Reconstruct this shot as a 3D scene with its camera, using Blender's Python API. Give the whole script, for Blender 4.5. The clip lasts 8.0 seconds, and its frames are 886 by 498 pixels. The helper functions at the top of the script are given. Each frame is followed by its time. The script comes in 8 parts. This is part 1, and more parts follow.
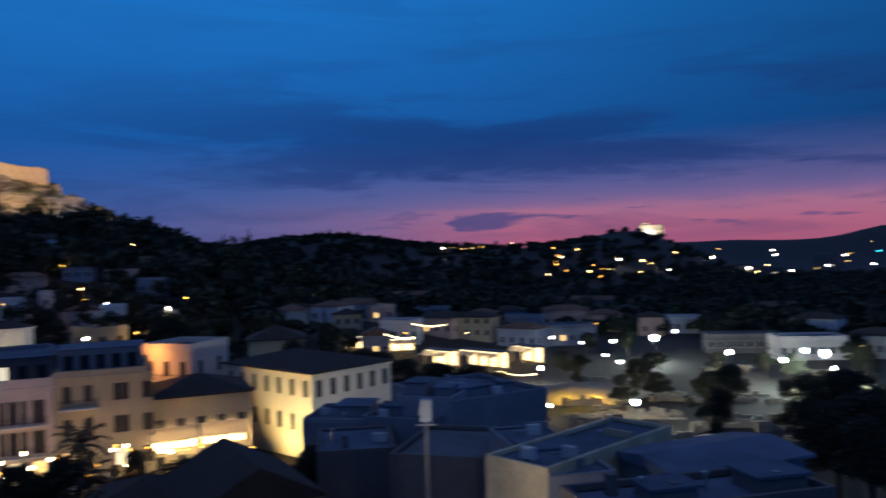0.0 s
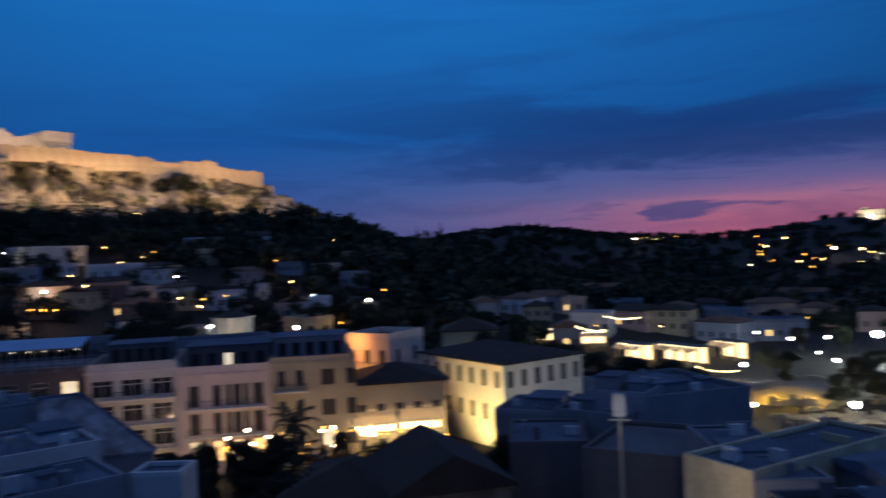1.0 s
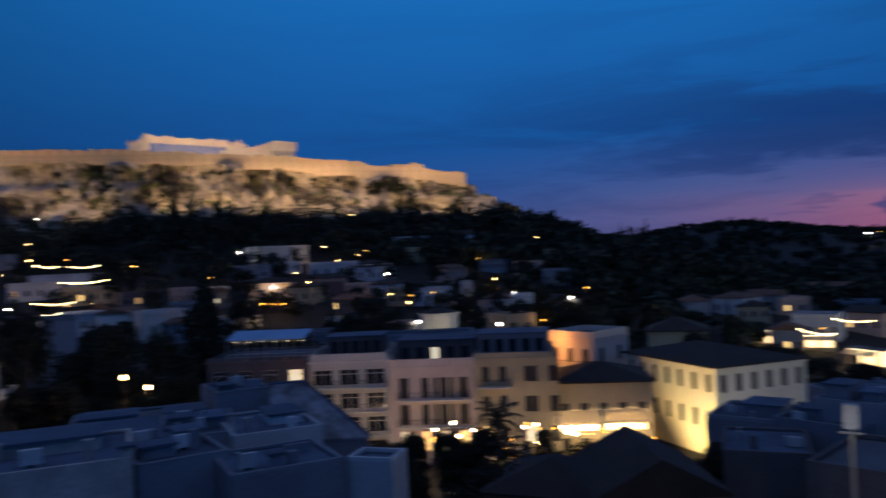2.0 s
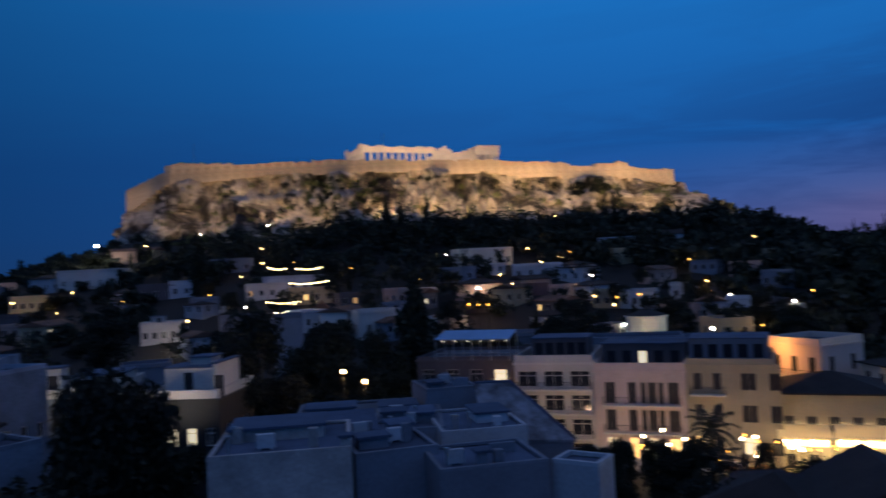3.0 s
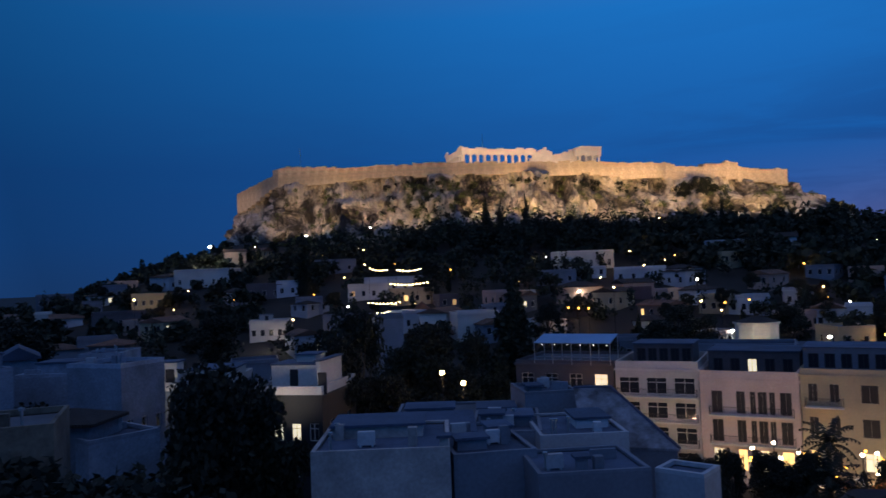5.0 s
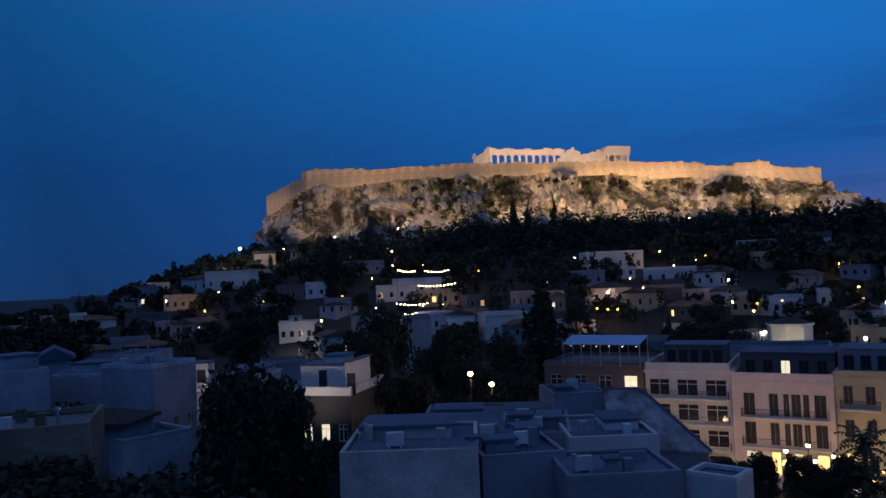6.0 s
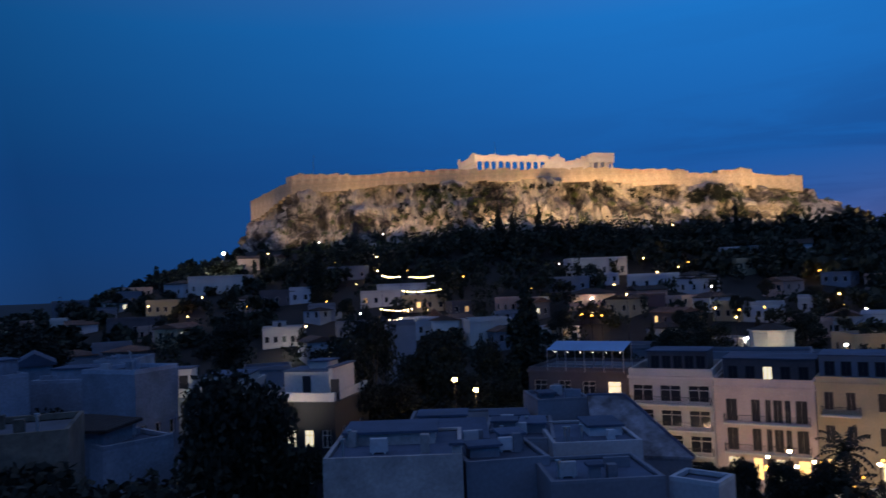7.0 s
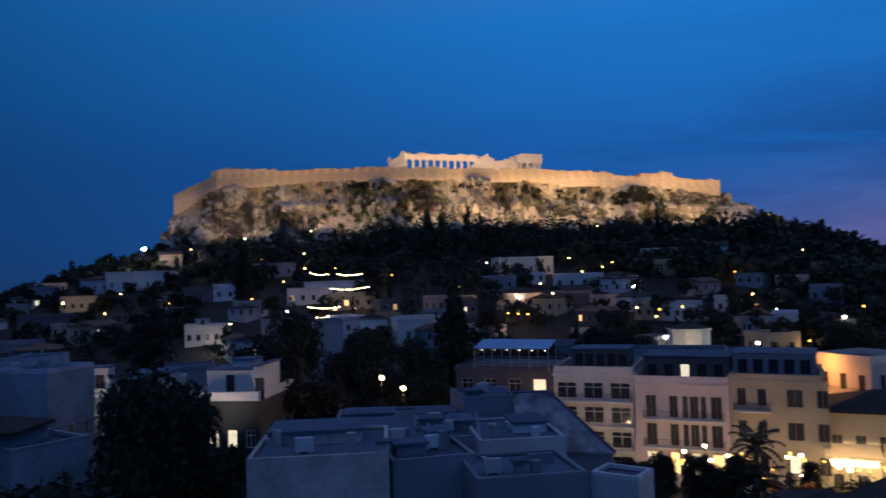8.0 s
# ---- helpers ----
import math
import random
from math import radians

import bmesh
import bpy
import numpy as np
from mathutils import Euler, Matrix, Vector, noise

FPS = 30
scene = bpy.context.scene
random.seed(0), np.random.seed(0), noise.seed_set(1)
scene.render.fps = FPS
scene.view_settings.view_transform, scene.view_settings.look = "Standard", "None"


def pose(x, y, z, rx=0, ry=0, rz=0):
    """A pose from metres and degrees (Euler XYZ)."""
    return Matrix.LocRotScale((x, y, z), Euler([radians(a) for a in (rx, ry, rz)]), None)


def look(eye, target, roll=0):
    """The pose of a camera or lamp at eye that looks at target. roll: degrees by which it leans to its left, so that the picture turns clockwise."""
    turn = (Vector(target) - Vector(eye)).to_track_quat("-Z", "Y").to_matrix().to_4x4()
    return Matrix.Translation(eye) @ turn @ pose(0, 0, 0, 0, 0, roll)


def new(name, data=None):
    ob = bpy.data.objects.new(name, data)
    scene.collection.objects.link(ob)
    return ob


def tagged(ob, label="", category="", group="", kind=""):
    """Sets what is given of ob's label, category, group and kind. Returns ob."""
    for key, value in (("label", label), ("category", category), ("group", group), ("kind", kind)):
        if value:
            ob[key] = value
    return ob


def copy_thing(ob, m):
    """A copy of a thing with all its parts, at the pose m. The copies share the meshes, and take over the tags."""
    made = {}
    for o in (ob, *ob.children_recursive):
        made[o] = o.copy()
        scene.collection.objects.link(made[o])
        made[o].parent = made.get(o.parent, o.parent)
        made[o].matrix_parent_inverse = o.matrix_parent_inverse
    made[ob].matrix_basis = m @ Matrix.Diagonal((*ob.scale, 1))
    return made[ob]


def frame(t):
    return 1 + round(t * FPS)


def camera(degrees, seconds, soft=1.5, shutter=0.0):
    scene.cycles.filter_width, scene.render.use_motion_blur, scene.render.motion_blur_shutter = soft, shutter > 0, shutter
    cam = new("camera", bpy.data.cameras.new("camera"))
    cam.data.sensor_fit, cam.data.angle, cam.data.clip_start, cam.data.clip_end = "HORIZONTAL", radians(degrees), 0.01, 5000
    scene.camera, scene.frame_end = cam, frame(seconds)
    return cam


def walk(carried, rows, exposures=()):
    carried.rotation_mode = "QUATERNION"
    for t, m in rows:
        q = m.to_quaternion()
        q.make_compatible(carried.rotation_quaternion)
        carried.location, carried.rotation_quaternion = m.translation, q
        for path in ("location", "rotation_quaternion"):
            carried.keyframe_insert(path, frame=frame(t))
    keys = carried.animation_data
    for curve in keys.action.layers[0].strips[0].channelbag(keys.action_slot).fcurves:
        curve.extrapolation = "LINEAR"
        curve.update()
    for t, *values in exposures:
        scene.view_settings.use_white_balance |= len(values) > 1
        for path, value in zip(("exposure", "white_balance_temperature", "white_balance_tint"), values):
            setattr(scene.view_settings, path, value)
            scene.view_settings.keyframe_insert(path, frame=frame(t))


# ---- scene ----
# ---- camera: one spot on a roof terrace, turning ----
EYE = 26.0
cam = camera(60.34, 8.0, soft=1.5, shutter=0.9)
ROWS = [
    (0.0, 0.00, 0.40, 1.60),
    (0.5, 6.91, 0.33, 1.97),
    (1.0, 14.16, 0.29, 2.34),
    (1.5, 21.68, 0.52, 2.53),
    (2.0, 29.26, 0.76, 2.59),
    (2.2, 32.73, 0.84, 2.62),
    (3.3, 46.89, 1.85, 2.68),
    (3.5, 47.70, 1.97, 2.53),
    (4.0, 49.08, 2.15, 2.23),
    (4.5, 50.28, 2.20, 2.13),
    (5.0, 51.93, 2.06, 2.23),
    (6.5, 54.27, 2.31, 2.34),
    (7.0, 52.87, 2.61, 2.18),
    (7.5, 50.33, 2.62, 1.95),
    (8.0, 47.50, 2.29, 1.73),
]
walk(cam, [(t, pose(0, 0, EYE, 90 + pitch, roll, yaw)) for t, yaw, pitch, roll in ROWS],
     exposures=((0.0, 0.0), (1.0, -0.1), (2.0, -0.22), (2.8, -0.12), (3.5, 0.0), (5.0, 0.02), (6.5, 0.06), (8.0, 0.12)))


# ---- world: dusk sky, pink afterglow in the west, dark cloud bands ----
def node(tree, kind, **values):
    n = tree.nodes.new(kind)
    for key, value in values.items():
        n.inputs[key].default_value = value
    return n


def ramp(tree, source, stops):
    n = tree.nodes.new("ShaderNodeValToRGB")
    while len(n.color_ramp.elements) < len(stops):
        n.color_ramp.elements.new(0.5)
    for e, (p, c) in zip(n.color_ramp.elements, stops):
        e.position, e.color = p, (c, c, c, 1) if isinstance(c, (int, float)) else (*c, 1)
    tree.links.new(source, n.inputs[0])
    return n.outputs[0]


def maths(tree, op, a, b=None):
    n = tree.nodes.new("ShaderNodeMath")
    n.operation = op
    for i, v in enumerate((a, b)):
        if v is None:
            continue
        if isinstance(v, (int, float)):
            n.inputs[i].default_value = v
        else:
            tree.links.new(v, n.inputs[i])
    return n.outputs[0]


def blend(tree, factor, a, b, how="MIX"):
    n = tree.nodes.new("ShaderNodeMix")
    n.data_type, n.blend_type = "RGBA", how
    for i, v in ((0, factor), (6, a), (7, b)):
        if isinstance(v, (int, float)):
            n.inputs[i].default_value = v
        elif isinstance(v, tuple):
            n.inputs[i].default_value = (*v, 1)
        else:
            tree.links.new(v, n.inputs[i])
    return n.outputs[2]


world = bpy.data.worlds.new("dusk_sky")
scene.world = world
world.use_nodes = True
wt = world.node_tree
wt.nodes.clear()
coords = wt.nodes.new("ShaderNodeTexCoord")
split = wt.nodes.new("ShaderNodeSeparateXYZ")
wt.links.new(coords.outputs["Generated"], split.inputs[0])
up = split.outputs["Z"]
plain = ramp(wt, up, [(0.0, (0.012, 0.058, 0.205)), (0.06, (0.009, 0.065, 0.245)), (0.14, (0.007, 0.070, 0.265)), (0.32, (0.008, 0.118, 0.39)), (0.5, (0.05, 0.13, 0.37)), (0.75, (0.15, 0.20, 0.40))])
# the sky is lighter to the south-west than to either side
lean = wt.nodes.new("ShaderNodeVectorMath")
lean.operation = "DOT_PRODUCT"
lean.inputs[1].default_value = (-0.34, 0.90, 0.27)
wt.links.new(coords.outputs["Generated"], lean.inputs[0])
side = ramp(wt, lean.outputs["Value"], [(0.0, 1.0), (0.3, 0.8), (0.5, 0.50), (0.80, 0.81), (0.99, 1.14)])
base = blend(wt, 1.0, plain, side, "MULTIPLY")
# afterglow along the western horizon
west = wt.nodes.new("ShaderNodeVectorMath")
west.operation = "DOT_PRODUCT"
west.inputs[1].default_value = (0.42, 0.907, 0.0)
wt.links.new(coords.outputs["Generated"], west.inputs[0])
toward = ramp(wt, west.outputs["Value"], [(0.62, 0.0), (0.78, 0.12), (0.86, 0.32), (0.91, 0.7), (0.95, 1.0)])
# the lower edge of the cloud deck wavers
waver_map = wt.nodes.new("ShaderNodeMapping")
waver_map.inputs["Scale"].default_value = (3.0, 3.0, 16.0)
wt.links.new(coords.outputs["Generated"], waver_map.inputs["Vector"])
waver = node(wt, "ShaderNodeTexNoise", Scale=1.5, Detail=6.0, Roughness=0.55, Distortion=0.3)
wt.links.new(waver_map.outputs["Vector"], waver.inputs["Vector"])
rise = maths(wt, "ADD", up, maths(wt, "MULTIPLY", maths(wt, "SUBTRACT", waver.outputs[0], 0.5), 0.055))
low = ramp(wt, rise, [(0.0, 1.0), (0.052, 0.95), (0.064, 0.52), (0.10, 0.24), (0.15, 0.0)])
glow_tint = ramp(wt, up, [(0.0, (0.31, 0.080, 0.155)), (0.03, (0.35, 0.104, 0.18)), (0.055, (0.33, 0.128, 0.22)), (0.075, (0.19, 0.110, 0.26)), (0.15, (0.05, 0.07, 0.27))])
haze_side = ramp(wt, west.outputs["Value"], [(0.40, 0.0), (0.66, 0.5), (0.86, 0.85)])
haze_low = ramp(wt, up, [(0.0, 0.9), (0.065, 0.75), (0.10, 0.35), (0.15, 0.0)])
hazed = blend(wt, maths(wt, "MULTIPLY", haze_side, haze_low), base, (0.098, 0.105, 0.25))
glow = blend(wt, maths(wt, "MULTIPLY", toward, low), hazed, glow_tint)
# cloud bands: noise drawn out along the horizon
stretch = wt.nodes.new("ShaderNodeMapping")
stretch.inputs["Scale"].default_value = (1.6, 1.6, 11.0)
stretch.inputs["Location"].default_value = (0.35, 0.0, 0.62)
wt.links.new(coords.outputs["Generated"], stretch.inputs["Vector"])
cloud = node(wt, "ShaderNodeTexNoise", Scale=2.2, Detail=7.0, Roughness=0.58, Distortion=0.5)
wt.links.new(stretch.outputs["Vector"], cloud.inputs["Vector"])
# one long dark bank lies to the south-west
bank = wt.nodes.new("ShaderNodeVectorMath")
bank.operation = "DOT_PRODUCT"
bank.inputs[1].default_value = (-0.05, 0.999, 0.0)
wt.links.new(coords.outputs["Generated"], bank.inputs[0])
across = ramp(wt, bank.outputs["Value"], [(0.90, 0.0), (0.965, 1.0)])
height = ramp(wt, up, [(0.085, 0.0), (0.115, 1.0), (0.155, 1.0), (0.20, 0.0)])
lifted = maths(wt, "ADD", cloud.outputs[0], maths(wt, "MULTIPLY", maths(wt, "MULTIPLY", across, height), 0.13))
mass = ramp(wt, lifted, [(0.47, 0.0), (0.60, 0.85), (0.75, 1.0)])
band = ramp(wt, up, [(0.0, 0.25), (0.05, 0.55), (0.10, 1.0), (0.17, 0.9), (0.24, 0.3), (0.4, 0.2)])
westward = ramp(wt, west.outputs["Value"], [(0.25, 0.12), (0.62, 0.35), (0.88, 1.0)])
amount = maths(wt, "MULTIPLY", maths(wt, "MULTIPLY", mass, band), westward)
cloudy = blend(wt, maths(wt, "MULTIPLY", amount, 0.8), glow, (0.008, 0.030, 0.135))
# a long slate-blue cloud low in the glow, thick at one end, and torn scraps beside it
azimuth = maths(wt, "ARCTAN2", split.outputs["X"], split.outputs["Y"])
thick = ramp(wt, azimuth, [(0.0, 0.0), (0.02, 1.0), (0.075, 0.85), (0.11, 0.45), (0.235, 0.0)])
centre = maths(wt, "ABSOLUTE", maths(wt, "SUBTRACT", maths(wt, "ADD", rise, maths(wt, "MULTIPLY", azimuth, -0.018)), 0.0425))
long_cloud = ramp(wt, maths(wt, "SUBTRACT", maths(wt, "MULTIPLY", thick, 0.0105), centre), [(0.0, 0.0), (0.0025, 1.0)])
scrap_map = wt.nodes.new("ShaderNodeMapping")
scrap_map.inputs["Scale"].default_value = (9.0, 9.0, 75.0)
wt.links.new(coords.outputs["Generated"], scrap_map.inputs["Vector"])
scrap = node(wt, "ShaderNodeTexNoise", Scale=1.4, Detail=5.0, Roughness=0.5)
wt.links.new(scrap_map.outputs["Vector"], scrap.inputs["Vector"])
scraps = maths(wt, "MULTIPLY", ramp(wt, scrap.outputs[0], [(0.60, 0.0), (0.67, 0.8)]), ramp(wt, up, [(0.020, 0.0), (0.035, 1.0), (0.056, 1.0), (0.07, 0.0)]))
low_cloud = maths(wt, "MAXIMUM", long_cloud, maths(wt, "MULTIPLY", scraps, toward))
torn = blend(wt, maths(wt, "MULTIPLY", low_cloud, 0.78), cloudy, (0.035, 0.05, 0.17))
shine = node(wt, "ShaderNodeBackground", Strength=1.2)
wt.links.new(torn, shine.inputs["Color"])
finish = wt.nodes.new("ShaderNodeOutputWorld")
wt.links.new(shine.outputs[0], finish.inputs["Surface"])


# ---- large lights: the floodlights of the citadel rock ----
def flood(x, y, z, target, watts, colour, cone=100, size=0.6, name="floodlight_beam"):
    data = bpy.data.lights.new(name, "SPOT")
    data.energy, data.color, data.spot_size, data.spot_blend, data.shadow_soft_size = watts, colour, radians(cone), 0.6, size
    ob = new(name, data)
    ob.matrix_world = look((x, y, z), target)
    return ob


# axes of the rock: along its face (a, to the right) and out from it towards the town (s)
ROCK = Vector((-248.0, 245.5))
ALONG = Vector((0.687, 0.727))
OUT = Vector((0.727, -0.687))


def rock_place(a, s):
    p = ROCK + ALONG * a + OUT * s
    return p.x, p.y


SODIUM = (1.0, 0.63, 0.31)
rng = random.Random(11)
for a, watts in ((-108, 15000), (-88, 12000), (-66, 11000), (-44, 13000), (-22, 20000), (-4, 19000), (14, 25000), (33, 23000), (52, 25000), (70, 15000), (88, 26000), (106, 25000)):
    s = rng.uniform(38, 50)
    x, y = rock_place(a, s)
    tx, ty = rock_place(a + rng.uniform(-14, 14), -4)
    flood(x, y, 50 + rng.uniform(0, 3), (tx, ty, 72), watts * 1.9, SODIUM, 85, 0.5)
x, y = rock_place(-172, 2)
tx, ty = rock_place(-140, -36)
flood(x, y, 52, (tx, ty, 72), 26000, SODIUM, 75, 0.5)
x, y = rock_place(150, 10)
tx, ty = rock_place(118, -8)
flood(x, y, 48, (tx, ty, 62), 20000, SODIUM, 75, 0.5)
# ---- materials ----
def material(name, colour, rough=0.85, metal=0.0, spread=0.25, grain=1.2, stain=0.15, bump=0.05, per_object=0.0, emit=0.0, emit_colour=None, spec=0.4):
    """A surface with a fine grain, broad stains and slight relief at real size."""
    m = bpy.data.materials.new(name)
    m.use_nodes = True
    t = m.node_tree
    b = t.nodes["Principled BSDF"]
    b.inputs["Roughness"].default_value, b.inputs["Metallic"].default_value = rough, metal
    b.inputs["Specular IOR Level"].default_value = spec
    tc = t.nodes.new("ShaderNodeTexCoord")
    n1 = node(t, "ShaderNodeTexNoise", Scale=grain * 4, Detail=8.0, Roughness=0.65)
    n2 = node(t, "ShaderNodeTexNoise", Scale=stain, Detail=5.0, Roughness=0.6)
    t.links.new(tc.outputs["Object"], n1.inputs["Vector"])
    t.links.new(tc.outputs["Object"], n2.inputs["Vector"])
    lo = tuple(c * (1 - spread * 0.55) for c in colour)
    hi = tuple(min(1, c * (1 + spread * 0.4)) for c in colour)
    fine = ramp(t, n1.outputs[0], [(0.3, lo), (0.7, hi)])
    broad = ramp(t, n2.outputs[0], [(0.35, 1 - spread), (0.62, 1.0)])
    out = blend(t, 1.0, fine, broad, "MULTIPLY")
    if per_object:
        info = t.nodes.new("ShaderNodeObjectInfo")
        out = blend(t, 1.0, out, ramp(t, info.outputs["Random"], [(0.0, 1 - per_object), (1.0, 1.0)]), "MULTIPLY")
    t.links.new(out, b.inputs["Base Color"])
    if bump:
        bp = node(t, "ShaderNodeBump", Strength=bump, Distance=0.05)
        t.links.new(n1.outputs[0], bp.inputs["Height"])
        t.links.new(bp.outputs[0], b.inputs["Normal"])
    if emit:
        b.inputs["Emission Color"].default_value = (*(emit_colour or colour), 1)
        b.inputs["Emission Strength"].default_value = emit
    return m


def glow_material(name, colour, strength):
    m = bpy.data.materials.new(name)
    m.use_nodes = True
    b = m.node_tree.nodes["Principled BSDF"]
    b.inputs["Base Color"].default_value = (*colour, 1)
    b.inputs["Emission Color"].default_value = (*colour, 1)
    b.inputs["Emission Strength"].default_value = strength
    return m


def tile_material(name, colour):
    """Clay pantiles: rows of rolls running down the slope."""
    m = material(name, colour, 0.9, spread=0.45, grain=0.8, stain=0.3, bump=0)
    t = m.node_tree
    tc = t.nodes.new("ShaderNodeTexCoord")
    w = node(t, "ShaderNodeTexWave", Scale=1.6, Distortion=0.4, Detail=2.0)
    t.links.new(tc.outputs["Object"], w.inputs["Vector"])
    bp = node(t, "ShaderNodeBump", Strength=0.7, Distance=0.08)
    t.links.new(w.outputs["Fac"], bp.inputs["Height"])
    t.links.new(bp.outputs[0], t.nodes["Principled BSDF"].inputs["Normal"])
    return m


WHITE = material("white_render", (0.64, 0.58, 0.53), spread=0.22, per_object=0.25)
PINK = material("pale_pink_render", (0.56, 0.44, 0.39), spread=0.22)
CREAM = material("cream_render", (0.38, 0.31, 0.20), spread=0.22)
GREY = material("grey_render", (0.21, 0.235, 0.285), spread=0.3, per_object=0.35)
IVORY = material("ivory_render", (0.66, 0.59, 0.46), spread=0.18)
PALE = material("pale_render", (0.52, 0.54, 0.58), spread=0.28, per_object=0.35)
ROSE = material("rose_render", (0.50, 0.33, 0.27), spread=0.25, per_object=0.2)
DARK_WALL = material("dark_render", (0.13, 0.12, 0.13), spread=0.35, per_object=0.3)
TAR = material("roof_felt", (0.085, 0.122, 0.195), 0.9, spread=0.4, stain=0.25, per_object=0.4)
DARK_TAR = material("dark_roof_felt", (0.09, 0.10, 0.12), 0.9, spread=0.4, stain=0.25)
TILE = tile_material("clay_roof_tiles", (0.15, 0.085, 0.06))
DARK_TILE = tile_material("weathered_roof_tiles", (0.030, 0.023, 0.020))
TRIM = material("stone_trim", (0.60, 0.56, 0.50), spread=0.15)
IRON = material("black_iron", (0.03, 0.03, 0.033), 0.5, 0.6, spread=0.2)
STEEL = material("galvanised_steel", (0.45, 0.46, 0.47), 0.45, 0.9, spread=0.15)
SHUTTER = material("dark_shutter_paint", (0.025, 0.022, 0.022), 0.7, spread=0.2)
GLASS = material("window_glass", (0.02, 0.022, 0.028), 0.12, spread=0.1, bump=0, spec=0.6)
LIT = glow_material("lit_window", (1.0, 0.62, 0.22), 1.6)
LIT_PALE = glow_material("pale_lit_window", (1.0, 0.86, 0.58), 0.9)
LIT_DIM = glow_material("dim_lit_window", (1.0, 0.55, 0.2), 0.45)
BULB = glow_material("warm_bulb", (1.0, 0.74, 0.36), 16.0)
LAMP = glow_material("white_lamp_glass", (1.0, 0.94, 0.80), 110.0)
COOL_LAMP = glow_material("cool_lamp_glass", (0.86, 1.0, 0.92), 90.0)
AMBER = glow_material("amber_lamp_glass", (1.0, 0.44, 0.07), 6.5)
TEAL = glow_material("teal_sign_light", (0.05, 0.8, 0.9), 3.0)
CANVAS = material("cream_canvas", (0.72, 0.66, 0.52), 0.9, spread=0.1, bump=0.05)
BLUE_AWNING = material("blue_awning_canvas", (0.20, 0.36, 0.56), 0.8, spread=0.15)
BARK = material("bark", (0.09, 0.07, 0.05), 0.95, spread=0.4)
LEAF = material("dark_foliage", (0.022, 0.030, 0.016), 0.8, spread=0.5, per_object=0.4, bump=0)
# olive leaves made several times paler than LEAF: the floodlight is in the colour
LIT_LEAF = material("floodlit_olive_foliage", (0.10, 0.12, 0.04), 0.8, spread=0.5, bump=0)
CYPRESS = material("cypress_foliage", (0.016, 0.025, 0.014), 0.85, spread=0.4, bump=0)
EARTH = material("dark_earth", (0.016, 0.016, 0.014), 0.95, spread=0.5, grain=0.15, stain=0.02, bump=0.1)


def rock_material():
    """Pale limestone, blackened in patches and streaks, cracked."""
    m = material("limestone_cliff", (0.55, 0.485, 0.41), 0.95, spread=0.35, grain=0.25, stain=0.05, bump=0)
    t = m.node_tree
    b = t.nodes["Principled BSDF"]
    colour = b.inputs["Base Color"].links[0].from_socket
    tc = t.nodes.new("ShaderNodeTexCoord")
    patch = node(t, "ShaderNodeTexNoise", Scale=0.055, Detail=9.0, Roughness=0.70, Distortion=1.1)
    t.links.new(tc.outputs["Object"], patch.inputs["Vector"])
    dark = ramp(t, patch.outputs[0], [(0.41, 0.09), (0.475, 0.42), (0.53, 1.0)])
    flat = t.nodes.new("ShaderNodeMapping")
    flat.inputs["Scale"].default_value = (0.45, 0.45, 0.05)
    t.links.new(tc.outputs["Object"], flat.inputs["Vector"])
    streak = node(t, "ShaderNodeTexNoise", Scale=1.0, Detail=5.0, Roughness=0.6)
    t.links.new(flat.outputs["Vector"], streak.inputs["Vector"])
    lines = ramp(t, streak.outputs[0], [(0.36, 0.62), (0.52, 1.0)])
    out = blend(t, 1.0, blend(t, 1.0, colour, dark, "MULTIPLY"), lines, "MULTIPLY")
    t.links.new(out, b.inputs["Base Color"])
    bp = node(t, "ShaderNodeBump", Strength=0.9, Distance=1.6)
    t.links.new(patch.outputs[0], bp.inputs["Height"])
    t.links.new(bp.outputs[0], b.inputs["Normal"])
    return m


ROCKFACE = rock_material()
ANCIENT = material("ancient_limestone", (0.70, 0.56, 0.39), 0.9, spread=0.5, grain=0.25, stain=0.09, bump=0.4)
MARBLE = material("old_marble", (0.62, 0.56, 0.47), 0.8, spread=0.2, grain=0.5, stain=0.15)
CLOTH = material("orange_cloth", (0.55, 0.20, 0.06), 0.9, spread=0.2)
# ---- building blocks ----
def mesh_of(name, verts, faces, mat, smooth=False):
    me = bpy.data.meshes.new(name)
    me.from_pydata([tuple(v) for v in verts], [], [tuple(f) for f in faces])
    me.materials.append(mat)
    if smooth:
        me.shade_smooth()
    return me


BOX_FACES = ((0, 3, 2, 1), (4, 5, 6, 7), (0, 1, 5, 4), (1, 2, 6, 5), (2, 3, 7, 6), (3, 0, 4, 7))


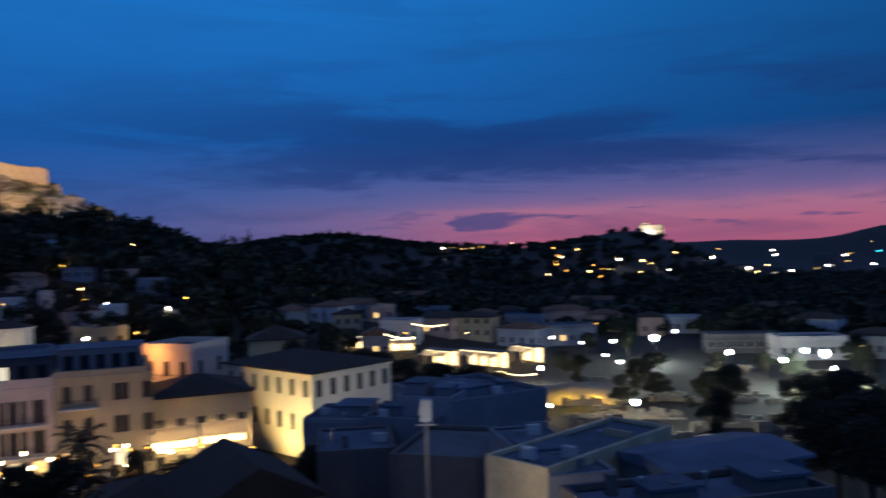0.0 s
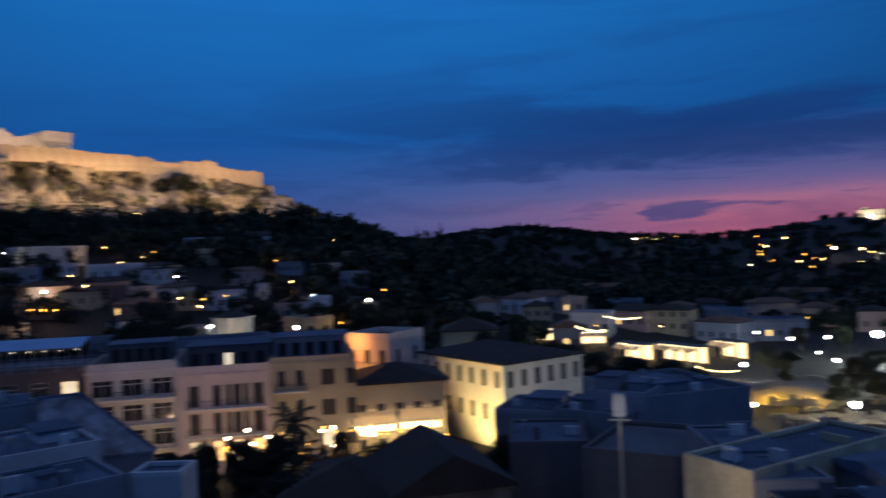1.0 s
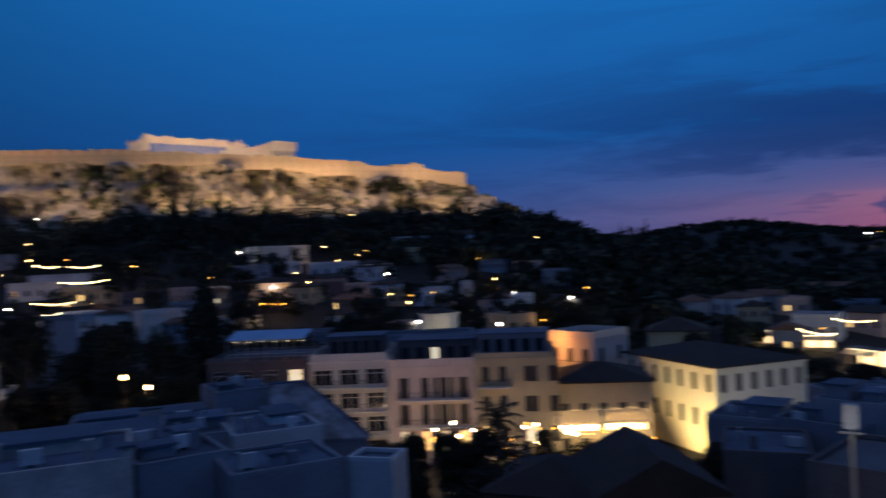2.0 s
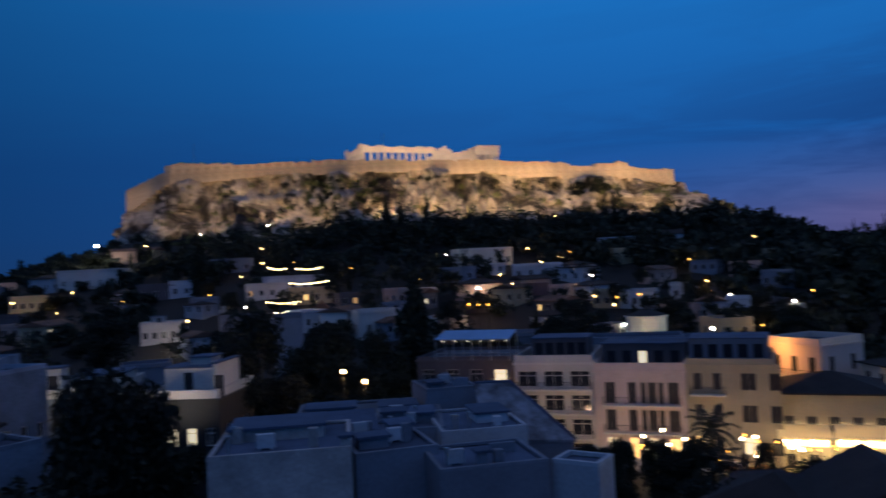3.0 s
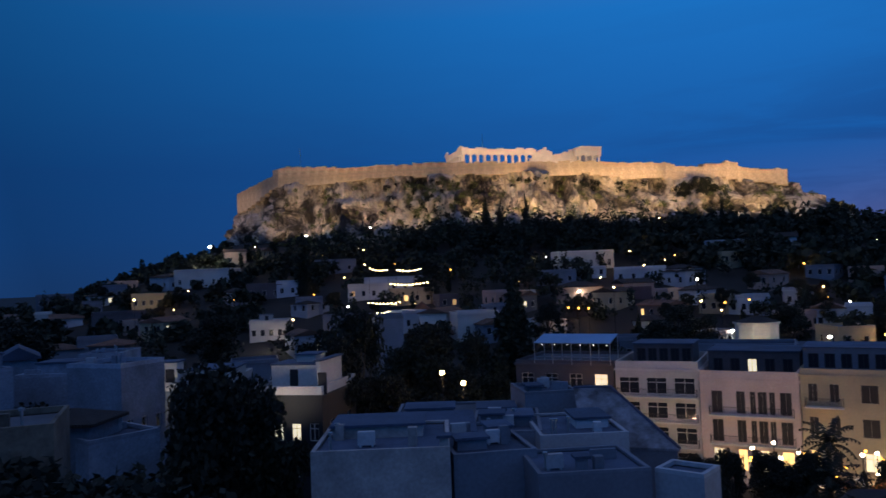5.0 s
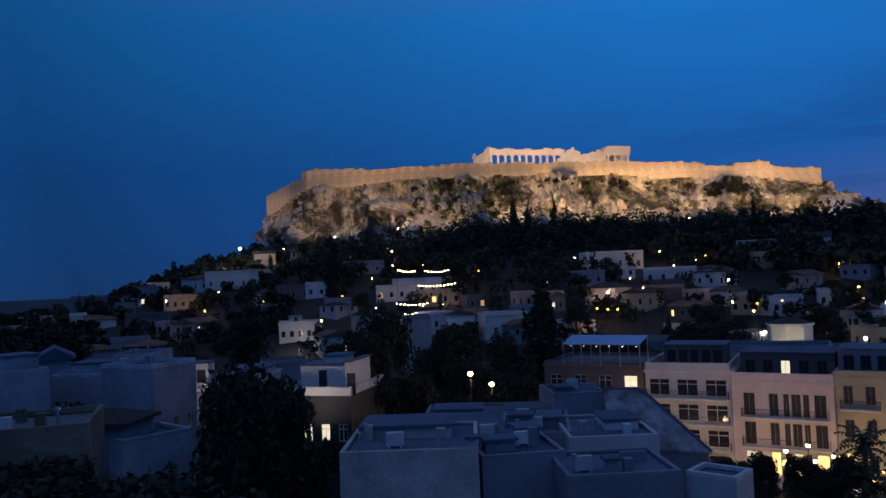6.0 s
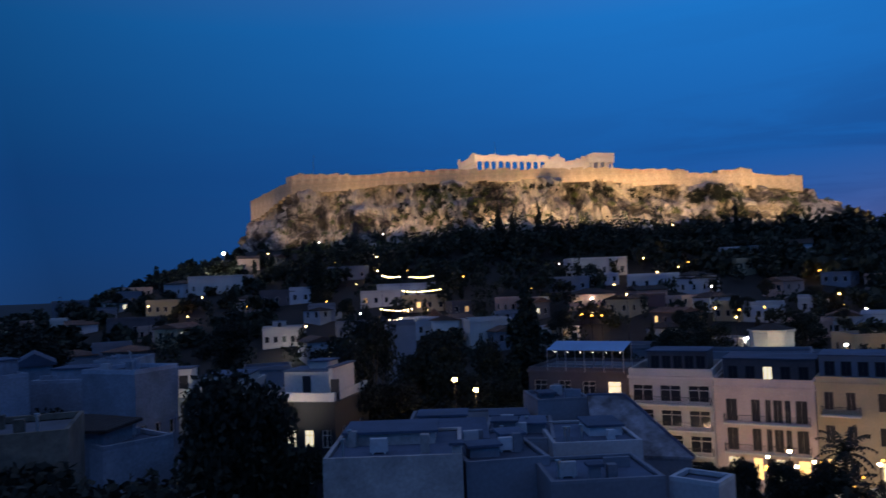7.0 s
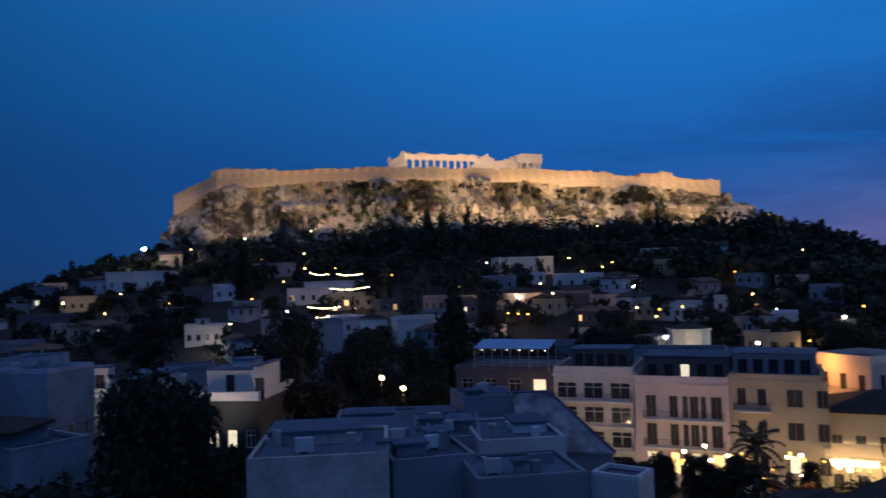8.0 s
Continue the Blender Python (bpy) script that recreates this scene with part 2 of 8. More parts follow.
class Shape:
    """Collects boxes, panels and lathed pieces of one part."""

    def __init__(self):
        self.v, self.f = [], []

    def add(self, verts, faces):
        n = len(self.v)
        self.v += [tuple(p) for p in verts]
        self.f += [tuple(n + i for i in f) for f in faces]
        return self

    def box(self, x0, x1, y0, y1, z0, z1, taper=0.0):
        k = taper
        return self.add([(x0, y0, z0), (x1, y0, z0), (x1, y1, z0), (x0, y1, z0),
                         (x0 + k, y0 + k, z1), (x1 - k, y0 + k, z1), (x1 - k, y1 - k, z1), (x0 + k, y1 - k, z1)], BOX_FACES)

    def lathe(self, x, y, profile, sides=10):
        """profile: rows of (radius, z) from the bottom up."""
        verts, faces = [], []
        for r, z in profile:
            verts += [(x + r * math.cos(2 * math.pi * i / sides), y + r * math.sin(2 * math.pi * i / sides), z) for i in range(sides)]
        for k in range(len(profile) - 1):
            for i in range(sides):
                j = (i + 1) % sides
                faces.append((k * sides + i, k * sides + j, (k + 1) * sides + j, (k + 1) * sides + i))
        faces.append(tuple(range(sides))[::-1])
        faces.append(tuple((len(profile) - 1) * sides + i for i in range(sides)))
        return self.add(verts, faces)

    def hip(self, x0, x1, y0, y1, z, rise, over=0.5, slab=0.18, gable=False):
        x0, x1, y0, y1 = x0 - over, x1 + over, y0 - over, y1 + over
        w, d = x1 - x0, y1 - y0
        c = [(x0, y0, z), (x1, y0, z), (x1, y1, z), (x0, y1, z)]
        t = [(x, y, z + slab) for x, y, _ in c]
        inset = 0 if gable else min(w, d) / 2
        if w >= d:
            r = [(x0 + inset, (y0 + y1) / 2, z + rise), (x1 - inset + 0.01, (y0 + y1) / 2, z + rise)]
            top = [(4, 5, 9, 8), (5, 6, 9), (6, 7, 8, 9), (7, 4, 8)]
        else:
            r = [((x0 + x1) / 2, y0 + inset, z + rise), ((x0 + x1) / 2, y1 - inset + 0.01, z + rise)]
            top = [(4, 5, 8), (5, 6, 9, 8), (6, 7, 9), (7, 4, 8, 9)]
        return self.add(c + t + r, [(0, 3, 2, 1), (0, 1, 5, 4), (1, 2, 6, 5), (2, 3, 7, 6), (3, 0, 4, 7)] + top)

    def facade(self, origin, right, width, z0, z1, holes, depth=0.3):
        """A wall face with real openings and their reveals. origin: the foot of its left end; right: unit direction."""
        xs = sorted({0.0, width, *(h[0] for h in holes), *(h[1] for h in holes)})
        zs = sorted({z0, z1, *(h[2] for h in holes), *(h[3] for h in holes)})
        ox, oy = origin
        rx, ry = right
        ix, iy = -ry, rx

        def at(x, z, k=0.0):
            return (ox + rx * x + ix * k, oy + ry * x + iy * k, z)

        for a, b in zip(xs, xs[1:]):
            for c, e in zip(zs, zs[1:]):
                mx, mz = (a + b) / 2, (c + e) / 2
                if any(h[0] < mx < h[1] and h[2] < mz < h[3] for h in holes):
                    continue
                self.add([at(a, c), at(b, c), at(b, e), at(a, e)], [(0, 1, 2, 3)])
        for a, b, c, e in holes:
            p = [at(a, c), at(b, c), at(b, e), at(a, e)]
            q = [at(a, c, depth), at(b, c, depth), at(b, e, depth), at(a, e, depth)]
            self.add(p + q, [(0, 4, 5, 1), (1, 5, 6, 2), (2, 6, 7, 3), (3, 7, 4, 0)])
        return self

    def mesh(self, name, mat, smooth=False):
        index, order, table = {}, [], []
        for p in self.v:
            key = (round(p[0], 4), round(p[1], 4), round(p[2], 4))
            if key not in index:
                index[key] = len(order)
                order.append(p)
            table.append(index[key])
        faces = [f for f in ([table[i] for i in f] for f in self.f) if len(set(f)) == len(f)]
        return mesh_of(name, order, faces, mat, smooth)


def part(name, shape, mat, parent, label="", m=None, smooth=False):
    me = shape.mesh(name, mat, smooth) if isinstance(shape, Shape) else shape
    ob = new(name, me)
    ob.parent = parent
    if m is not None:
        ob.matrix_basis = m
    return tagged(ob, label)


def thing(name, m, label, category, group="", kind=""):
    ob = new(name)
    ob.empty_display_size = 0.3
    ob.matrix_basis = m
    return tagged(ob, label, category, group, kind)


SHARED = {}


def window_meshes(w, h, style, glass):
    key = (round(w, 2), round(h, 2), style, glass.name)
    if key not in SHARED:
        f = 0.07
        s = Shape().box(0, f, 0, 0.08, 0, h).box(w - f, w, 0, 0.08, 0, h).box(f, w - f, 0, 0.08, 0, f).box(f, w - f, 0, 0.08, h - f, h)
        if style != "plain":
            s.box(w / 2 - f / 2, w / 2 + f / 2, 0.01, 0.07, f, h - f)
            s.box(f, w - f, 0.012, 0.068, h * 0.7 - f / 2, h * 0.7 + f / 2)
        p = Shape().box(f * 0.5, w - f * 0.5, 0.03, 0.045, f * 0.5, h - f * 0.5)
        sh = Shape()
        for x0, x1 in ((0.02, w / 2 - 0.01), (w / 2 + 0.01, w - 0.02)):
            sh.box(x0, x1, -0.06, -0.02, 0.02, h - 0.02)
            for k in range(int(h / 0.3)):
                sh.box(x0 + 0.06, x1 - 0.06, -0.085, -0.06, 0.1 + k * 0.3, 0.1 + k * 0.3 + 0.16)
        SHARED[key] = (s.mesh("window_frame", TRIM if style != "dark" else SHUTTER), p.mesh("pane", glass), sh.mesh("shutter", SHUTTER))
    return SHARED[key]


def window(parent, x, y, z, turn, w, h, style, glass):
    frame_mesh, pane_mesh, shutter_mesh = window_meshes(w, h, style, glass)
    m = pose(x, y, z, 0, 0, turn) @ pose(0, 0.12, 0)
    win = part("window", frame_mesh, None, parent, "lit window" if glass.name != "window_glass" else "", m)
    part("pane", pane_mesh, None, win)
    if style == "shutter" and glass is GLASS:
        part("shutter", shutter_mesh, None, win, "closed dark louvred shutters")
    return win


def openings(width, cols, rows, win_w, win_h, base, storey, edge=None, sill=0.9):
    """Holes of an even window grid, as (column, row, x0, x1, z0, z1)."""
    out = []
    pitch = width / cols
    for r in range(rows):
        for c in range(cols):
            x = pitch * (c + 0.5) - win_w / 2
            out.append((c, r, x, x + win_w, base + r * storey + sill, base + r * storey + sill + win_h))
    return out


HOUSES = []


def house(name, x, y, z0, heading, w, d, h, label, wall=PALE, roof="flat", roof_mat=None, cols=3, rows=2, side_cols=2, win=(1.15, 1.65),
          base=0.4, storey=3.2, sill=0.9, style="plain", lit=None, parapet=0.7, huts=(), rise=2.4, cornice=True, category="house", group="", depth_below=0.0, balcony_rows=(), side_rows=None, columns=(), hut_mat=None, parapet_mat=None, clutter=0, hut_lit=-1):
    """A house: walls with real openings, windows, roof, parapet, roof huts. Local x runs along its front, y into it."""
    top = thing(name, pose(x, y, z0, 0, 0, heading), label, category, group)
    lit = lit or {}
    c, q = math.cos(radians(heading)), math.sin(radians(heading))
    HOUSES.append((x + c * w / 2 - q * d / 2, y + q * w / 2 + c * d / 2, max(w, d) / 2))
    s = Shape()
    ww, wh = win
    rows = max(0, min(rows, int((h - base - 0.4) / storey + 0.35)))
    front = openings(w, cols, rows, ww, wh, base, storey, sill=sill) if cols and rows else []
    if columns:
        front = [(c, r, x0, x0 + cw, base + r * storey + sill, base + r * storey + sill + wh) for r in range(rows) for c, (x0, cw) in enumerate(columns)]
    sides = openings(d, side_cols, rows if side_rows is None else side_rows, ww, wh, base, storey, sill=sill) if side_cols and rows else []
    front = [o for o in front if o[5] < h - 0.1]
    sides = [o for o in sides if o[5] < h - 0.1]
    low = -depth_below - 1.5
    s.facade((0, 0), (1, 0), w, low, h, [o[2:] for o in front])
    s.facade((w, 0), (0, 1), d, low, h, [o[2:] for o in sides])
    s.facade((0, d), (0, -1), d, low, h, [o[2:] for o in sides])
    s.facade((w, d), (-1, 0), w, low, h, [])
    part("wall", s, wall, top)
    for c, r, x0, x1, a, b in front:
        g = lit.get((c, r), GLASS)
        window(top, x0, 0, a, 0, x1 - x0, wh, style, g)
    for c, r, x0, x1, a, b in sides:
        window(top, w, x0, a, 90, ww, wh, style, lit.get(("r", c, r), GLASS))
        window(top, 0, d - x0, a, -90, ww, wh, style, lit.get(("l", c, r), GLASS))
    if roof == "flat":
        mat = roof_mat or TAR
        part("roof", Shape().box(0.24, w - 0.24, 0.24, d - 0.24, h - 0.35, h - 0.05), mat, top)
        p = parapet
        if p:
            k = 0.22
            part("parapet", Shape().box(0.004, w - 0.004, 0.004, k, h, h + p).box(0.004, w - 0.004, d - k, d - 0.004, h, h + p)
                 .box(0.004, k, k, d - k, h, h + p).box(w - k, w - 0.004, k, d - k, h, h + p), parapet_mat or wall, top)
    else:
        part("roof", Shape().hip(0, w, 0, d, h + 0.003, rise, 0.45, gable=roof == "gable"), roof_mat or TILE, top)
        if roof == "gable":
            g = Shape()
            if w >= d:
                for gx in (0.1, w - 0.3):
                    g.add([(gx, 0.1, h), (gx + 0.2, 0.1, h), (gx + 0.2, d - 0.1, h), (gx, d - 0.1, h), (gx, d / 2, h + rise * 0.93), (gx + 0.2, d / 2, h + rise * 0.93)],
                          [(0, 1, 5, 4), (1, 2, 5), (2, 3, 4, 5), (3, 0, 4)])
            else:
                for gy in (0.1, d - 0.3):
                    g.add([(0.1, gy, h), (0.1, gy + 0.2, h), (w - 0.1, gy + 0.2, h), (w - 0.1, gy, h), (w / 2, gy, h + rise * 0.93), (w / 2, gy + 0.2, h + rise * 0.93)],
                          [(0, 1, 5, 4), (1, 2, 5), (2, 3, 4, 5), (3, 0, 4)])
            part("gable", g, wall, top)
    if cornice:
        c = 0.18
        part("cornice", Shape().box(-c, w + c, -c, 0.0, h - 0.30, h - 0.05).box(-c, 0.0, 0.0, d, h - 0.30, h - 0.05).box(w, w + c, 0.0, d, h - 0.30, h - 0.05), wall, top)
    for hx, hy, hw, hd, hh in huts:
        hut = part("roof_hut", Shape().box(hx, hx + hw, hy, hy + hd, h - 0.06, h + hh), hut_mat or wall, top)
        part("slab", Shape().box(hx - 0.15, hx + hw + 0.15, hy - 0.15, hy + hd + 0.15, h + hh + 0.003, h + hh + 0.14), TAR, hut)
        if hw > 6 and hh > 2:
            for i in range(5):
                wx = hx + hw * (0.06 + 0.19 * i)
                glass = LIT_PALE if hut_lit == i else GLASS
                pane = part("window", Shape().box(wx, wx + 0.08, hy - 0.05, hy + 0.02, h + 0.5, h + 2.0).box(wx + 1.02, wx + 1.1, hy - 0.05, hy + 0.02, h + 0.5, h + 2.0)
                            .box(wx, wx + 1.1, hy - 0.05, hy + 0.02, h + 2.0, h + 2.08).box(wx, wx + 1.1, hy - 0.05, hy + 0.02, h + 0.42, h + 0.5).box(wx + 0.52, wx + 0.58, hy - 0.045, hy + 0.01, h + 0.5, h + 2.0), SHUTTER, hut)
                part("pane", Shape().box(wx + 0.06, wx + 1.04, hy - 0.03, hy - 0.01, h + 0.48, h + 2.02), glass, pane)
        elif hh > 1.6:
            part("door", Shape().box(hx + hw * 0.4, hx + hw * 0.4 + 0.85, hy - 0.04, hy + 0.02, h, h + min(2.0, hh * 0.85)), SHUTTER, hut)
    if clutter:
        rng = random.Random(clutter)
        for i in range(3 + int(w * d / 20)):
            cx, cy, k = rng.uniform(0.5, w - 1.2), rng.uniform(0.5, d - 1.2), rng.random()
            if k < 0.35:
                c = part("chimney", Shape().box(cx, cx + 0.45, cy, cy + 0.45, h - 0.06, h + rng.uniform(0.5, 1.1)), wall, top)
            elif k < 0.6:
                part("vent_pipe", Shape().lathe(cx, cy, [(0.07, h - 0.06), (0.07, h + 0.7), (0.14, h + 0.72), (0.14, h + 0.85)], 8), STEEL, top)
            elif k < 0.8:
                part("air_unit", Shape().box(cx, cx + 0.9, cy, cy + 0.4, h + 0.06, h + 0.72, 0.02).box(cx + 0.1, cx + 0.2, cy, cy + 0.4, h - 0.06, h + 0.06).box(cx + 0.7, cx + 0.8, cy, cy + 0.4, h - 0.06, h + 0.06), PALE, top)
            else:
                a = rng.uniform(1.2, 2.8)
                part("low_wall", Shape().box(cx, min(w - 0.3, cx + a), cy, cy + 0.2, h - 0.06, h + rng.uniform(0.3, 0.7)), wall, top)
    for r, x0, x1 in balcony_rows:
        balcony(top, x0, x1, base + r * storey)
    return top


def balcony(parent, x0, x1, z, reach=1.0):
    b = part("balcony", Shape().box(x0, x1, -reach, -0.004, z - 0.16, z), TRIM, parent)
    r = Shape().box(x0, x1, -reach, -reach + 0.05, z + 0.95, z + 1.0)
    n = max(4, int((x1 - x0) / 0.16))
    for i in range(n + 1):
        px = x0 + 0.02 + (x1 - x0 - 0.05) * i / n
        r.box(px, px + 0.025, -reach + 0.01, -reach + 0.035, z, z + 0.95)
    for px in (x0, x1 - 0.04):
        r.box(px, px + 0.04, -reach + 0.05, -0.01, z + 0.95, z + 1.0)
        for i in range(1, 5):
            py = -reach + i * reach / 5
            r.box(px, px + 0.025, py, py + 0.025, z, z + 0.95)
    part("railing", r, IRON, b, "black iron railing")
    return b


# ---- trees ----
def leaf_cloud(rng, centres, radii, count, size):
    """Small bent leaf sprays scattered through overlapping lobes, denser towards their skins."""
    centres, radii = np.array(centres, float), np.array(radii, float)
    weight = radii.prod(axis=1) ** (2 / 3)
    pick = rng.choice(len(centres), count, p=weight / weight.sum())
    d = rng.normal(size=(count, 3))
    d /= np.linalg.norm(d, axis=1)[:, None]
    p = centres[pick] + d * radii[pick] * (rng.random((count, 1)) ** 0.45)
    u = rng.normal(size=(count, 3))
    u /= np.linalg.norm(u, axis=1)[:, None]
    v = np.cross(u, rng.normal(size=(count, 3)))
    v /= np.linalg.norm(v, axis=1)[:, None] + 1e-9
    s = size * (0.6 + 0.8 * rng.random((count, 1)))
    u, v = u * s, v * s * 0.7
    verts = np.stack([p - u, p - v * 0.8, p + u, p + v], axis=1).reshape(-1, 3)
    faces = np.arange(count * 4).reshape(-1, 4)
    return verts, faces


def cloud_mesh(name, verts, faces, mat):
    me = bpy.data.meshes.new(name)
    me.vertices.add(len(verts))
    me.vertices.foreach_set("co", np.asarray(verts, dtype=np.float32).ravel())
    me.loops.add(faces.size)
    me.loops.foreach_set("vertex_index", faces.astype(np.int32).ravel())
    me.polygons.add(len(faces))
    me.polygons.foreach_set("loop_start", np.arange(0, faces.size, 4, dtype=np.int32))
    me.update(calc_edges=True)
    me.materials.append(mat)
    return me


def limb(shape, a, b, r0, r1, sides=6):
    a, b = Vector(a), Vector(b)
    q = (b - a).to_track_quat("Z", "Y")
    verts = []
    for p, r in ((a, r0), (b, r1)):
        verts += [tuple(p + q @ Vector((r * math.cos(2 * math.pi * i / sides), r * math.sin(2 * math.pi * i / sides), 0))) for i in range(sides)]
    shape.add(verts, [(i, (i + 1) % sides, sides + (i + 1) % sides, sides + i) for i in range(sides)])


def broadleaf(seed, leaves, leaf_size):
    """A tree of unit height 10 m: trunk, limbs and a lobed crown."""
    rng = np.random.default_rng(seed)
    tree = thing("tree", pose(0, 0, -500), "dark broad-leaved tree with a dense uneven crown", "tree")
    t = Shape()
    limb(t, (0, 0, -1.0), (0.1, 0.05, 3.2), 0.32, 0.22, 8)
    centres, radii = [], []
    for i in range(17):
        ang = i * 2.4 + rng.random()
        r = 1.0 + 2.3 * rng.random() if i < 14 else 0.7
        z = 3.6 + 4.6 * rng.random() - 0.35 * max(0, r - 2) if i < 14 else 8.4
        tip = (r * math.cos(ang), r * math.sin(ang), z)
        limb(t, (0.1, 0.05, 3.0), tip, 0.13, 0.04)
        centres.append(tip)
        radii.append((0.75 + 0.75 * rng.random(), 0.75 + 0.75 * rng.random(), 0.6 + 0.8 * rng.random()))
    part("trunk", t, BARK, tree)
    part("crown", cloud_mesh("crown", *leaf_cloud(rng, centres, radii, leaves, leaf_size), LEAF), None, tree)
    return tree


def cypress(seed, leaves, leaf_size):
    rng = np.random.default_rng(seed)
    tree = thing("cypress", pose(0, 0, -500), "tall narrow dark cypress tree", "tree")
    t = Shape()
    limb(t, (0, 0, -1.0), (0, 0, 9.0), 0.22, 0.04)
    centres, radii = [], []
    for i in range(11):
        z = 1.2 + 0.8 * i
        r = 1.05 * math.sin(math.pi * min(1, (z + 1.2) / 9.6) ** 0.8) + 0.12
        centres.append((0.16 * rng.normal(), 0.16 * rng.normal(), z))
        radii.append((r, r, 0.95))
    part("trunk", t, BARK, tree)
    part("crown", cloud_mesh("crown", *leaf_cloud(rng, centres, radii, leaves, leaf_size), CYPRESS), None, tree)
    return tree


def palm(seed):
    rng = np.random.default_rng(seed)
    tree = thing("palm_tree", pose(0, 0, -500), "palm tree with drooping fronds beside the street", "tree")
    t = Shape()
    t.lathe(0, 0, [(0.30, -0.5), (0.26, 2.0), (0.22, 4.5), (0.30, 5.2)], 10)
    part("trunk", t, BARK, tree)
    for k in range(26):
        ang, rise = k * 2.4, 1.15 - 1.35 * (k / 26)
        s = Shape()
        p = Vector((0, 0, 5.2))
        for j in range(9):
            tilt = rise - 0.13 * j
            q = p + Vector((math.cos(ang) * math.cos(tilt), math.sin(ang) * math.cos(tilt), math.sin(tilt))) * 0.34
            side = Vector((-math.sin(ang), math.cos(ang), 0))
            for sgn in (-1, 1):
                tip = (p + q) / 2 + side * sgn * 0.62 * math.sin(math.pi * (j + 1.2) / 10.5) + Vector((0, 0, -0.18))
                s.add([p, q, tip], [(0, 1, 2)])
            p = q
        part("frond", s, LEAF, tree)
    return tree


def plant(model, x, y, height, spread=1.0, turn=0.0, z=None):
    zz = ground_height(x, y) if z is None else z
    k = height / 10.0
    return copy_thing(model, pose(x, y, zz, 0, 0, turn) @ Matrix.Diagonal((k * spread, k * spread, k, 1)))
# ---- ground ----
def smooth(a, b, v):
    k = min(1.0, max(0.0, (v - a) / (b - a)))
    return k * k * (3 - 2 * k)


def bell(v, middle, width):
    return math.exp(-((v - middle) / width) ** 2)


def ground_height(x, y):
    """Flat town, the slope of the citadel hill, dark ridges to the south-west, far mountains."""
    px, py = x - ROCK.x, y - ROCK.y
    a, s = px * ALONG.x + py * ALONG.y, px * OUT.x + py * OUT.y
    beyond = max(0.0, abs(a) - (104.0 if a > 0 else 105.0))
    hill = 48.0 * max(0.0, min(1.0, 1 - max(s, 0.0) / 225.0)) ** 1.2 * (math.exp(-(beyond / 112.0) ** 2) if a > 0 else math.exp(-(beyond / 120.0) ** 2))
    if s < -130:
        hill *= math.exp(-((s + 130) / 90.0) ** 2)
    d, az = math.hypot(x, y), math.degrees(math.atan2(x, y))
    ridge = (29.0 + 14.0 * bell(az, -9, 7) + 8.0 * bell(az, -26, 9)) * smooth(-60, -30, az) * smooth(24, 6, az) * smooth(330, 690, d) * smooth(1500, 800, d)
    knoll = 30.0 * bell(az, 14.5, 4.6) * smooth(480, 860, d) * smooth(1500, 950, d)
    east = 14.0 * smooth(-60, -78, az) * smooth(150, 420, d) * smooth(1500, 700, d)
    peak = (66.0 + 48 * bell(az, 30.5, 2.6) + 30 * bell(az, 38, 6) + 8 * bell(az, 21, 2)) * smooth(10, 17, az) * smooth(2400, 3800, d)
    sink = -18.0 * smooth(700, 1600, d) * smooth(8, 22, az)
    return max(hill, ridge, east) + knoll + peak + sink


def build_ground():
    azs = [-180 + 4 * i for i in range(18)] + [-108 + 1.2 * i for i in range(132)] + [52 + 4 * i for i in range(32)]
    ds = [0.0] + [12 * i for i in range(1, 62)] + [744 * 1.1 ** i for i in range(1, 20)] + [4800]
    verts, faces = [], []
    for d in ds:
        for az in azs:
            x, y = d * math.sin(radians(az)), d * math.cos(radians(az))
            verts.append((x, y, ground_height(x, y)))
    n = len(azs)
    for i in range(len(ds) - 1):
        for j in range(n):
            k = (j + 1) % n
            faces.append((i * n + j, (i + 1) * n + j, (i + 1) * n + k, i * n + k))
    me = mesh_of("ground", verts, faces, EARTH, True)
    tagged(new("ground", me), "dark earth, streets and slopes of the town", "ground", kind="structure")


build_ground()


# ---- citadel rock with its walls and temple ----
RIM = [(-115, 0), (-92, 5), (-58, 8), (-20, 12), (14, 9), (38, 5), (54, 7), (72, 3), (90, 4), (113, -2), (119, -20), (110, -70), (70, -105), (0, -122), (-80, -118), (-145, -105), (-155, -62), (-146, -30)]


def rim(theta):
    """Plan of the plateau's edge, in the rock's own frame; theta runs once round it, from the front's left corner."""
    u = (theta / (2 * math.pi)) % 1.0 * RIM_LENGTH
    for (a0, s0), (a1, s1) in zip(RIM, RIM[1:] + RIM[:1]):
        k = math.hypot(a1 - a0, s1 - s0)
        if u <= k:
            return a0 + (a1 - a0) * u / k, s0 + (s1 - s0) * u / k
        u -= k
    return RIM[0]


RIM_LENGTH = sum(math.hypot(q[0] - p[0], q[1] - p[1]) for p, q in zip(RIM, RIM[1:] + RIM[:1]))


def along_front(a, s, heights):
    """A height from rows of (a, z) that hold six metres out from the rock's axis."""
    k = (349.0 - s) / 343.0
    z = float(np.interp((a + 8.1) / k - 8.1, [h[0] for h in heights], [h[1] for h in heights]))
    return 26.0 + (z - 26.0) * k


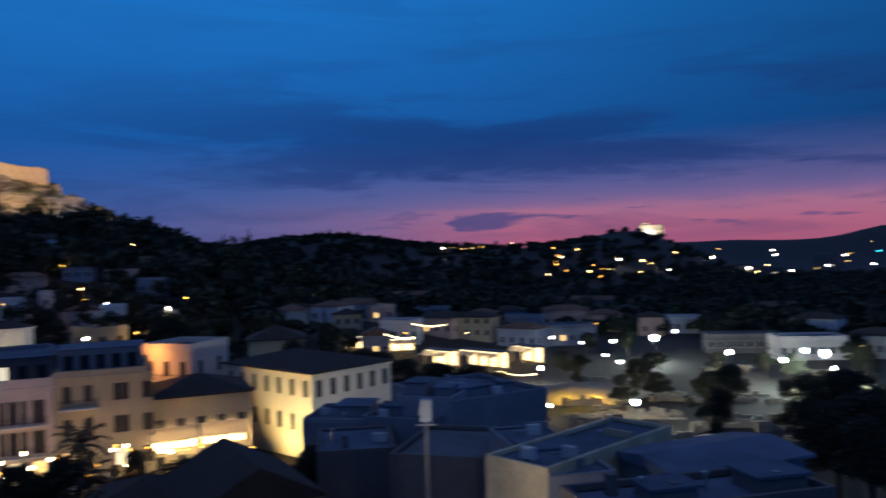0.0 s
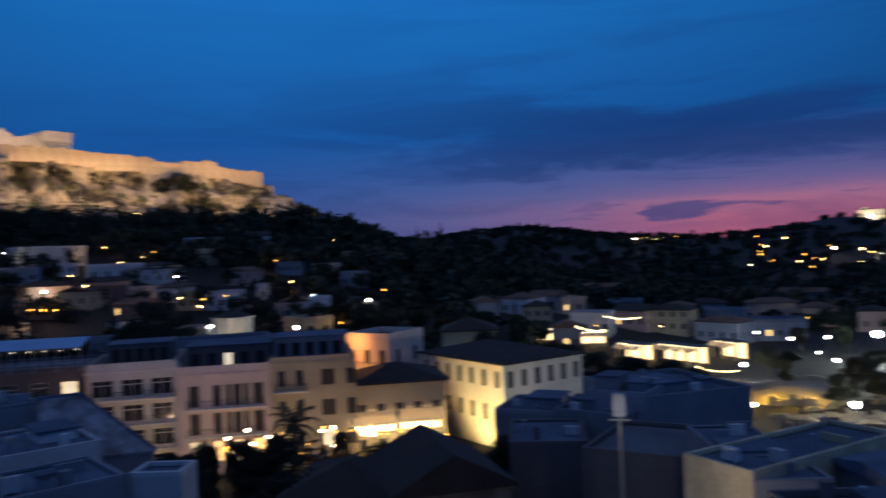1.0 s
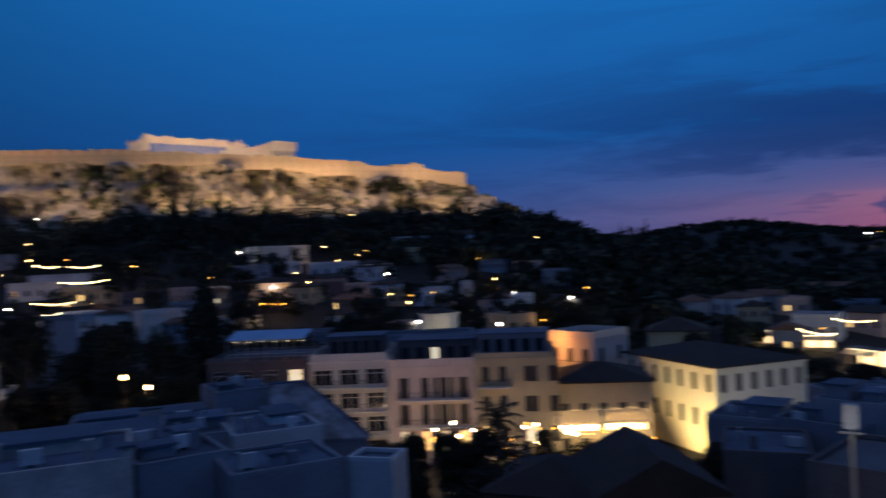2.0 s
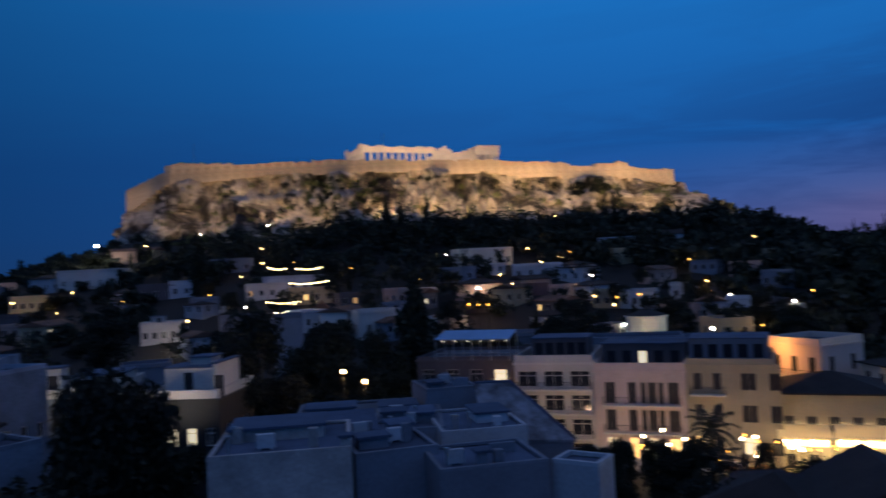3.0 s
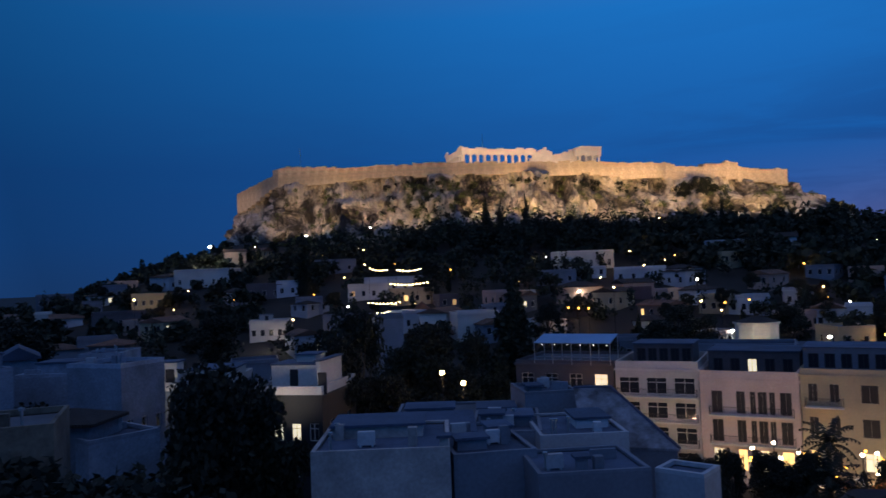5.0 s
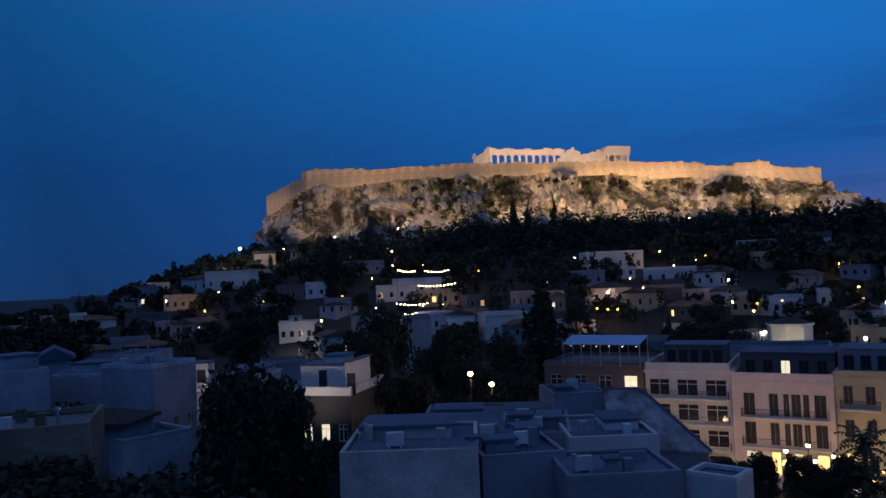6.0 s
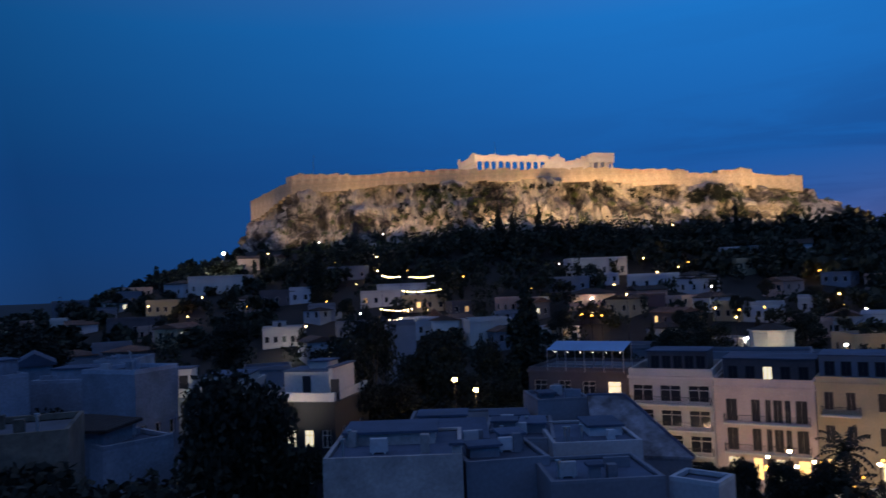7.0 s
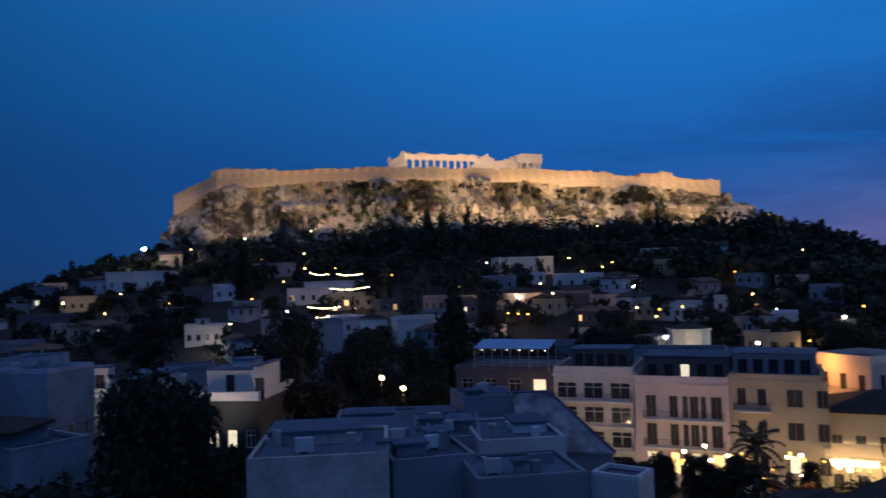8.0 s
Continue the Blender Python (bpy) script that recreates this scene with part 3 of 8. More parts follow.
FOOT_HEIGHTS = [(-112, 72.6), (-109, 73.0), (-88, 71.8), (-71, 73.8), (-60, 74.0), (-42, 73.0), (0, 72.8), (14, 71.0), (27, 70.6), (45, 67.8), (62, 66.6), (86, 65.6), (104, 62.6), (115, 60.5)]
CREST_HEIGHTS = [(-112, 79.3), (-79, 77.2), (-58, 77.9), (-42, 77.7), (32, 74.3), (49, 73.0), (63.3, 71.9), (63.8, 70.1), (74.4, 69.9), (75, 71.1), (85.4, 70.6), (85.6, 71.4), (89.3, 71.2), (89.5, 68.9), (100, 67.4), (113, 66.8), (116, 64.6)]


def rim_height(a, s):
    """Top of the rock under the wall."""
    z = along_front(a, s, FOOT_HEIGHTS) + 0.7 * math.sin(a * 0.31) * math.sin(a * 0.083)
    if a < -113:
        z = 72.4 - 8.6 * smooth(-1, -30, s)
    return z


LEDGE_SCRUB, DARK_SCRUB = [], []


def build_rock():
    n, levels = 900, 46
    verts, faces = [], []
    for k in range(levels + 1):
        v = k / levels
        for i in range(n):
            th = 2 * math.pi * i / n
            a, s = rim(th)
            ba, bs = rim(th - 0.05)
            ca, cs = rim(th + 0.05)
            length = math.hypot(ca - ba, cs - bs) or 1
            oa, os = -(cs - bs) / length, (ca - ba) / length
            top = rim_height(a, s)
            x0, y0 = rock_place(a, s)
            foot = ground_height(*rock_place(a + oa * 20, s + os * 20)) - 4
            z = top + (foot - top) * v
            flare = 0.8 + 17.0 * v ** 1.4 + 4.0 * smooth(0.25, 0.36, v) + 4.5 * smooth(0.58, 0.68, v)
            p = Vector((x0 * 0.030, y0 * 0.030, z * 0.022))
            big = noise.fractal(p, 0.9, 2.1, 4) * 8.0
            mid = noise.fractal(Vector((x0 * 0.11, y0 * 0.11, z * 0.06)), 0.8, 2.2, 4) * 3.0
            rough = noise.fractal(Vector((x0 * 0.35, y0 * 0.35, z * 0.25)), 0.8, 2.2, 3) * 1.5
            crack = -5.0 * max(0.0, 1 - abs(noise.noise(Vector((x0 * 0.05, y0 * 0.05, z * 0.012 + 5)))) * 7)
            flare += 9.0 * v * smooth(92, 112, a)
            flare *= 1 - 0.5 * smooth(-60, -118, a)
            cells = noise.voronoi(Vector((x0 * 0.07 + mid * 0.05, y0 * 0.07, z * 0.030 + big * 0.02)))[0]
            facet = min(1.0, (cells[1] - cells[0]) * 1.6) * 8.0 - 3.2
            cells = noise.voronoi(Vector((x0 * 0.22, y0 * 0.22, z * 0.13 + 7)))[0]
            facet += min(1.0, (cells[1] - cells[0]) * 2.2) * 3.4 - 1.6
            push = flare + (facet + big + mid + rough + crack) * smooth(0.0, 0.10, v)
            x, y = rock_place(a + oa * push, s + os * push)
            z += 0.7 * max(0.0, noise.noise(Vector((x0 * 0.07, y0 * 0.07, 2.0))) + 0.15) * bell(v, 0.06, 0.05)
            verts.append((x, y, z + rough * 0.8 * smooth(0.0, 0.1, v)))
    for k in range(levels):
        for i in range(n):
            j = (i + 1) % n
            faces.append((k * n + i, k * n + j, (k + 1) * n + j, (k + 1) * n + i))
    # plateau
    mid = len(verts)
    x, y = rock_place(0, -58)
    verts.append((x, y, 74.0))
    for i in range(n):
        faces.append((mid, (i + 1) % n, i))
    # scrub clinging to the ledges
    rng = random.Random(9)
    for i in range(260):
        k = rng.randrange(4, levels - 4)
        c = rng.randrange(0, int(n * 0.40))
        x, y, z = verts[k * n + c]
        r = rng.uniform(0.7, 2.4)
        LEDGE_SCRUB.append((x, y, z, r))
    while len(LEDGE_SCRUB) < 330 or len(DARK_SCRUB) < 130:
        k, c = rng.randrange(6, levels - 6), rng.randrange(0, int(n * 0.40))
        x, y, z = verts[k * n + c]
        a = (x - ROCK.x) * ALONG.x + (y - ROCK.y) * ALONG.y
        if -56 < a < -22 and len(LEDGE_SCRUB) < 330:
            LEDGE_SCRUB.append((x, y, z, rng.uniform(1.2, 2.8)))
        elif 64 < a < 82 and 4 < k < 16 and len(DARK_SCRUB) < 40:
            DARK_SCRUB.append((x, y, z, rng.uniform(1.4, 2.6)))
        elif (-66 < a < -20 and k < 26 or -10 < a < 60 and k < 12) and 40 <= len(DARK_SCRUB) < 130:
            DARK_SCRUB.append((x, y, z, rng.uniform(0.9, 2.3)))
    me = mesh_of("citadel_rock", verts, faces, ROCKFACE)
    tagged(new("citadel_rock", me), "steep floodlit limestone rock with ledges and clefts", "rock", kind="structure")


build_rock()


def wall_crest(a, s):
    """Height of the wall above the rock's rim."""
    top = along_front(a, s, CREST_HEIGHTS)
    if a < -113:
        top = 79.3 if s > -3 else 76.0 - 3.6 * smooth(-3, -30, s)
    h = max(2.0, top - rim_height(a, s))
    h += 0.25 * math.floor(2.0 * noise.noise(Vector((a * 0.08, s * 0.08, 3.0))))
    return h


def build_wall():
    """The curtain wall, in courses of long stretches, each a slab of its own."""
    top = thing("citadel_wall", pose(0, 0, 0), "floodlit ancient stone curtain wall on the rock", "wall", kind="structure")
    n = 150
    for i in range(n):
        t0, t1 = 2 * math.pi * i / n, 2 * math.pi * (i + 1) / n
        a0, s0 = rim(t0)
        a1, s1 = rim(t1)
        if s0 < -85:
            continue
        x0, y0 = rock_place(a0, s0)
        x1, y1 = rock_place(a1, s1)
        dx, dy = x1 - x0, y1 - y0
        length = math.hypot(dx, dy)
        z0, z1 = rim_height(a0, s0) - 1.5, rim_height(a1, s1) - 1.5
        h = wall_crest((a0 + a1) / 2, (s0 + s1) / 2) + 1.5
        rng = random.Random(i)
        s = Shape()
        cells = 4
        for c in range(cells):
            u0, u1 = length * c / cells, length * (c + 1) / cells + (0.7 if c == cells - 1 else 0.0)
            step = rng.choice((0, 0, 0, 0.15, -0.2))
            bulge = rng.uniform(-0.25, 0.25)
            zc = z0 + (z1 - z0) * (c + 0.5) / cells
            s.box(u0 + 0.01, u1 - 0.01, -2.0, 0.3 + bulge, min(z0, z1), zc + h * 0.55)
            s.box(u0 + 0.01, u1 - 0.01, -2.0, 0.1 + bulge * 0.6, zc + h * 0.55, zc + h + step)
        part("wall_section", s, ANCIENT, top, m=pose(x0, y0, 0, 0, 0, math.degrees(math.atan2(dy, dx))))


build_wall()


def fluted_column(height, radius):
    s = Shape()
    k = 16
    prof = [(radius, 0), (radius * 0.96, height * 0.35), (radius * 0.80, height * 0.90), (radius * 0.80, height * 0.91), (radius * 1.12, height * 0.955)]
    s.lathe(0, 0, prof, k)
    s.box(-radius * 1.2, radius * 1.2, -radius * 1.2, radius * 1.2, height * 0.955, height)
    return s.mesh("column", MARBLE)


def build_temple():
    """A ruined Doric temple: steps, colonnades, a broken middle, stumps of a pediment."""
    L, W, H, N = 82.0, 31.0, 10.4, 20
    p = Vector((-307.0, 256.5))
    top = thing("ruined_temple", pose(p.x, p.y, 78.8, 0, 0, 69), "floodlit ruined marble temple with Doric columns", "temple")
    for i in range(3):
        k = 0.75 * (2 - i)
        part("step", Shape().box(-k, L + k, -k, W + k, -5.0 if i == 0 else 0.52 * i - 0.52 + 0.003, 0.52 * i), MARBLE, top)
    col = fluted_column(H, 0.82)
    z = 1.04
    pitch = (L - 2.0) / N
    for i in range(N + 1):
        if not 10 < i < 17:
            part("column", col, None, top, m=pose(1.0 + pitch * i, 1.0, z))
    for i in range(16, N + 1):
        part("column", col, None, top, m=pose(1.0 + pitch * i, W - 1.0, z))
    for j in range(1, 7):
        for x in (1.0, L - 1.0):
            part("column", col, None, top, m=pose(x, 1.0 + (W - 2) / 7 * j, z))
    e = z + H
    for x0, x1, y0, y1 in ((0, pitch * 10.6, 0, 2.0), (pitch * 16.6, L, 0, 2.0), (0, 2.0, 2.003, W - 2.003), (L - 2.0, L, 2.003, W - 2.003), (pitch * 15.6, L, W - 2.0, W)):
        s = Shape().box(x0, x1, y0, y1, e + 0.003, e + 1.2).box(x0 - 0.12, x1 + 0.12, y0 - 0.12, y1 + 0.12, e + 1.2, e + 1.4).box(x0 + 0.05, x1 - 0.05, y0 + 0.05, y1 - 0.05, e + 1.4, e + 2.4)
        n = int((x1 - x0) / 2.0)
        for i in range(n if y0 == 0 else 0):
            gx = x0 + 0.4 + i * (x1 - x0 - 1.2) / max(1, n - 1)
            s.box(gx, gx + 0.8, y0 - 0.10, y0 + 0.05, e + 1.403, e + 2.38)
        part("entablature", s.box(x0 - 0.35, x1 + 0.35, y0 - 0.35, y1 + 0.35, e + 2.4, e + 2.75), MARBLE, top)
    rng = random.Random(4)
    x = 0.0
    while x < pitch * 10.0:
        w = rng.uniform(1.2, 4.4)
        if rng.random() < 0.62:
            part("cornice_block", Shape().box(x, min(x + w, pitch * 10.4), 0.2, 1.8, e + 2.753, e + 2.75 + rng.uniform(0.5, 1.2)), MARBLE, top)
        x += w + 0.1
    for y0, y1, h0, h1 in ((0.0, 4.6, 1.0, 2.3), (4.6, 9.0, 1.9, 1.0), (24.0, 28.0, 0.5, 1.4), (28.0, 31.0, 2.6, 1.4)):
        s = Shape().add([(0.1, y0, e + 2.753), (1.3, y0, e + 2.753), (1.3, y1, e + 2.753), (0.1, y1, e + 2.753),
                         (0.1, y0, e + 2.75 + h0), (1.3, y0, e + 2.75 + h0), (1.3, y1, e + 2.75 + h1), (0.1, y1, e + 2.75 + h1)], BOX_FACES)
        part("pediment", s, MARBLE, top, "broken stump of the pediment")
    part("attic_course", Shape().box(pitch * 16.7, L + 0.1, 0.1, 7.0, e + 2.753, e + 4.0).box(pitch * 17.2, L + 0.3, -0.1, 7.2, e + 4.003, e + 5.0), MARBLE, top)
    # inner walls, standing highest in the broken middle
    x, step = pitch * 9.4, 1.7
    while x < pitch * 17.4:
        u = x / pitch
        h = np.interp(u, [9.4, 10.2, 10.8, 11.8, 12.2, 12.8, 13.6, 15.5, 17.4], [5.0, 9.0, 12.4, 13.8, 16.4, 13.8, 11.4, 12.8, 16.0]) + rng.uniform(-0.5, 0.5)
        part("inner_wall", Shape().box(x, x + step - 0.02, 5.2 + rng.uniform(-0.1, 0.1), 6.4, z, z + h), MARBLE, top)
        x += step
    for i in range(30):
        bx, by = rng.uniform(pitch * 10.5, pitch * 16.4), rng.uniform(-4, 4)
        b = rng.uniform(0.6, 1.5)
        part("fallen_block", Shape().box(bx, bx + b * 1.6, by, by + b, -0.5 if by < 0 else 1.0, (0.2 if by < 0 else 1.04) + b * 0.8, 0.05), MARBLE, top)


build_temple()
for a, s, z, aim, watts in ((-70, -42, 77, (-44, -62, 87), 32550), (-38, -26, 76, (-30, -52, 88), 29450), (-18, -28, 76, (-14, -56, 88), 29450), (2, -30, 75, (4, -60, 87), 29450), (22, -34, 75, (22, -66, 87), 32550), (44, -38, 75, (42, -70, 88), 32550)):
    x, y = rock_place(a, s)
    tx, ty = rock_place(aim[0], aim[1])
    flood(x, y, z, (tx, ty, aim[2]), watts, (1.0, 0.67, 0.38), 120, 0.5)


# ---- woods: uncounted trees under the rock and on the ridges ----
def woodland(name, label, places, leaves, leaf_size, mat):
    """places: rows of x, y, height, radius."""
    rng = np.random.default_rng(len(places))
    verts, faces, n = [], [], 0
    for x, y, h, r in places:
        z = ground_height(x, y)
        slim = h / r > 3.5
        lobes = [(x, y, z + h * 0.5)] if slim else [(x + r * 0.5 * rng.normal(), y + r * 0.5 * rng.normal(), z + h * (0.35 + 0.4 * rng.random())) for _ in range(4)]
        radii = [(r, r, h * 0.52)] if slim else [(r * 0.7, r * 0.7, h * 0.36)] * 4
        v, f = leaf_cloud(rng, lobes, radii, leaves, leaf_size * (0.7 if slim else 1.0))
        verts.append(v)
        faces.append(f + n)
        n += len(v)
    ob = new(name, cloud_mesh(name, np.concatenate(verts), np.concatenate(faces), mat))
    tagged(ob, label, "trees", kind="stuff")


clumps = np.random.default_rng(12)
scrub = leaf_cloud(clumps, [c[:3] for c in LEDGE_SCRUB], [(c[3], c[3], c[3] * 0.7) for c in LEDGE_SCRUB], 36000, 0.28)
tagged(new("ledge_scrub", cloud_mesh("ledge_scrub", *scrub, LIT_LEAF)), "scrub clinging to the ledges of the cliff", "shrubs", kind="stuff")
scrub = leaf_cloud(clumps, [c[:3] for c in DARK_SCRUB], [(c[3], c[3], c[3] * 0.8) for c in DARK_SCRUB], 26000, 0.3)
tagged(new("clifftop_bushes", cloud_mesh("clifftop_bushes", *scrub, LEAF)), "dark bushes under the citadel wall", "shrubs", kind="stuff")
rng = random.Random(5)
slope = []
for i in range(620):
    a, s = rng.uniform(-175, 215), rng.uniform(28, 120) ** 1.0
    if s > 62 and rng.random() < (s - 62) / 62:
        continue
    x, y = rock_place(a, s)
    tall = rng.random() < 0.16
    h = rng.uniform(8, 14) if tall else rng.uniform(4.5, 8.5)
    if -62 < a < 50 and s < 60:
        h *= 1.45
    if a > 100:
        h *= 0.72
    if a < -95:
        h *= 0.6
    slope.append((x, y, h, h * 0.16 if tall else h * rng.uniform(0.42, 0.6)))
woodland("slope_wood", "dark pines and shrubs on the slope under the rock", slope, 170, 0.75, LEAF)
ridge = []
for i in range(1900):
    az, d = rng.uniform(-38, 22), rng.uniform(260, 780)
    if az > 4 and rng.random() < 0.45:
        continue
    x, y = d * math.sin(radians(az)), d * math.cos(radians(az))
    tall = rng.random() < 0.06
    h = rng.uniform(9, 15) if tall else rng.uniform(5, 9)
    h *= 1.0 if d < 430 else 0.62
    ridge.append((x, y, h, h * 0.17 if tall else h * rng.uniform(0.6, 0.95)))
for i in range(150):
    az, d = rng.uniform(-92, -66), rng.uniform(210, 420)
    x, y = d * math.sin(radians(az)), d * math.cos(radians(az))
    h = rng.uniform(3, 5.5)
    ridge.append((x, y, h, h * 0.6))
for i in range(420):
    az, d = rng.uniform(-24, 26), rng.uniform(150, 300)
    if az > -8 and d < 235:
        continue
    x, y = d * math.sin(radians(az)), d * math.cos(radians(az))
    h = rng.uniform(3.5, 6.0)
    ridge.append((x, y, h, h * 0.6))
for i in range(620):
    az, d = rng.uniform(19, 39), rng.uniform(225, 640)
    x, y = d * math.sin(radians(az)), d * math.cos(radians(az))
    h = rng.uniform(4, 8)
    ridge.append((x, y, h, h * rng.uniform(0.6, 0.95)))
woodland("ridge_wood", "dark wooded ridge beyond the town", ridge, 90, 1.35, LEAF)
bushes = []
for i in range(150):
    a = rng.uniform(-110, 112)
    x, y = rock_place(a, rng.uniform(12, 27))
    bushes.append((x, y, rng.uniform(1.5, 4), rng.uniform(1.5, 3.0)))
woodland("cliff_foot_scrub", "olive scrub at the cliff foot, floodlight put into its colour", bushes, 120, 0.5, LIT_LEAF)
# ---- more surfaces and makers for the town ----
WARM_LAMP = glow_material("warm_lamp_glass", (1.0, 0.60, 0.22), 22.0)
ROSE_LIGHT = material("pale_rose_render", (0.60, 0.47, 0.40), spread=0.15)
ROSE_DARK = material("dark_red_render", (0.16, 0.09, 0.085), spread=0.3)
BLUE_GREY = material("blue_grey_render", (0.31, 0.37, 0.46), spread=0.4, stain=0.3, per_object=0.4)
SOOT = material("black_painted_wall", (0.018, 0.018, 0.02), 0.7, spread=0.3)
STAINED = material("stained_pale_render", (0.42, 0.39, 0.38), spread=0.45, stain=0.35)
OCHRE_GREY = material("weathered_ochre_render", (0.46, 0.40, 0.28), spread=0.35, stain=0.4)
RUBBLE = material("rubble_stone", (0.16, 0.14, 0.11), 0.95, spread=0.6, grain=0.7, stain=0.3, bump=0.8)
STREET_GLOBE = glow_material("street_lantern_glass", (1.0, 0.72, 0.38), 30.0)
STORE = {}


def street_lamp(x, y, z, height, radius, glass):
    """A post with a bracket and a round glass, glowing."""
    top = thing("street_lamp", pose(x, y, z), "lit lamp globe on a dark iron post", "lamp", "street lamps")
    part("post", Shape().lathe(0, 0, [(0.14, -0.8), (0.14, 0.5), (0.07, 0.7), (0.05, height - radius)], 8), IRON, top)
    key = (radius, glass.name)
    if key not in STORE:
        STORE[key] = Shape().lathe(0, 0, [(radius * math.sin(math.pi * k / 8) + 0.004, -radius * math.cos(math.pi * k / 8)) for k in range(9)], 14).mesh("globe", glass, True)
    part("globe", STORE[key], None, top, m=pose(0, 0, height))
    if radius > 0.33 and height < 14 and y < 300:
        point_lamp(x, y, z + height - radius - 0.3, 6500 * (radius / 0.5) ** 2, tuple(glass.node_tree.nodes["Principled BSDF"].inputs["Base Color"].default_value)[:3])
    elif radius >= 0.2 and radius < 0.3 and x < -50 and y < 270 and height > 3.3 and glass is not STREET_GLOBE:
        point_lamp(x, y, z + height - radius - 0.2, 320, (1.0, 0.62, 0.30) if glass is not LAMP else (1.0, 0.85, 0.6))
    part("cap", Shape().lathe(0, 0, [(radius * 0.7, height + radius * 0.82), (radius * 0.2, height + radius * 1.15)], 10), IRON, top)
    return top


OAKS = [broadleaf(s, 9000, 0.13) for s in (3, 8, 21)]
SPIRES = [cypress(s, 4200, 0.15) for s in (5, 6)]
PALMS = [palm(2)]
def canvas_material():
    """Thin canvas that lets the lamplight under it shine through."""
    m = material("thin_cream_canvas", (0.74, 0.66, 0.50), 0.9, spread=0.12, bump=0.05)
    t = m.node_tree
    b = t.nodes["Principled BSDF"]
    thin = node(t, "ShaderNodeBsdfTranslucent", Color=(0.85, 0.74, 0.52, 1))
    mix = node(t, "ShaderNodeMixShader", Fac=0.5)
    t.links.new(b.outputs[0], mix.inputs[1])
    t.links.new(thin.outputs[0], mix.inputs[2])
    t.links.new(mix.outputs[0], t.nodes["Material Output"].inputs["Surface"])
    return m


LIT_CANVAS = canvas_material()
SHOP = glow_material("lit_shop_interior", (1.0, 0.70, 0.36), 2.6)
STRIP = glow_material("lamp_strip", (1.0, 0.82, 0.50), 8.0)


def shopfront(x, y, z, heading, w, h, label):
    """A low shop: roof slab, canvas awning, piers, a lit interior wall and bulbs."""
    top = thing("shop", pose(x, y, z, 0, 0, heading), label, "shop", "market shops")
    h = max(h, 3.2)
    part("back_wall", Shape().box(0, w, 3.0, 3.25, -1.0, h), CREAM, top)
    part("roof", Shape().box(-0.2, w + 0.2, -0.1, 3.4, h + 0.003, h + 0.25), DARK_TAR, top)
    n = max(2, int(w / 3))
    for i in range(n + 1):
        px = (w - 0.3) * i / n
        part("pier", Shape().box(px, px + 0.3, 0, 0.3, -1.0, h), CREAM, top)
    for i in range(n):
        px = (w - 0.3) * i / n + 0.4
        pw = (w - 0.3) / n - 0.5
        part("lit_interior", Shape().box(px, px + pw, 2.9, 2.99, 0.2, h - 0.3), SHOP, top)
        part("lamp_strip", Shape().box(px, px + pw, 0.4, 0.52, h - 0.14, h - 0.02), STRIP, top)
        a = Shape().add([(px, -0.004, h - 0.1), (px + pw, -0.004, h - 0.1), (px + pw, -1.8, h - 0.9), (px, -1.8, h - 0.9),
                         (px, -0.004, h - 0.15), (px + pw, -0.004, h - 0.15), (px + pw, -1.8, h - 0.95), (px, -1.8, h - 0.95)],
                        [(0, 1, 2, 3), (7, 6, 5, 4), (0, 3, 7, 4), (1, 5, 6, 2), (3, 2, 6, 7)])
        part("awning", a, LIT_CANVAS, top)
    p = top.matrix_basis @ Vector((w / 2, -2.6, h - 0.4))
    point_lamp(p.x, p.y, p.z, 420, (1.0, 0.74, 0.42))
    return top


def point_lamp(x, y, z, watts, colour, size=0.25):
    data = bpy.data.lights.new("lamp_light", "POINT")
    data.energy, data.color, data.shadow_soft_size = watts, colour, size
    ob = new("lamp_light", data)
    ob.location = (x, y, z)
    return ob


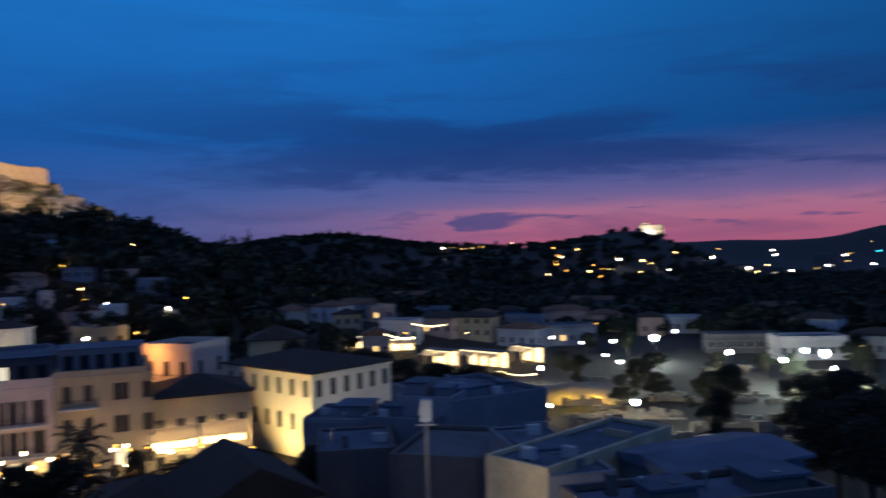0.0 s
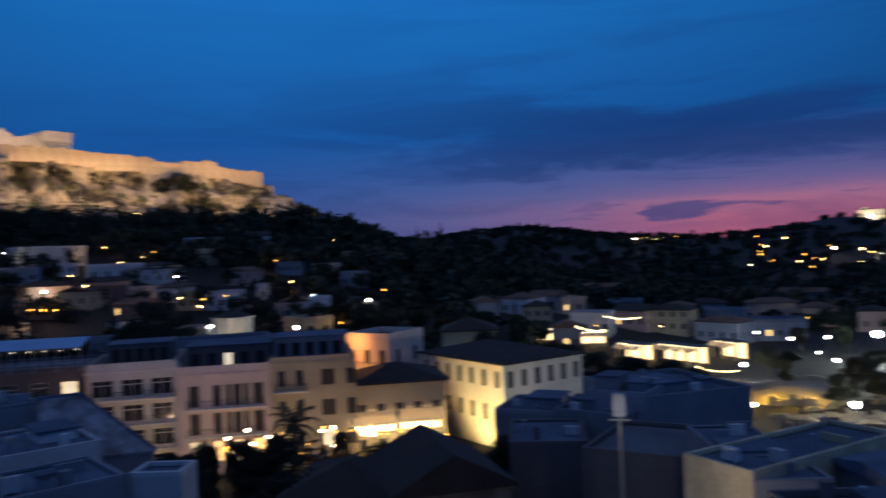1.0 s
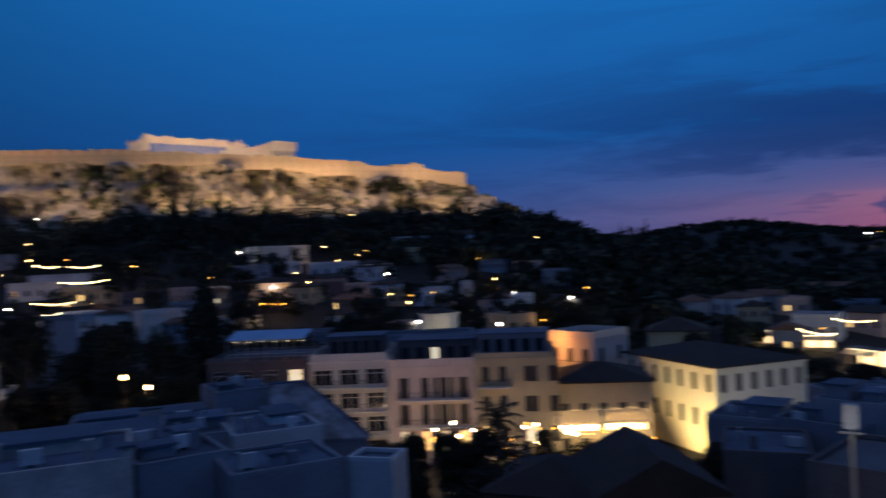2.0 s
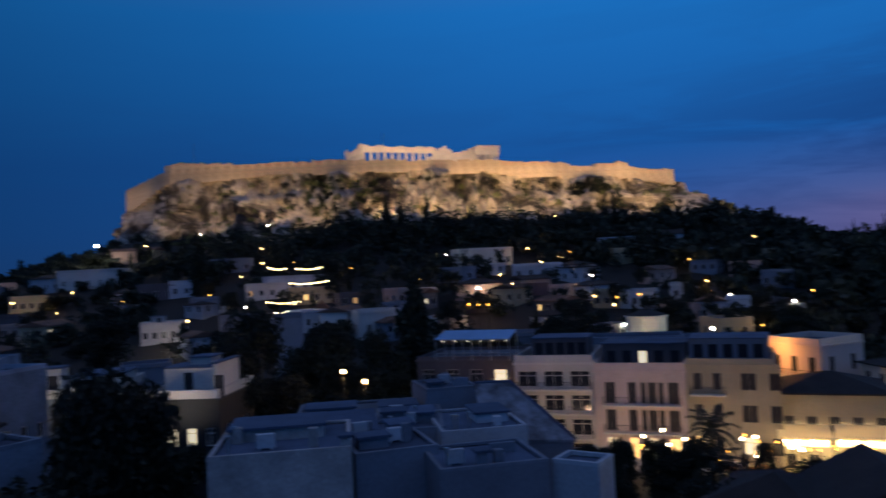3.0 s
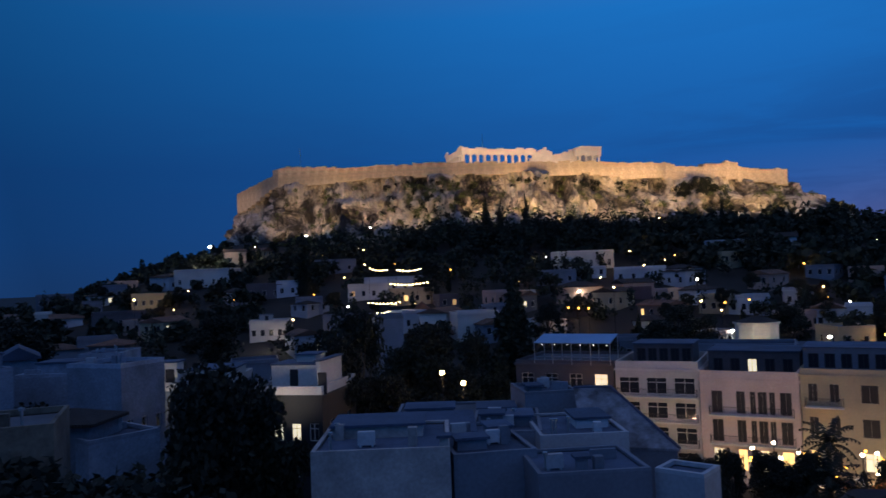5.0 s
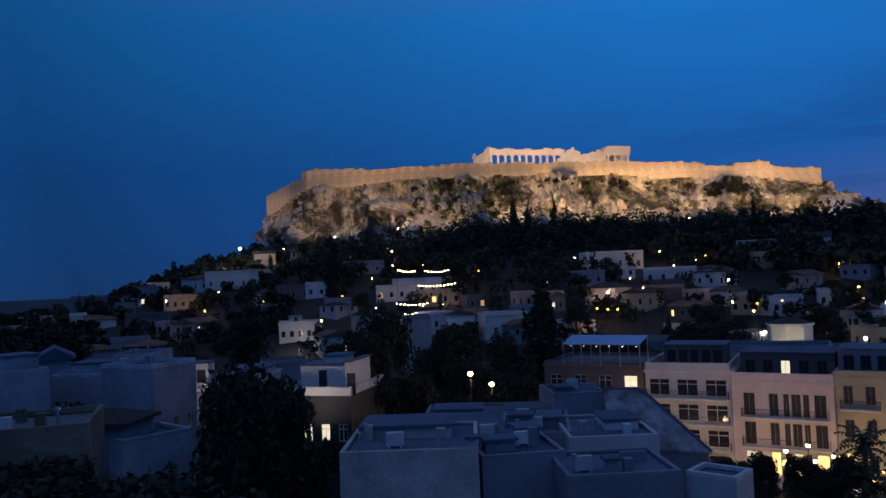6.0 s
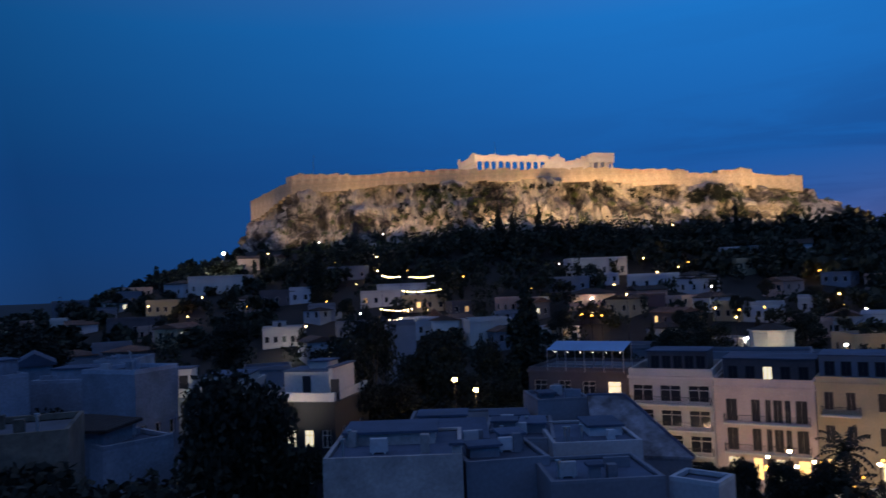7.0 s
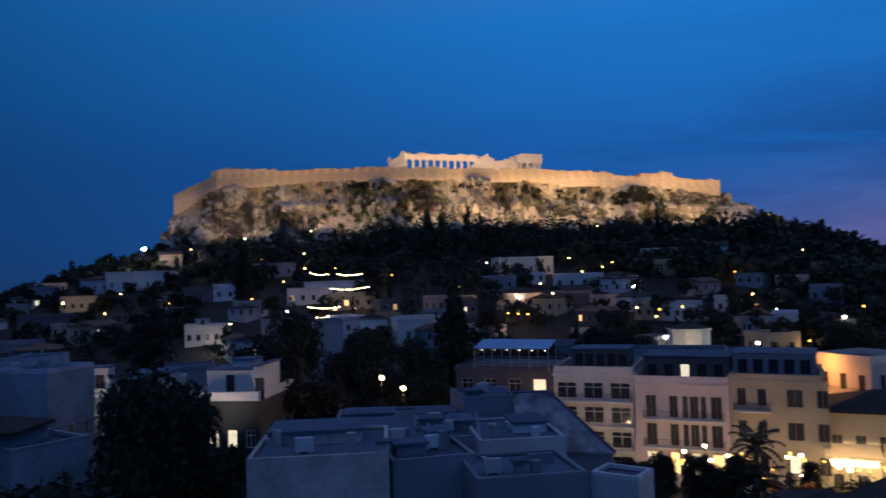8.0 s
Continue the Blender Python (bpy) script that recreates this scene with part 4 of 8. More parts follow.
def restaurant_awning(x, y, heading, w, h):
    """A wide canvas awning over lit tables."""
    top = thing("restaurant_awning", pose(x, y, 0, 0, 0, heading), "glowing cream canvas awning over restaurant tables", "awning", "restaurant awnings")
    part("canopy", Shape().add([(0, 0, h - 0.7), (w, 0, h - 0.7), (w, 2.6, h + 0.2), (0, 2.6, h + 0.2), (0, 0, h - 0.76), (w, 0, h - 0.76), (w, 2.6, h + 0.14), (0, 2.6, h + 0.14)],
                               [(0, 1, 2, 3), (7, 6, 5, 4), (0, 4, 5, 1), (1, 5, 6, 2), (3, 7, 4, 0)]), LIT_CANVAS, top)
    v = Shape()
    n = int(w / 0.5)
    for i in range(n):
        v.box(w * i / n + 0.02, w * (i + 1) / n - 0.02, -0.03, -0.004, h - 1.02, h - 0.7)
    part("valance", v, LIT_CANVAS, top)
    for px in (0.05, w / 2, w - 0.13):
        part("post", Shape().box(px, px + 0.08, 0.02, 0.1, -0.5, h - 0.72), IRON, top)
    for k in range(int(w / 1.4)):
        part("lamp", Shape().lathe(0.7 + 1.4 * k, 0.5, [(0.04, h - 1.45), (0.12, h - 1.36), (0.12, h - 1.22), (0.05, h - 1.1)], 8), TABLE_LAMP, top)
    part("lit_interior", Shape().box(0.2, w - 0.2, 2.45, 2.52, max(0.3, h - 2.3), h - 0.6), SHOP, top)
    rng = np.random.default_rng(int(w * 10))
    box = part("planter", Shape().box(0, w, -1.1, -0.5, -0.4, 0.6), DARK_WALL, top)
    lobes = [(0.4 + k * 0.8, -0.8, 1.0 + 0.3 * rng.random()) for k in range(int(w / 0.8))]
    part("hedge", cloud_mesh("hedge", *leaf_cloud(rng, lobes, [(0.6, 0.5, 0.75)] * len(lobes), 900, 0.12), LEAF), None, box)
    for k in range(int(w / 1.9)):
        tx = 0.5 + 1.9 * k
        t = part("table", Shape().box(tx, tx + 0.9, 0.5, 1.4, 0.71, 0.75).box(tx + 0.4, tx + 0.5, 0.9, 1.0, -0.3, 0.71), CANVAS, top)
    for k in (0.25, 0.75):
        p = top.matrix_basis @ Vector((w * k, 1.0, h - 1.7))
        point_lamp(p.x, p.y, p.z, 330, (1.0, 0.78, 0.44))
    return top


TABLE_LAMP = glow_material("restaurant_lamp", (1.0, 0.78, 0.42), 45.0)


def octagon_tower(x, y, z, r, h):
    top = thing("octagonal_tower", pose(x, y, z, 0, 0, 20), "old octagonal marble tower with a low conical roof", "tower")
    part("wall", Shape().lathe(0, 0, [(r, -2.0), (r, h - 1.6), (r * 0.995, h - 1.55)], 8), MARBLE, top)
    part("frieze", Shape().lathe(0, 0, [(r * 1.004, h - 1.546), (r * 1.01, h - 0.4)], 8), MARBLE, top)
    part("cornice", Shape().lathe(0, 0, [(r * 1.03, h - 0.396), (r * 1.09, h - 0.25), (r * 1.09, h)], 8), MARBLE, top)
    part("roof", Shape().lathe(0, 0, [(r * 1.05, h + 0.004), (r * 0.1, h + 1.0), (r * 0.1, h + 1.3)], 16), DARK_TILE, top)
    return top


def terrace_canopy(x, y, z, heading, w, h):
    top = thing("terrace_canopy", pose(x, y, z, 0, 0, heading), "blue canvas canopy on posts over a roof terrace", "awning")
    part("canvas", Shape().add([(0, 0, h - 0.4), (w, 0, h - 0.4), (w, 4.0, h + 0.5), (0, 4.0, h + 0.5), (0, 0, h - 0.46), (w, 0, h - 0.46), (w, 4.0, h + 0.44), (0, 4.0, h + 0.44)],
                               [(0, 1, 2, 3), (7, 6, 5, 4), (0, 4, 5, 1), (1, 5, 6, 2), (2, 6, 7, 3), (3, 7, 4, 0)]), BLUE_AWNING, top)
    for i in range(5):
        px = (w - 0.1) * i / 4
        part("post", Shape().box(px, px + 0.09, 0.05, 0.14, -0.1, h - 0.44), STEEL, top)
        part("post", Shape().box(px, px + 0.09, 3.8, 3.89, -0.1, h + 0.4), STEEL, top)
    part("railing", Shape().box(0, w, 0.15, 0.19, 0.9, 0.95).box(0, w, 0.15, 0.19, 0.5, 0.53), STEEL, top)
    for i in range(6):
        part("bulb", Shape().lathe(0.8 + i * (w - 1.6) / 5, 1.2, [(0.02, h - 0.85), (0.07, h - 0.78), (0.02, h - 0.7)], 8), BULB_DIM, top)
    return top


BULB_DIM = glow_material("dim_bulb", (1.0, 0.9, 0.75), 4.0)


def light_string(a, b, count, radius, foot_a, foot_b):
    """Bulbs on a slack cable between two posts."""
    a, b = Vector(a), Vector(b)
    top = thing("light_string", Matrix.Translation(a), "string of warm bulbs over a restaurant terrace", "string lights", "terrace light strings")
    d = b - a
    cable = Shape()
    pts = [d * (i / 12) - Vector((0, 0, 0.5 * math.sin(math.pi * i / 12))) for i in range(13)]
    for p, q in zip(pts, pts[1:]):
        limb(cable, p, q, 0.015, 0.015, 4)
    part("cable", cable, IRON, top)
    for i, (p, f) in enumerate(((Vector(), foot_a), (d, foot_b))):
        post = Shape()
        limb(post, (p.x, p.y, f - a.z - 0.5), p, 0.05, 0.04)
        part("post", post, IRON, top)
    key = ("bulb", radius)
    if key not in STORE:
        STORE[key] = Shape().lathe(0, 0, [(radius * math.sin(math.pi * k / 6) + 0.003, -radius * math.cos(math.pi * k / 6)) for k in range(7)], 10).mesh("bulb", BULB, True)
    for i in range(count):
        u = (i + 0.5) / count
        p = d * u - Vector((0, 0, 0.5 * math.sin(math.pi * u) + radius))
        part("bulb", STORE[key], None, top, m=Matrix.Translation(p))
    return top


def pole_cabinet(x, y, z, h):
    top = thing("utility_pole", pose(x, y, z), "grey steel pole with a white lamplit housing on top", "pole")
    part("pole", Shape().lathe(0, 0, [(0.16, -0.5), (0.15, 2), (0.10, h - 1.4)], 10), STEEL, top)
    part("housing", Shape().box(-0.36, 0.36, -0.3, 0.3, h - 1.396, h - 0.1, 0.03), PALE, top, "white metal housing")
    part("bracket", Shape().box(-0.6, 0.6, -0.05, 0.05, h - 1.7, h - 1.6), STEEL, top)
    part("aerial", Shape().box(0.1, 0.14, -0.02, 0.02, h - 0.1, h + 0.6), IRON, top)
    return top


def ruin_wall(x, y, heading, w, h, seed):
    """A broken stretch of ancient wall, in rough courses."""
    rng = random.Random(seed)
    top = thing("ruin_wall", pose(x, y, 0, 0, 0, heading), "broken low wall of ancient stone blocks", "ruin", "excavated ruins")
    px = 0.0
    while px < w:
        b = rng.uniform(0.6, 1.3)
        hh = h * rng.uniform(0.3, 1.0) * (1 - 0.5 * px / w)
        part("stone", Shape().box(px, px + b - 0.03, rng.uniform(-0.1, 0.1), 0.8 + rng.uniform(-0.1, 0.1), -0.4, hh, 0.04), RUIN_STONE, top)
        px += b
    return top


RUIN_STONE = material("excavated_stone", (0.30, 0.27, 0.21), 0.95, spread=0.45, grain=0.6, per_object=0.3, bump=0.5)


def ruin_mound(x, y, r, h):
    rng = np.random.default_rng(6)
    verts, faces, n, k = [], [], 36, 7
    for i in range(k + 1):
        v = i / k
        for j in range(n):
            t = 2 * math.pi * j / n
            q = r * (1 - v) * (1 + 0.12 * math.sin(3 * t) + 0.08 * rng.normal())
            verts.append((q * math.cos(t) * 1.3, q * math.sin(t) * 0.8, h * math.sin(v * math.pi / 2) - 0.4 + 0.12 * rng.normal()))
    for i in range(k):
        for j in range(n):
            m = (j + 1) % n
            faces.append((i * n + j, i * n + m, (i + 1) * n + m, (i + 1) * n + j))
    ob = new("ruin_mound", mesh_of("ruin_mound", verts, faces, RUIN_STONE, True))
    ob.location = (x, y, 0)
    return tagged(ob, "low mound of rubble under amber floodlight", "mound")


def mast(x, y, z, h):
    top = thing("mast", pose(x, y, z), "thin steel mast on the citadel", "mast")
    part("pole", Shape().lathe(0, 0, [(0.25, -2.0), (0.18, h * 0.5), (0.10, h)], 8), STEEL, top)
    part("foot", Shape().box(-0.6, 0.6, -0.6, 0.6, -2.0, 0.2), MARBLE, top)
    return top


def parasol(x, y, z, h, cloth):
    """A cafe parasol with a pole, eight ribs' worth of cloth and a foot."""
    top = thing("parasol", pose(x, y, z), "open canvas parasol over a cafe table", "parasol", "cafe parasols")
    part("pole", Shape().lathe(0, 0, [(0.03, -0.2), (0.03, h)], 6), STEEL, top)
    part("canopy", Shape().lathe(0, 0, [(1.35, h - 0.55), (1.33, h - 0.52), (0.6, h - 0.16), (0.05, h + 0.05)], 8), cloth, top)
    part("foot", Shape().lathe(0, 0, [(0.3, -0.2), (0.28, 0.08), (0.06, 0.12)], 10), IRON, top)
    return top


def wall_lantern(x, y, z, r):
    """A small warm lantern on a bracket."""
    top = thing("lantern", pose(x, y, z), "small amber lantern hanging by the restaurant", "lamp", "restaurant lanterns")
    part("glass", Shape().lathe(0, 0, [(r * 0.6, -r), (r, -r * 0.4), (r, r * 0.6), (r * 0.5, r)], 8), AMBER, top)
    part("hood", Shape().lathe(0, 0, [(r * 1.1, r + 0.003), (r * 0.2, r * 1.7)], 8), IRON, top)
    part("post", Shape().box(-0.03, 0.03, -0.03, 0.03, -z, -r - 0.003), IRON, top)
    return top
# ---- the row of town houses along the lit street ----
house("hotel", -63.6, 77.1, 0.0, 26.6, 10.1, 12.0, 13.5, "white four-storey hotel with balconies across its front", WHITE, cols=3, rows=4, win=(2.5, 2.05), storey=3.05, base=0.95, sill=0.25, style="cross", side_cols=0, roof_mat=DARK_TAR, balcony_rows=[(1, 0.2, 9.9), (2, 0.2, 9.9), (3, 0.2, 9.9)], lit={(0, 0): LIT_PALE, (1, 0): LIT}, huts=[(1.5, 4.5, 7.5, 6, 2.6)], hut_mat=DARK_WALL, category="hotel", parapet=0.9)
house("town_house", -54.4, 81.5, 0.0, 23.1, 11.0, 12.0, 12.5, "pale pink three-storey house with tall shuttered windows", PINK, columns=[(1.3, 1.25), (4.1, 1.0), (5.65, 0.62), (6.5, 1.0), (7.75, 0.62), (8.9, 1.25)], rows=3, win=(1.2, 2.6), storey=3.4, base=1.5, sill=0.12, style="shutter", side_cols=0, roof_mat=DARK_TAR, balcony_rows=[(1, 1.1, 10.4), (2, 1.1, 10.4)], lit={(0, 0): LIT_PALE, (1, 0): LIT, (3, 0): LIT_PALE, (5, 0): LIT}, huts=[(0.6, 3.2, 10.4, 7, 2.9)], hut_lit=2, hut_mat=DARK_WALL, parapet=0.9)
house("town_house", -44.2, 85.9, 0.0, 20.8, 9.8, 12.0, 13.3, "cream three-storey house with shuttered windows and a balcony", CREAM, columns=[(0.8, 0.95), (3.0, 0.95), (6.1, 1.7), (9.2, 1.2)], rows=3, win=(1.2, 2.0), storey=3.75, base=2.2, sill=0.5, style="shutter", side_cols=2, roof_mat=DARK_TAR, balcony_rows=[(2, 0.5, 4.4)], lit={(0, 0): LIT, (2, 0): LIT_PALE}, huts=[(0.2, 2.5, 9.0, 7, 2.7)], hut_mat=GREY, parapet=0.6)
house("apartment_house", -77.2, 72.6, 0.0, 26.0, 13.5, 12.0, 13.8, "dark house with a roof terrace under a blue awning", DARK_WALL, cols=4, rows=4, win=(1.7, 2.1), storey=3.1, base=0.8, sill=0.2, style="cross", roof_mat=DARK_TAR, lit={(3, 3): LIT_PALE}, balcony_rows=[(3, 0.3, 12.4)], parapet=0.35)
house("low_house", -35.5, 90.8, 0.0, 22.7, 11.9, 11.0, 9.6, "low cream house with shuttered windows over a restaurant", CREAM, "hip", DARK_TILE, cols=5, rows=2, win=(1.1, 1.7), storey=4.4, base=0.5, sill=0.5, style="shutter", side_cols=0, rise=2.0, balcony_rows=[(1, 3.4, 7.2)], parapet=0)
house("mansion", -17.2, 97.5, 0.0, 49.0, 14.2, 19.5, 11.1, "ivory neoclassical mansion with rows of shuttered windows and a dark roof", IVORY, "hip", DARK_TILE, cols=6, rows=2, side_cols=7, win=(0.95, 2.2), storey=4.5, base=2.5, sill=1.0, style="shutter", rise=1.9, category="mansion", parapet=0)
house("town_house", -43.3, 108.7, 0.0, -17.8, 8.2, 9.0, 13.7, "pale house with a lit orange cornice and balcony", ROSE_LIGHT, cols=3, rows=4, win=(1.0, 2.1), storey=3.6, base=2.1, sill=0.6, style="shutter", side_cols=2, balcony_rows=[(2, 0.8, 7.0)], parapet=0.8)
# ---- foreground roofs ----
PATCHED = material("patched_sheet_roof", (0.20, 0.22, 0.26), 0.7, spread=0.75, grain=0.5, stain=0.55, bump=0.1)


def lean_to_house(corners, label):
    """A house under one sloping roof: corners of the roof's underside, eaves first, anticlockwise."""
    x0, y0, _ = corners[0]
    top = thing("house", pose(x0, y0, 0), label, "house")
    c = [(x - x0, y - y0, z) for x, y, z in corners]
    part("wall", Shape().add([(x, y, -1.0) for x, y, _ in c] + c, BOX_FACES), GREY, top)
    mx, my = sum(p[0] for p in c) / 4, sum(p[1] for p in c) / 4
    over = [(mx + (x - mx) * 1.04, my + (y - my) * 1.04, z) for x, y, z in c]
    roof = part("roof", Shape().add([(x, y, z + 0.004) for x, y, z in over] + [(x, y, z + 0.16) for x, y, z in over], BOX_FACES), PATCHED, top)
    for i, j in ((1, 2), (2, 3)):
        kerb = Shape()
        limb(kerb, Vector(over[i]) + Vector((0, 0, 0.2)), Vector(over[j]) + Vector((0, 0, 0.2)), 0.09, 0.09)
        part("ridge_cap" if i == 2 else "verge", kerb, TAR, roof)
    return top


house("house", -33.6, 17.7, 0.0, 52.1, 6.8, 7.0, 17.6, "old house with a stained pale wall and a patched flat roof", STAINED, cols=0, rows=0, roof_mat=TAR, clutter=7, cornice=False, huts=[(6.3, 0.25, 0.45, 0.5, 0.5), (0.6, 3.5, 4.8, 3.2, 0.55)], parapet=0.12)
house("house", -30.6, 24.2, 0.0, 61.7, 4.4, 8.0, 16.8, "low grey house with a sunken roof yard", GREY, cols=0, rows=0, roof_mat=TAR, clutter=14, cornice=False, huts=[(0.5, 1.5, 1.6, 1.2, 0.5), (2.6, 3, 1.2, 1.6, 0.7)], parapet=0.14)
house("house", -39.5, 23.5, 0.0, 54.7, 7.1, 5.5, 16.6, "house with low sheds on its roof", GREY, "gable", TAR, cols=0, rows=0, cornice=False, rise=0.9, parapet=0)
house("house", -36.2, 30.0, 0.0, 46.8, 4.4, 8.0, 16.3, "grey house with patched roof and a low parapet", GREY, cols=0, rows=0, roof_mat=TAR, clutter=21, cornice=False, huts=[(0.6, 1.2, 1.4, 1.4, 0.9), (2.4, 2.5, 1.4, 2.4, 0.5)], parapet=0.14)
house("house", -31.9, 31.7, 0.0, 53.6, 5.2, 7.0, 16.4, "grey house with roof sheds and a white wall", PALE, cols=0, rows=0, roof_mat=TAR, clutter=28, cornice=False, huts=[(2.6, 2.4, 2.0, 3, 0.5)], parapet=0.14)
house("house", -39.7, 38.1, 0.0, 58.8, 3.9, 5.0, 17.3, "set-back roof house with a pale blue wall", GREY, cols=0, rows=0, roof_mat=TAR, clutter=35, cornice=False, huts=[(0.5, 1.0, 1.0, 1.5, 0.4)], parapet=0.2)
house("house", -44.8, 30.2, 0.0, 50.7, 9.3, 7.0, 15.9, "set-back house with a dark roof and low parapets", GREY, cols=0, rows=0, roof_mat=DARK_TAR, cornice=False, huts=[(0.8, 1.2, 3.4, 2.5, 0.6), (6.0, 1.0, 2.6, 2.5, 0.5)], parapet=0.14)
lean_to_house(((-34.0, 37.8, 14.5), (-29.1, 40.9, 14.5), (-35.5, 42.4, 17.6), (-37.2, 40.6, 17.6)), "house under a sloping blue-grey roof with pale patches")
house("house", -25.7, 25.3, 0.0, 56.3, 5.4, 5.0, 16.5, "low annexe with a pale parapet wall", GREY, cols=0, rows=0, roof_mat=TAR, clutter=42, cornice=False, huts=[(2.0, 0.5, 0.5, 0.5, 0.6)], parapet=0.14)
house("house", -22.9, 30.3, 0.0, 11.8, 2.4, 2.0, 16.3, "low annexe with a pale stained wall", PALE, cols=0, rows=0, roof_mat=TAR, cornice=False, parapet=0.2)
house("house", 2.1, 43.9, 0.0, -45.9, 4.5, 13.0, 14.2, "house with a lamplit ochre side wall and a flat roof", OCHRE_GREY, cols=0, rows=0, roof_mat=TAR, clutter=56, cornice=False, parapet=0.25)
house("house", 5.2, 40.7, 0.0, 11.6, 4.0, 12.0, 13.9, "house with a wide pale flat roof", GREY, cols=0, rows=0, roof_mat=TAR, clutter=63, cornice=False, huts=[(0.4, 4.5, 3.0, 3.0, 0.25)], parapet=0.1)
house("house", 10.1, 45.9, 0.0, -67.1, 5.6, 9.0, 13.7, "house with a sloping sheet roof and white edge", GREY, "gable", TAR, cols=0, rows=0, cornice=False, rise=0.7, parapet=0)
house("house", 5.9, 30.4, 0.0, 13.5, 11.1, 4.0, 15.2, "dark house with a broad flat roof", DARK_WALL, cols=0, rows=0, roof_mat=TAR, clutter=70, cornice=False, huts=[(3, 1.2, 2.2, 1.6, 0.5), (8, 1.0, 2.5, 2, 0.6)], parapet=0.3)
house("office_block", 0.4, 68.0, 0.0, 30.4, 10.7, 12.0, 12.5, "grey blank-walled block with a flat roof", GREY, cols=0, rows=0, roof_mat=TAR, clutter=77, cornice=False, huts=[(1.6, 3, 4.5, 5, 0.7), (7, 2, 1.2, 1.5, 0.9)], parapet=0.4)
house("house", -4.7, 69.8, 0.0, -19.4, 5.4, 9.0, 12.8, "grey house with small roof huts", GREY, cols=0, rows=0, roof_mat=TAR, clutter=84, cornice=False, huts=[(0.3, 1.5, 2.0, 3, 1.3), (3.0, 2, 1.6, 2.2, 0.8)], parapet=0.4)
house("house", -7.7, 68.6, 0.0, -22.1, 6.9, 7.0, 11.3, "low grey house with a sunken roof", GREY, cols=0, rows=0, roof_mat=TAR, clutter=91, cornice=False, huts=[(1.0, 2.0, 1.8, 2, 0.9)], parapet=0.4)
house("house", -14.6, 76.6, 0.0, -8.2, 7.0, 8.0, 9.5, "grey house with stepped flat roofs", GREY, cols=0, rows=0, roof_mat=TAR, clutter=98, cornice=False, huts=[(2.6, 3.0, 3.6, 4, 1.0)], parapet=0.4)
house("house", -10.2, 59.1, 0.0, 7.6, 6.1, 8.0, 10.8, "low house with a pale round canopy on its roof", DARK_WALL, cols=0, rows=0, roof_mat=TAR, clutter=105, cornice=False, parapet=0.2)
house("house", -4.0, 51.8, 0.0, -16.3, 6.8, 9.0, 12.3, "low dark house with a flat roof", DARK_WALL, cols=3, rows=1, roof_mat=DARK_TAR, cornice=False, parapet=0.3)
house("stone_hall", -15.5, 46.5, 0.0, 29.2, 7.8, 9.0, 10.4, "old rubble-stone hall with a dark tiled roof", RUBBLE, "gable", DARK_TILE, cols=0, rows=0, rise=2.5, category="hall", parapet=0)
house("house", -23.4, 46.4, 0.0, 7.1, 7.3, 8.0, 10.0, "stone outbuilding with a dark tiled roof", RUBBLE, "hip", DARK_TILE, cols=0, rows=0, rise=1.8, parapet=0)
# ---- houses to the east of the foreground ----
house("apartment_block", -68.5, 14.2, 0.0, 31.5, 5.6, 5.0, 19.7, "tall blue-grey apartment block with a blank wall and narrow windows", BLUE_GREY, cols=0, rows=5, side_cols=3, side_rows=5, win=(0.6, 1.2), base=1.0, storey=3.1, cornice=False, parapet=0.35, clutter=131)
house("apartment_block", -75.1, 11.4, 0.0, 54.5, 4.7, 9.0, 18.6, "blue-grey apartment block with stepped flat roofs", BLUE_GREY, cols=3, rows=4, win=(0.9, 1.5), base=1.7, storey=3.3, cornice=False, huts=[(0.5, 3, 4.0, 3, 0.9)], parapet=0.3, clutter=137)
house("apartment_block", -65.9, 4.2, 0.0, 103.0, 6.1, 9.0, 20.0, "grey apartment block with tall windows and a lit stairwell", BLUE_GREY, cols=5, rows=4, win=(0.8, 1.9), base=1.2, storey=3.5, style="dark", cornice=False, lit={(1, 3): LIT_DIM, (1, 2): LIT_DIM}, huts=[(3.6, 2.2, 2.6, 3, 1.2)], parapet=0.3, clutter=139)
house("house", -97.1, 13.4, 0.0, 81.1, 3.6, 7.0, 18.5, "small pale gabled house behind the apartment blocks", BLUE_GREY, "gable", TAR, cols=2, rows=2, rise=1.4, cornice=False, parapet=0)
house("house", -109.4, 24.1, 0.0, 54.2, 5.3, 8.0, 17.3, "blue-grey house with a flat roof and a vent", BLUE_GREY, cols=3, rows=2, cornice=False, parapet=0.3, clutter=149)
house("cottage", -49.3, 8.1, 0.0, 46.4, 3.7, 3.2, 18.3, "low house with a dark tiled roof and a pale wall", BLUE_GREY, "hip", DARK_TILE, cols=2, rows=1, rise=0.8, cornice=False, parapet=0)
house("house", -45.8, 10.5, 0.0, 102.4, 4.3, 5.0, 17.4, "long pale blue house with a flat roof", BLUE_GREY, cols=0, rows=0, cornice=False, parapet=0.25, clutter=151)
house("house", -40.9, 2.6, 0.0, 71.8, 5.2, 6.0, 19.6, "old stone house with a broken flat-topped wall", RUBBLE, roof_mat=DARK_TAR, cols=3, rows=3, win=(1.1, 1.9), style="dark", cornice=False, parapet=0.3, clutter=157)
house("villa", -74.6, 22.9, 0.0, 53.9, 7.3, 10.0, 16.1, "grey house with a pale lit parapet", GREY, hut_mat=WHITE, parapet_mat=WHITE, cols=3, rows=3, cornice=False, huts=[(0.2, 0.8, 1.9, 2, 2.6), (2.6, 2.2, 4.6, 5, 1.6)], parapet=0.8)
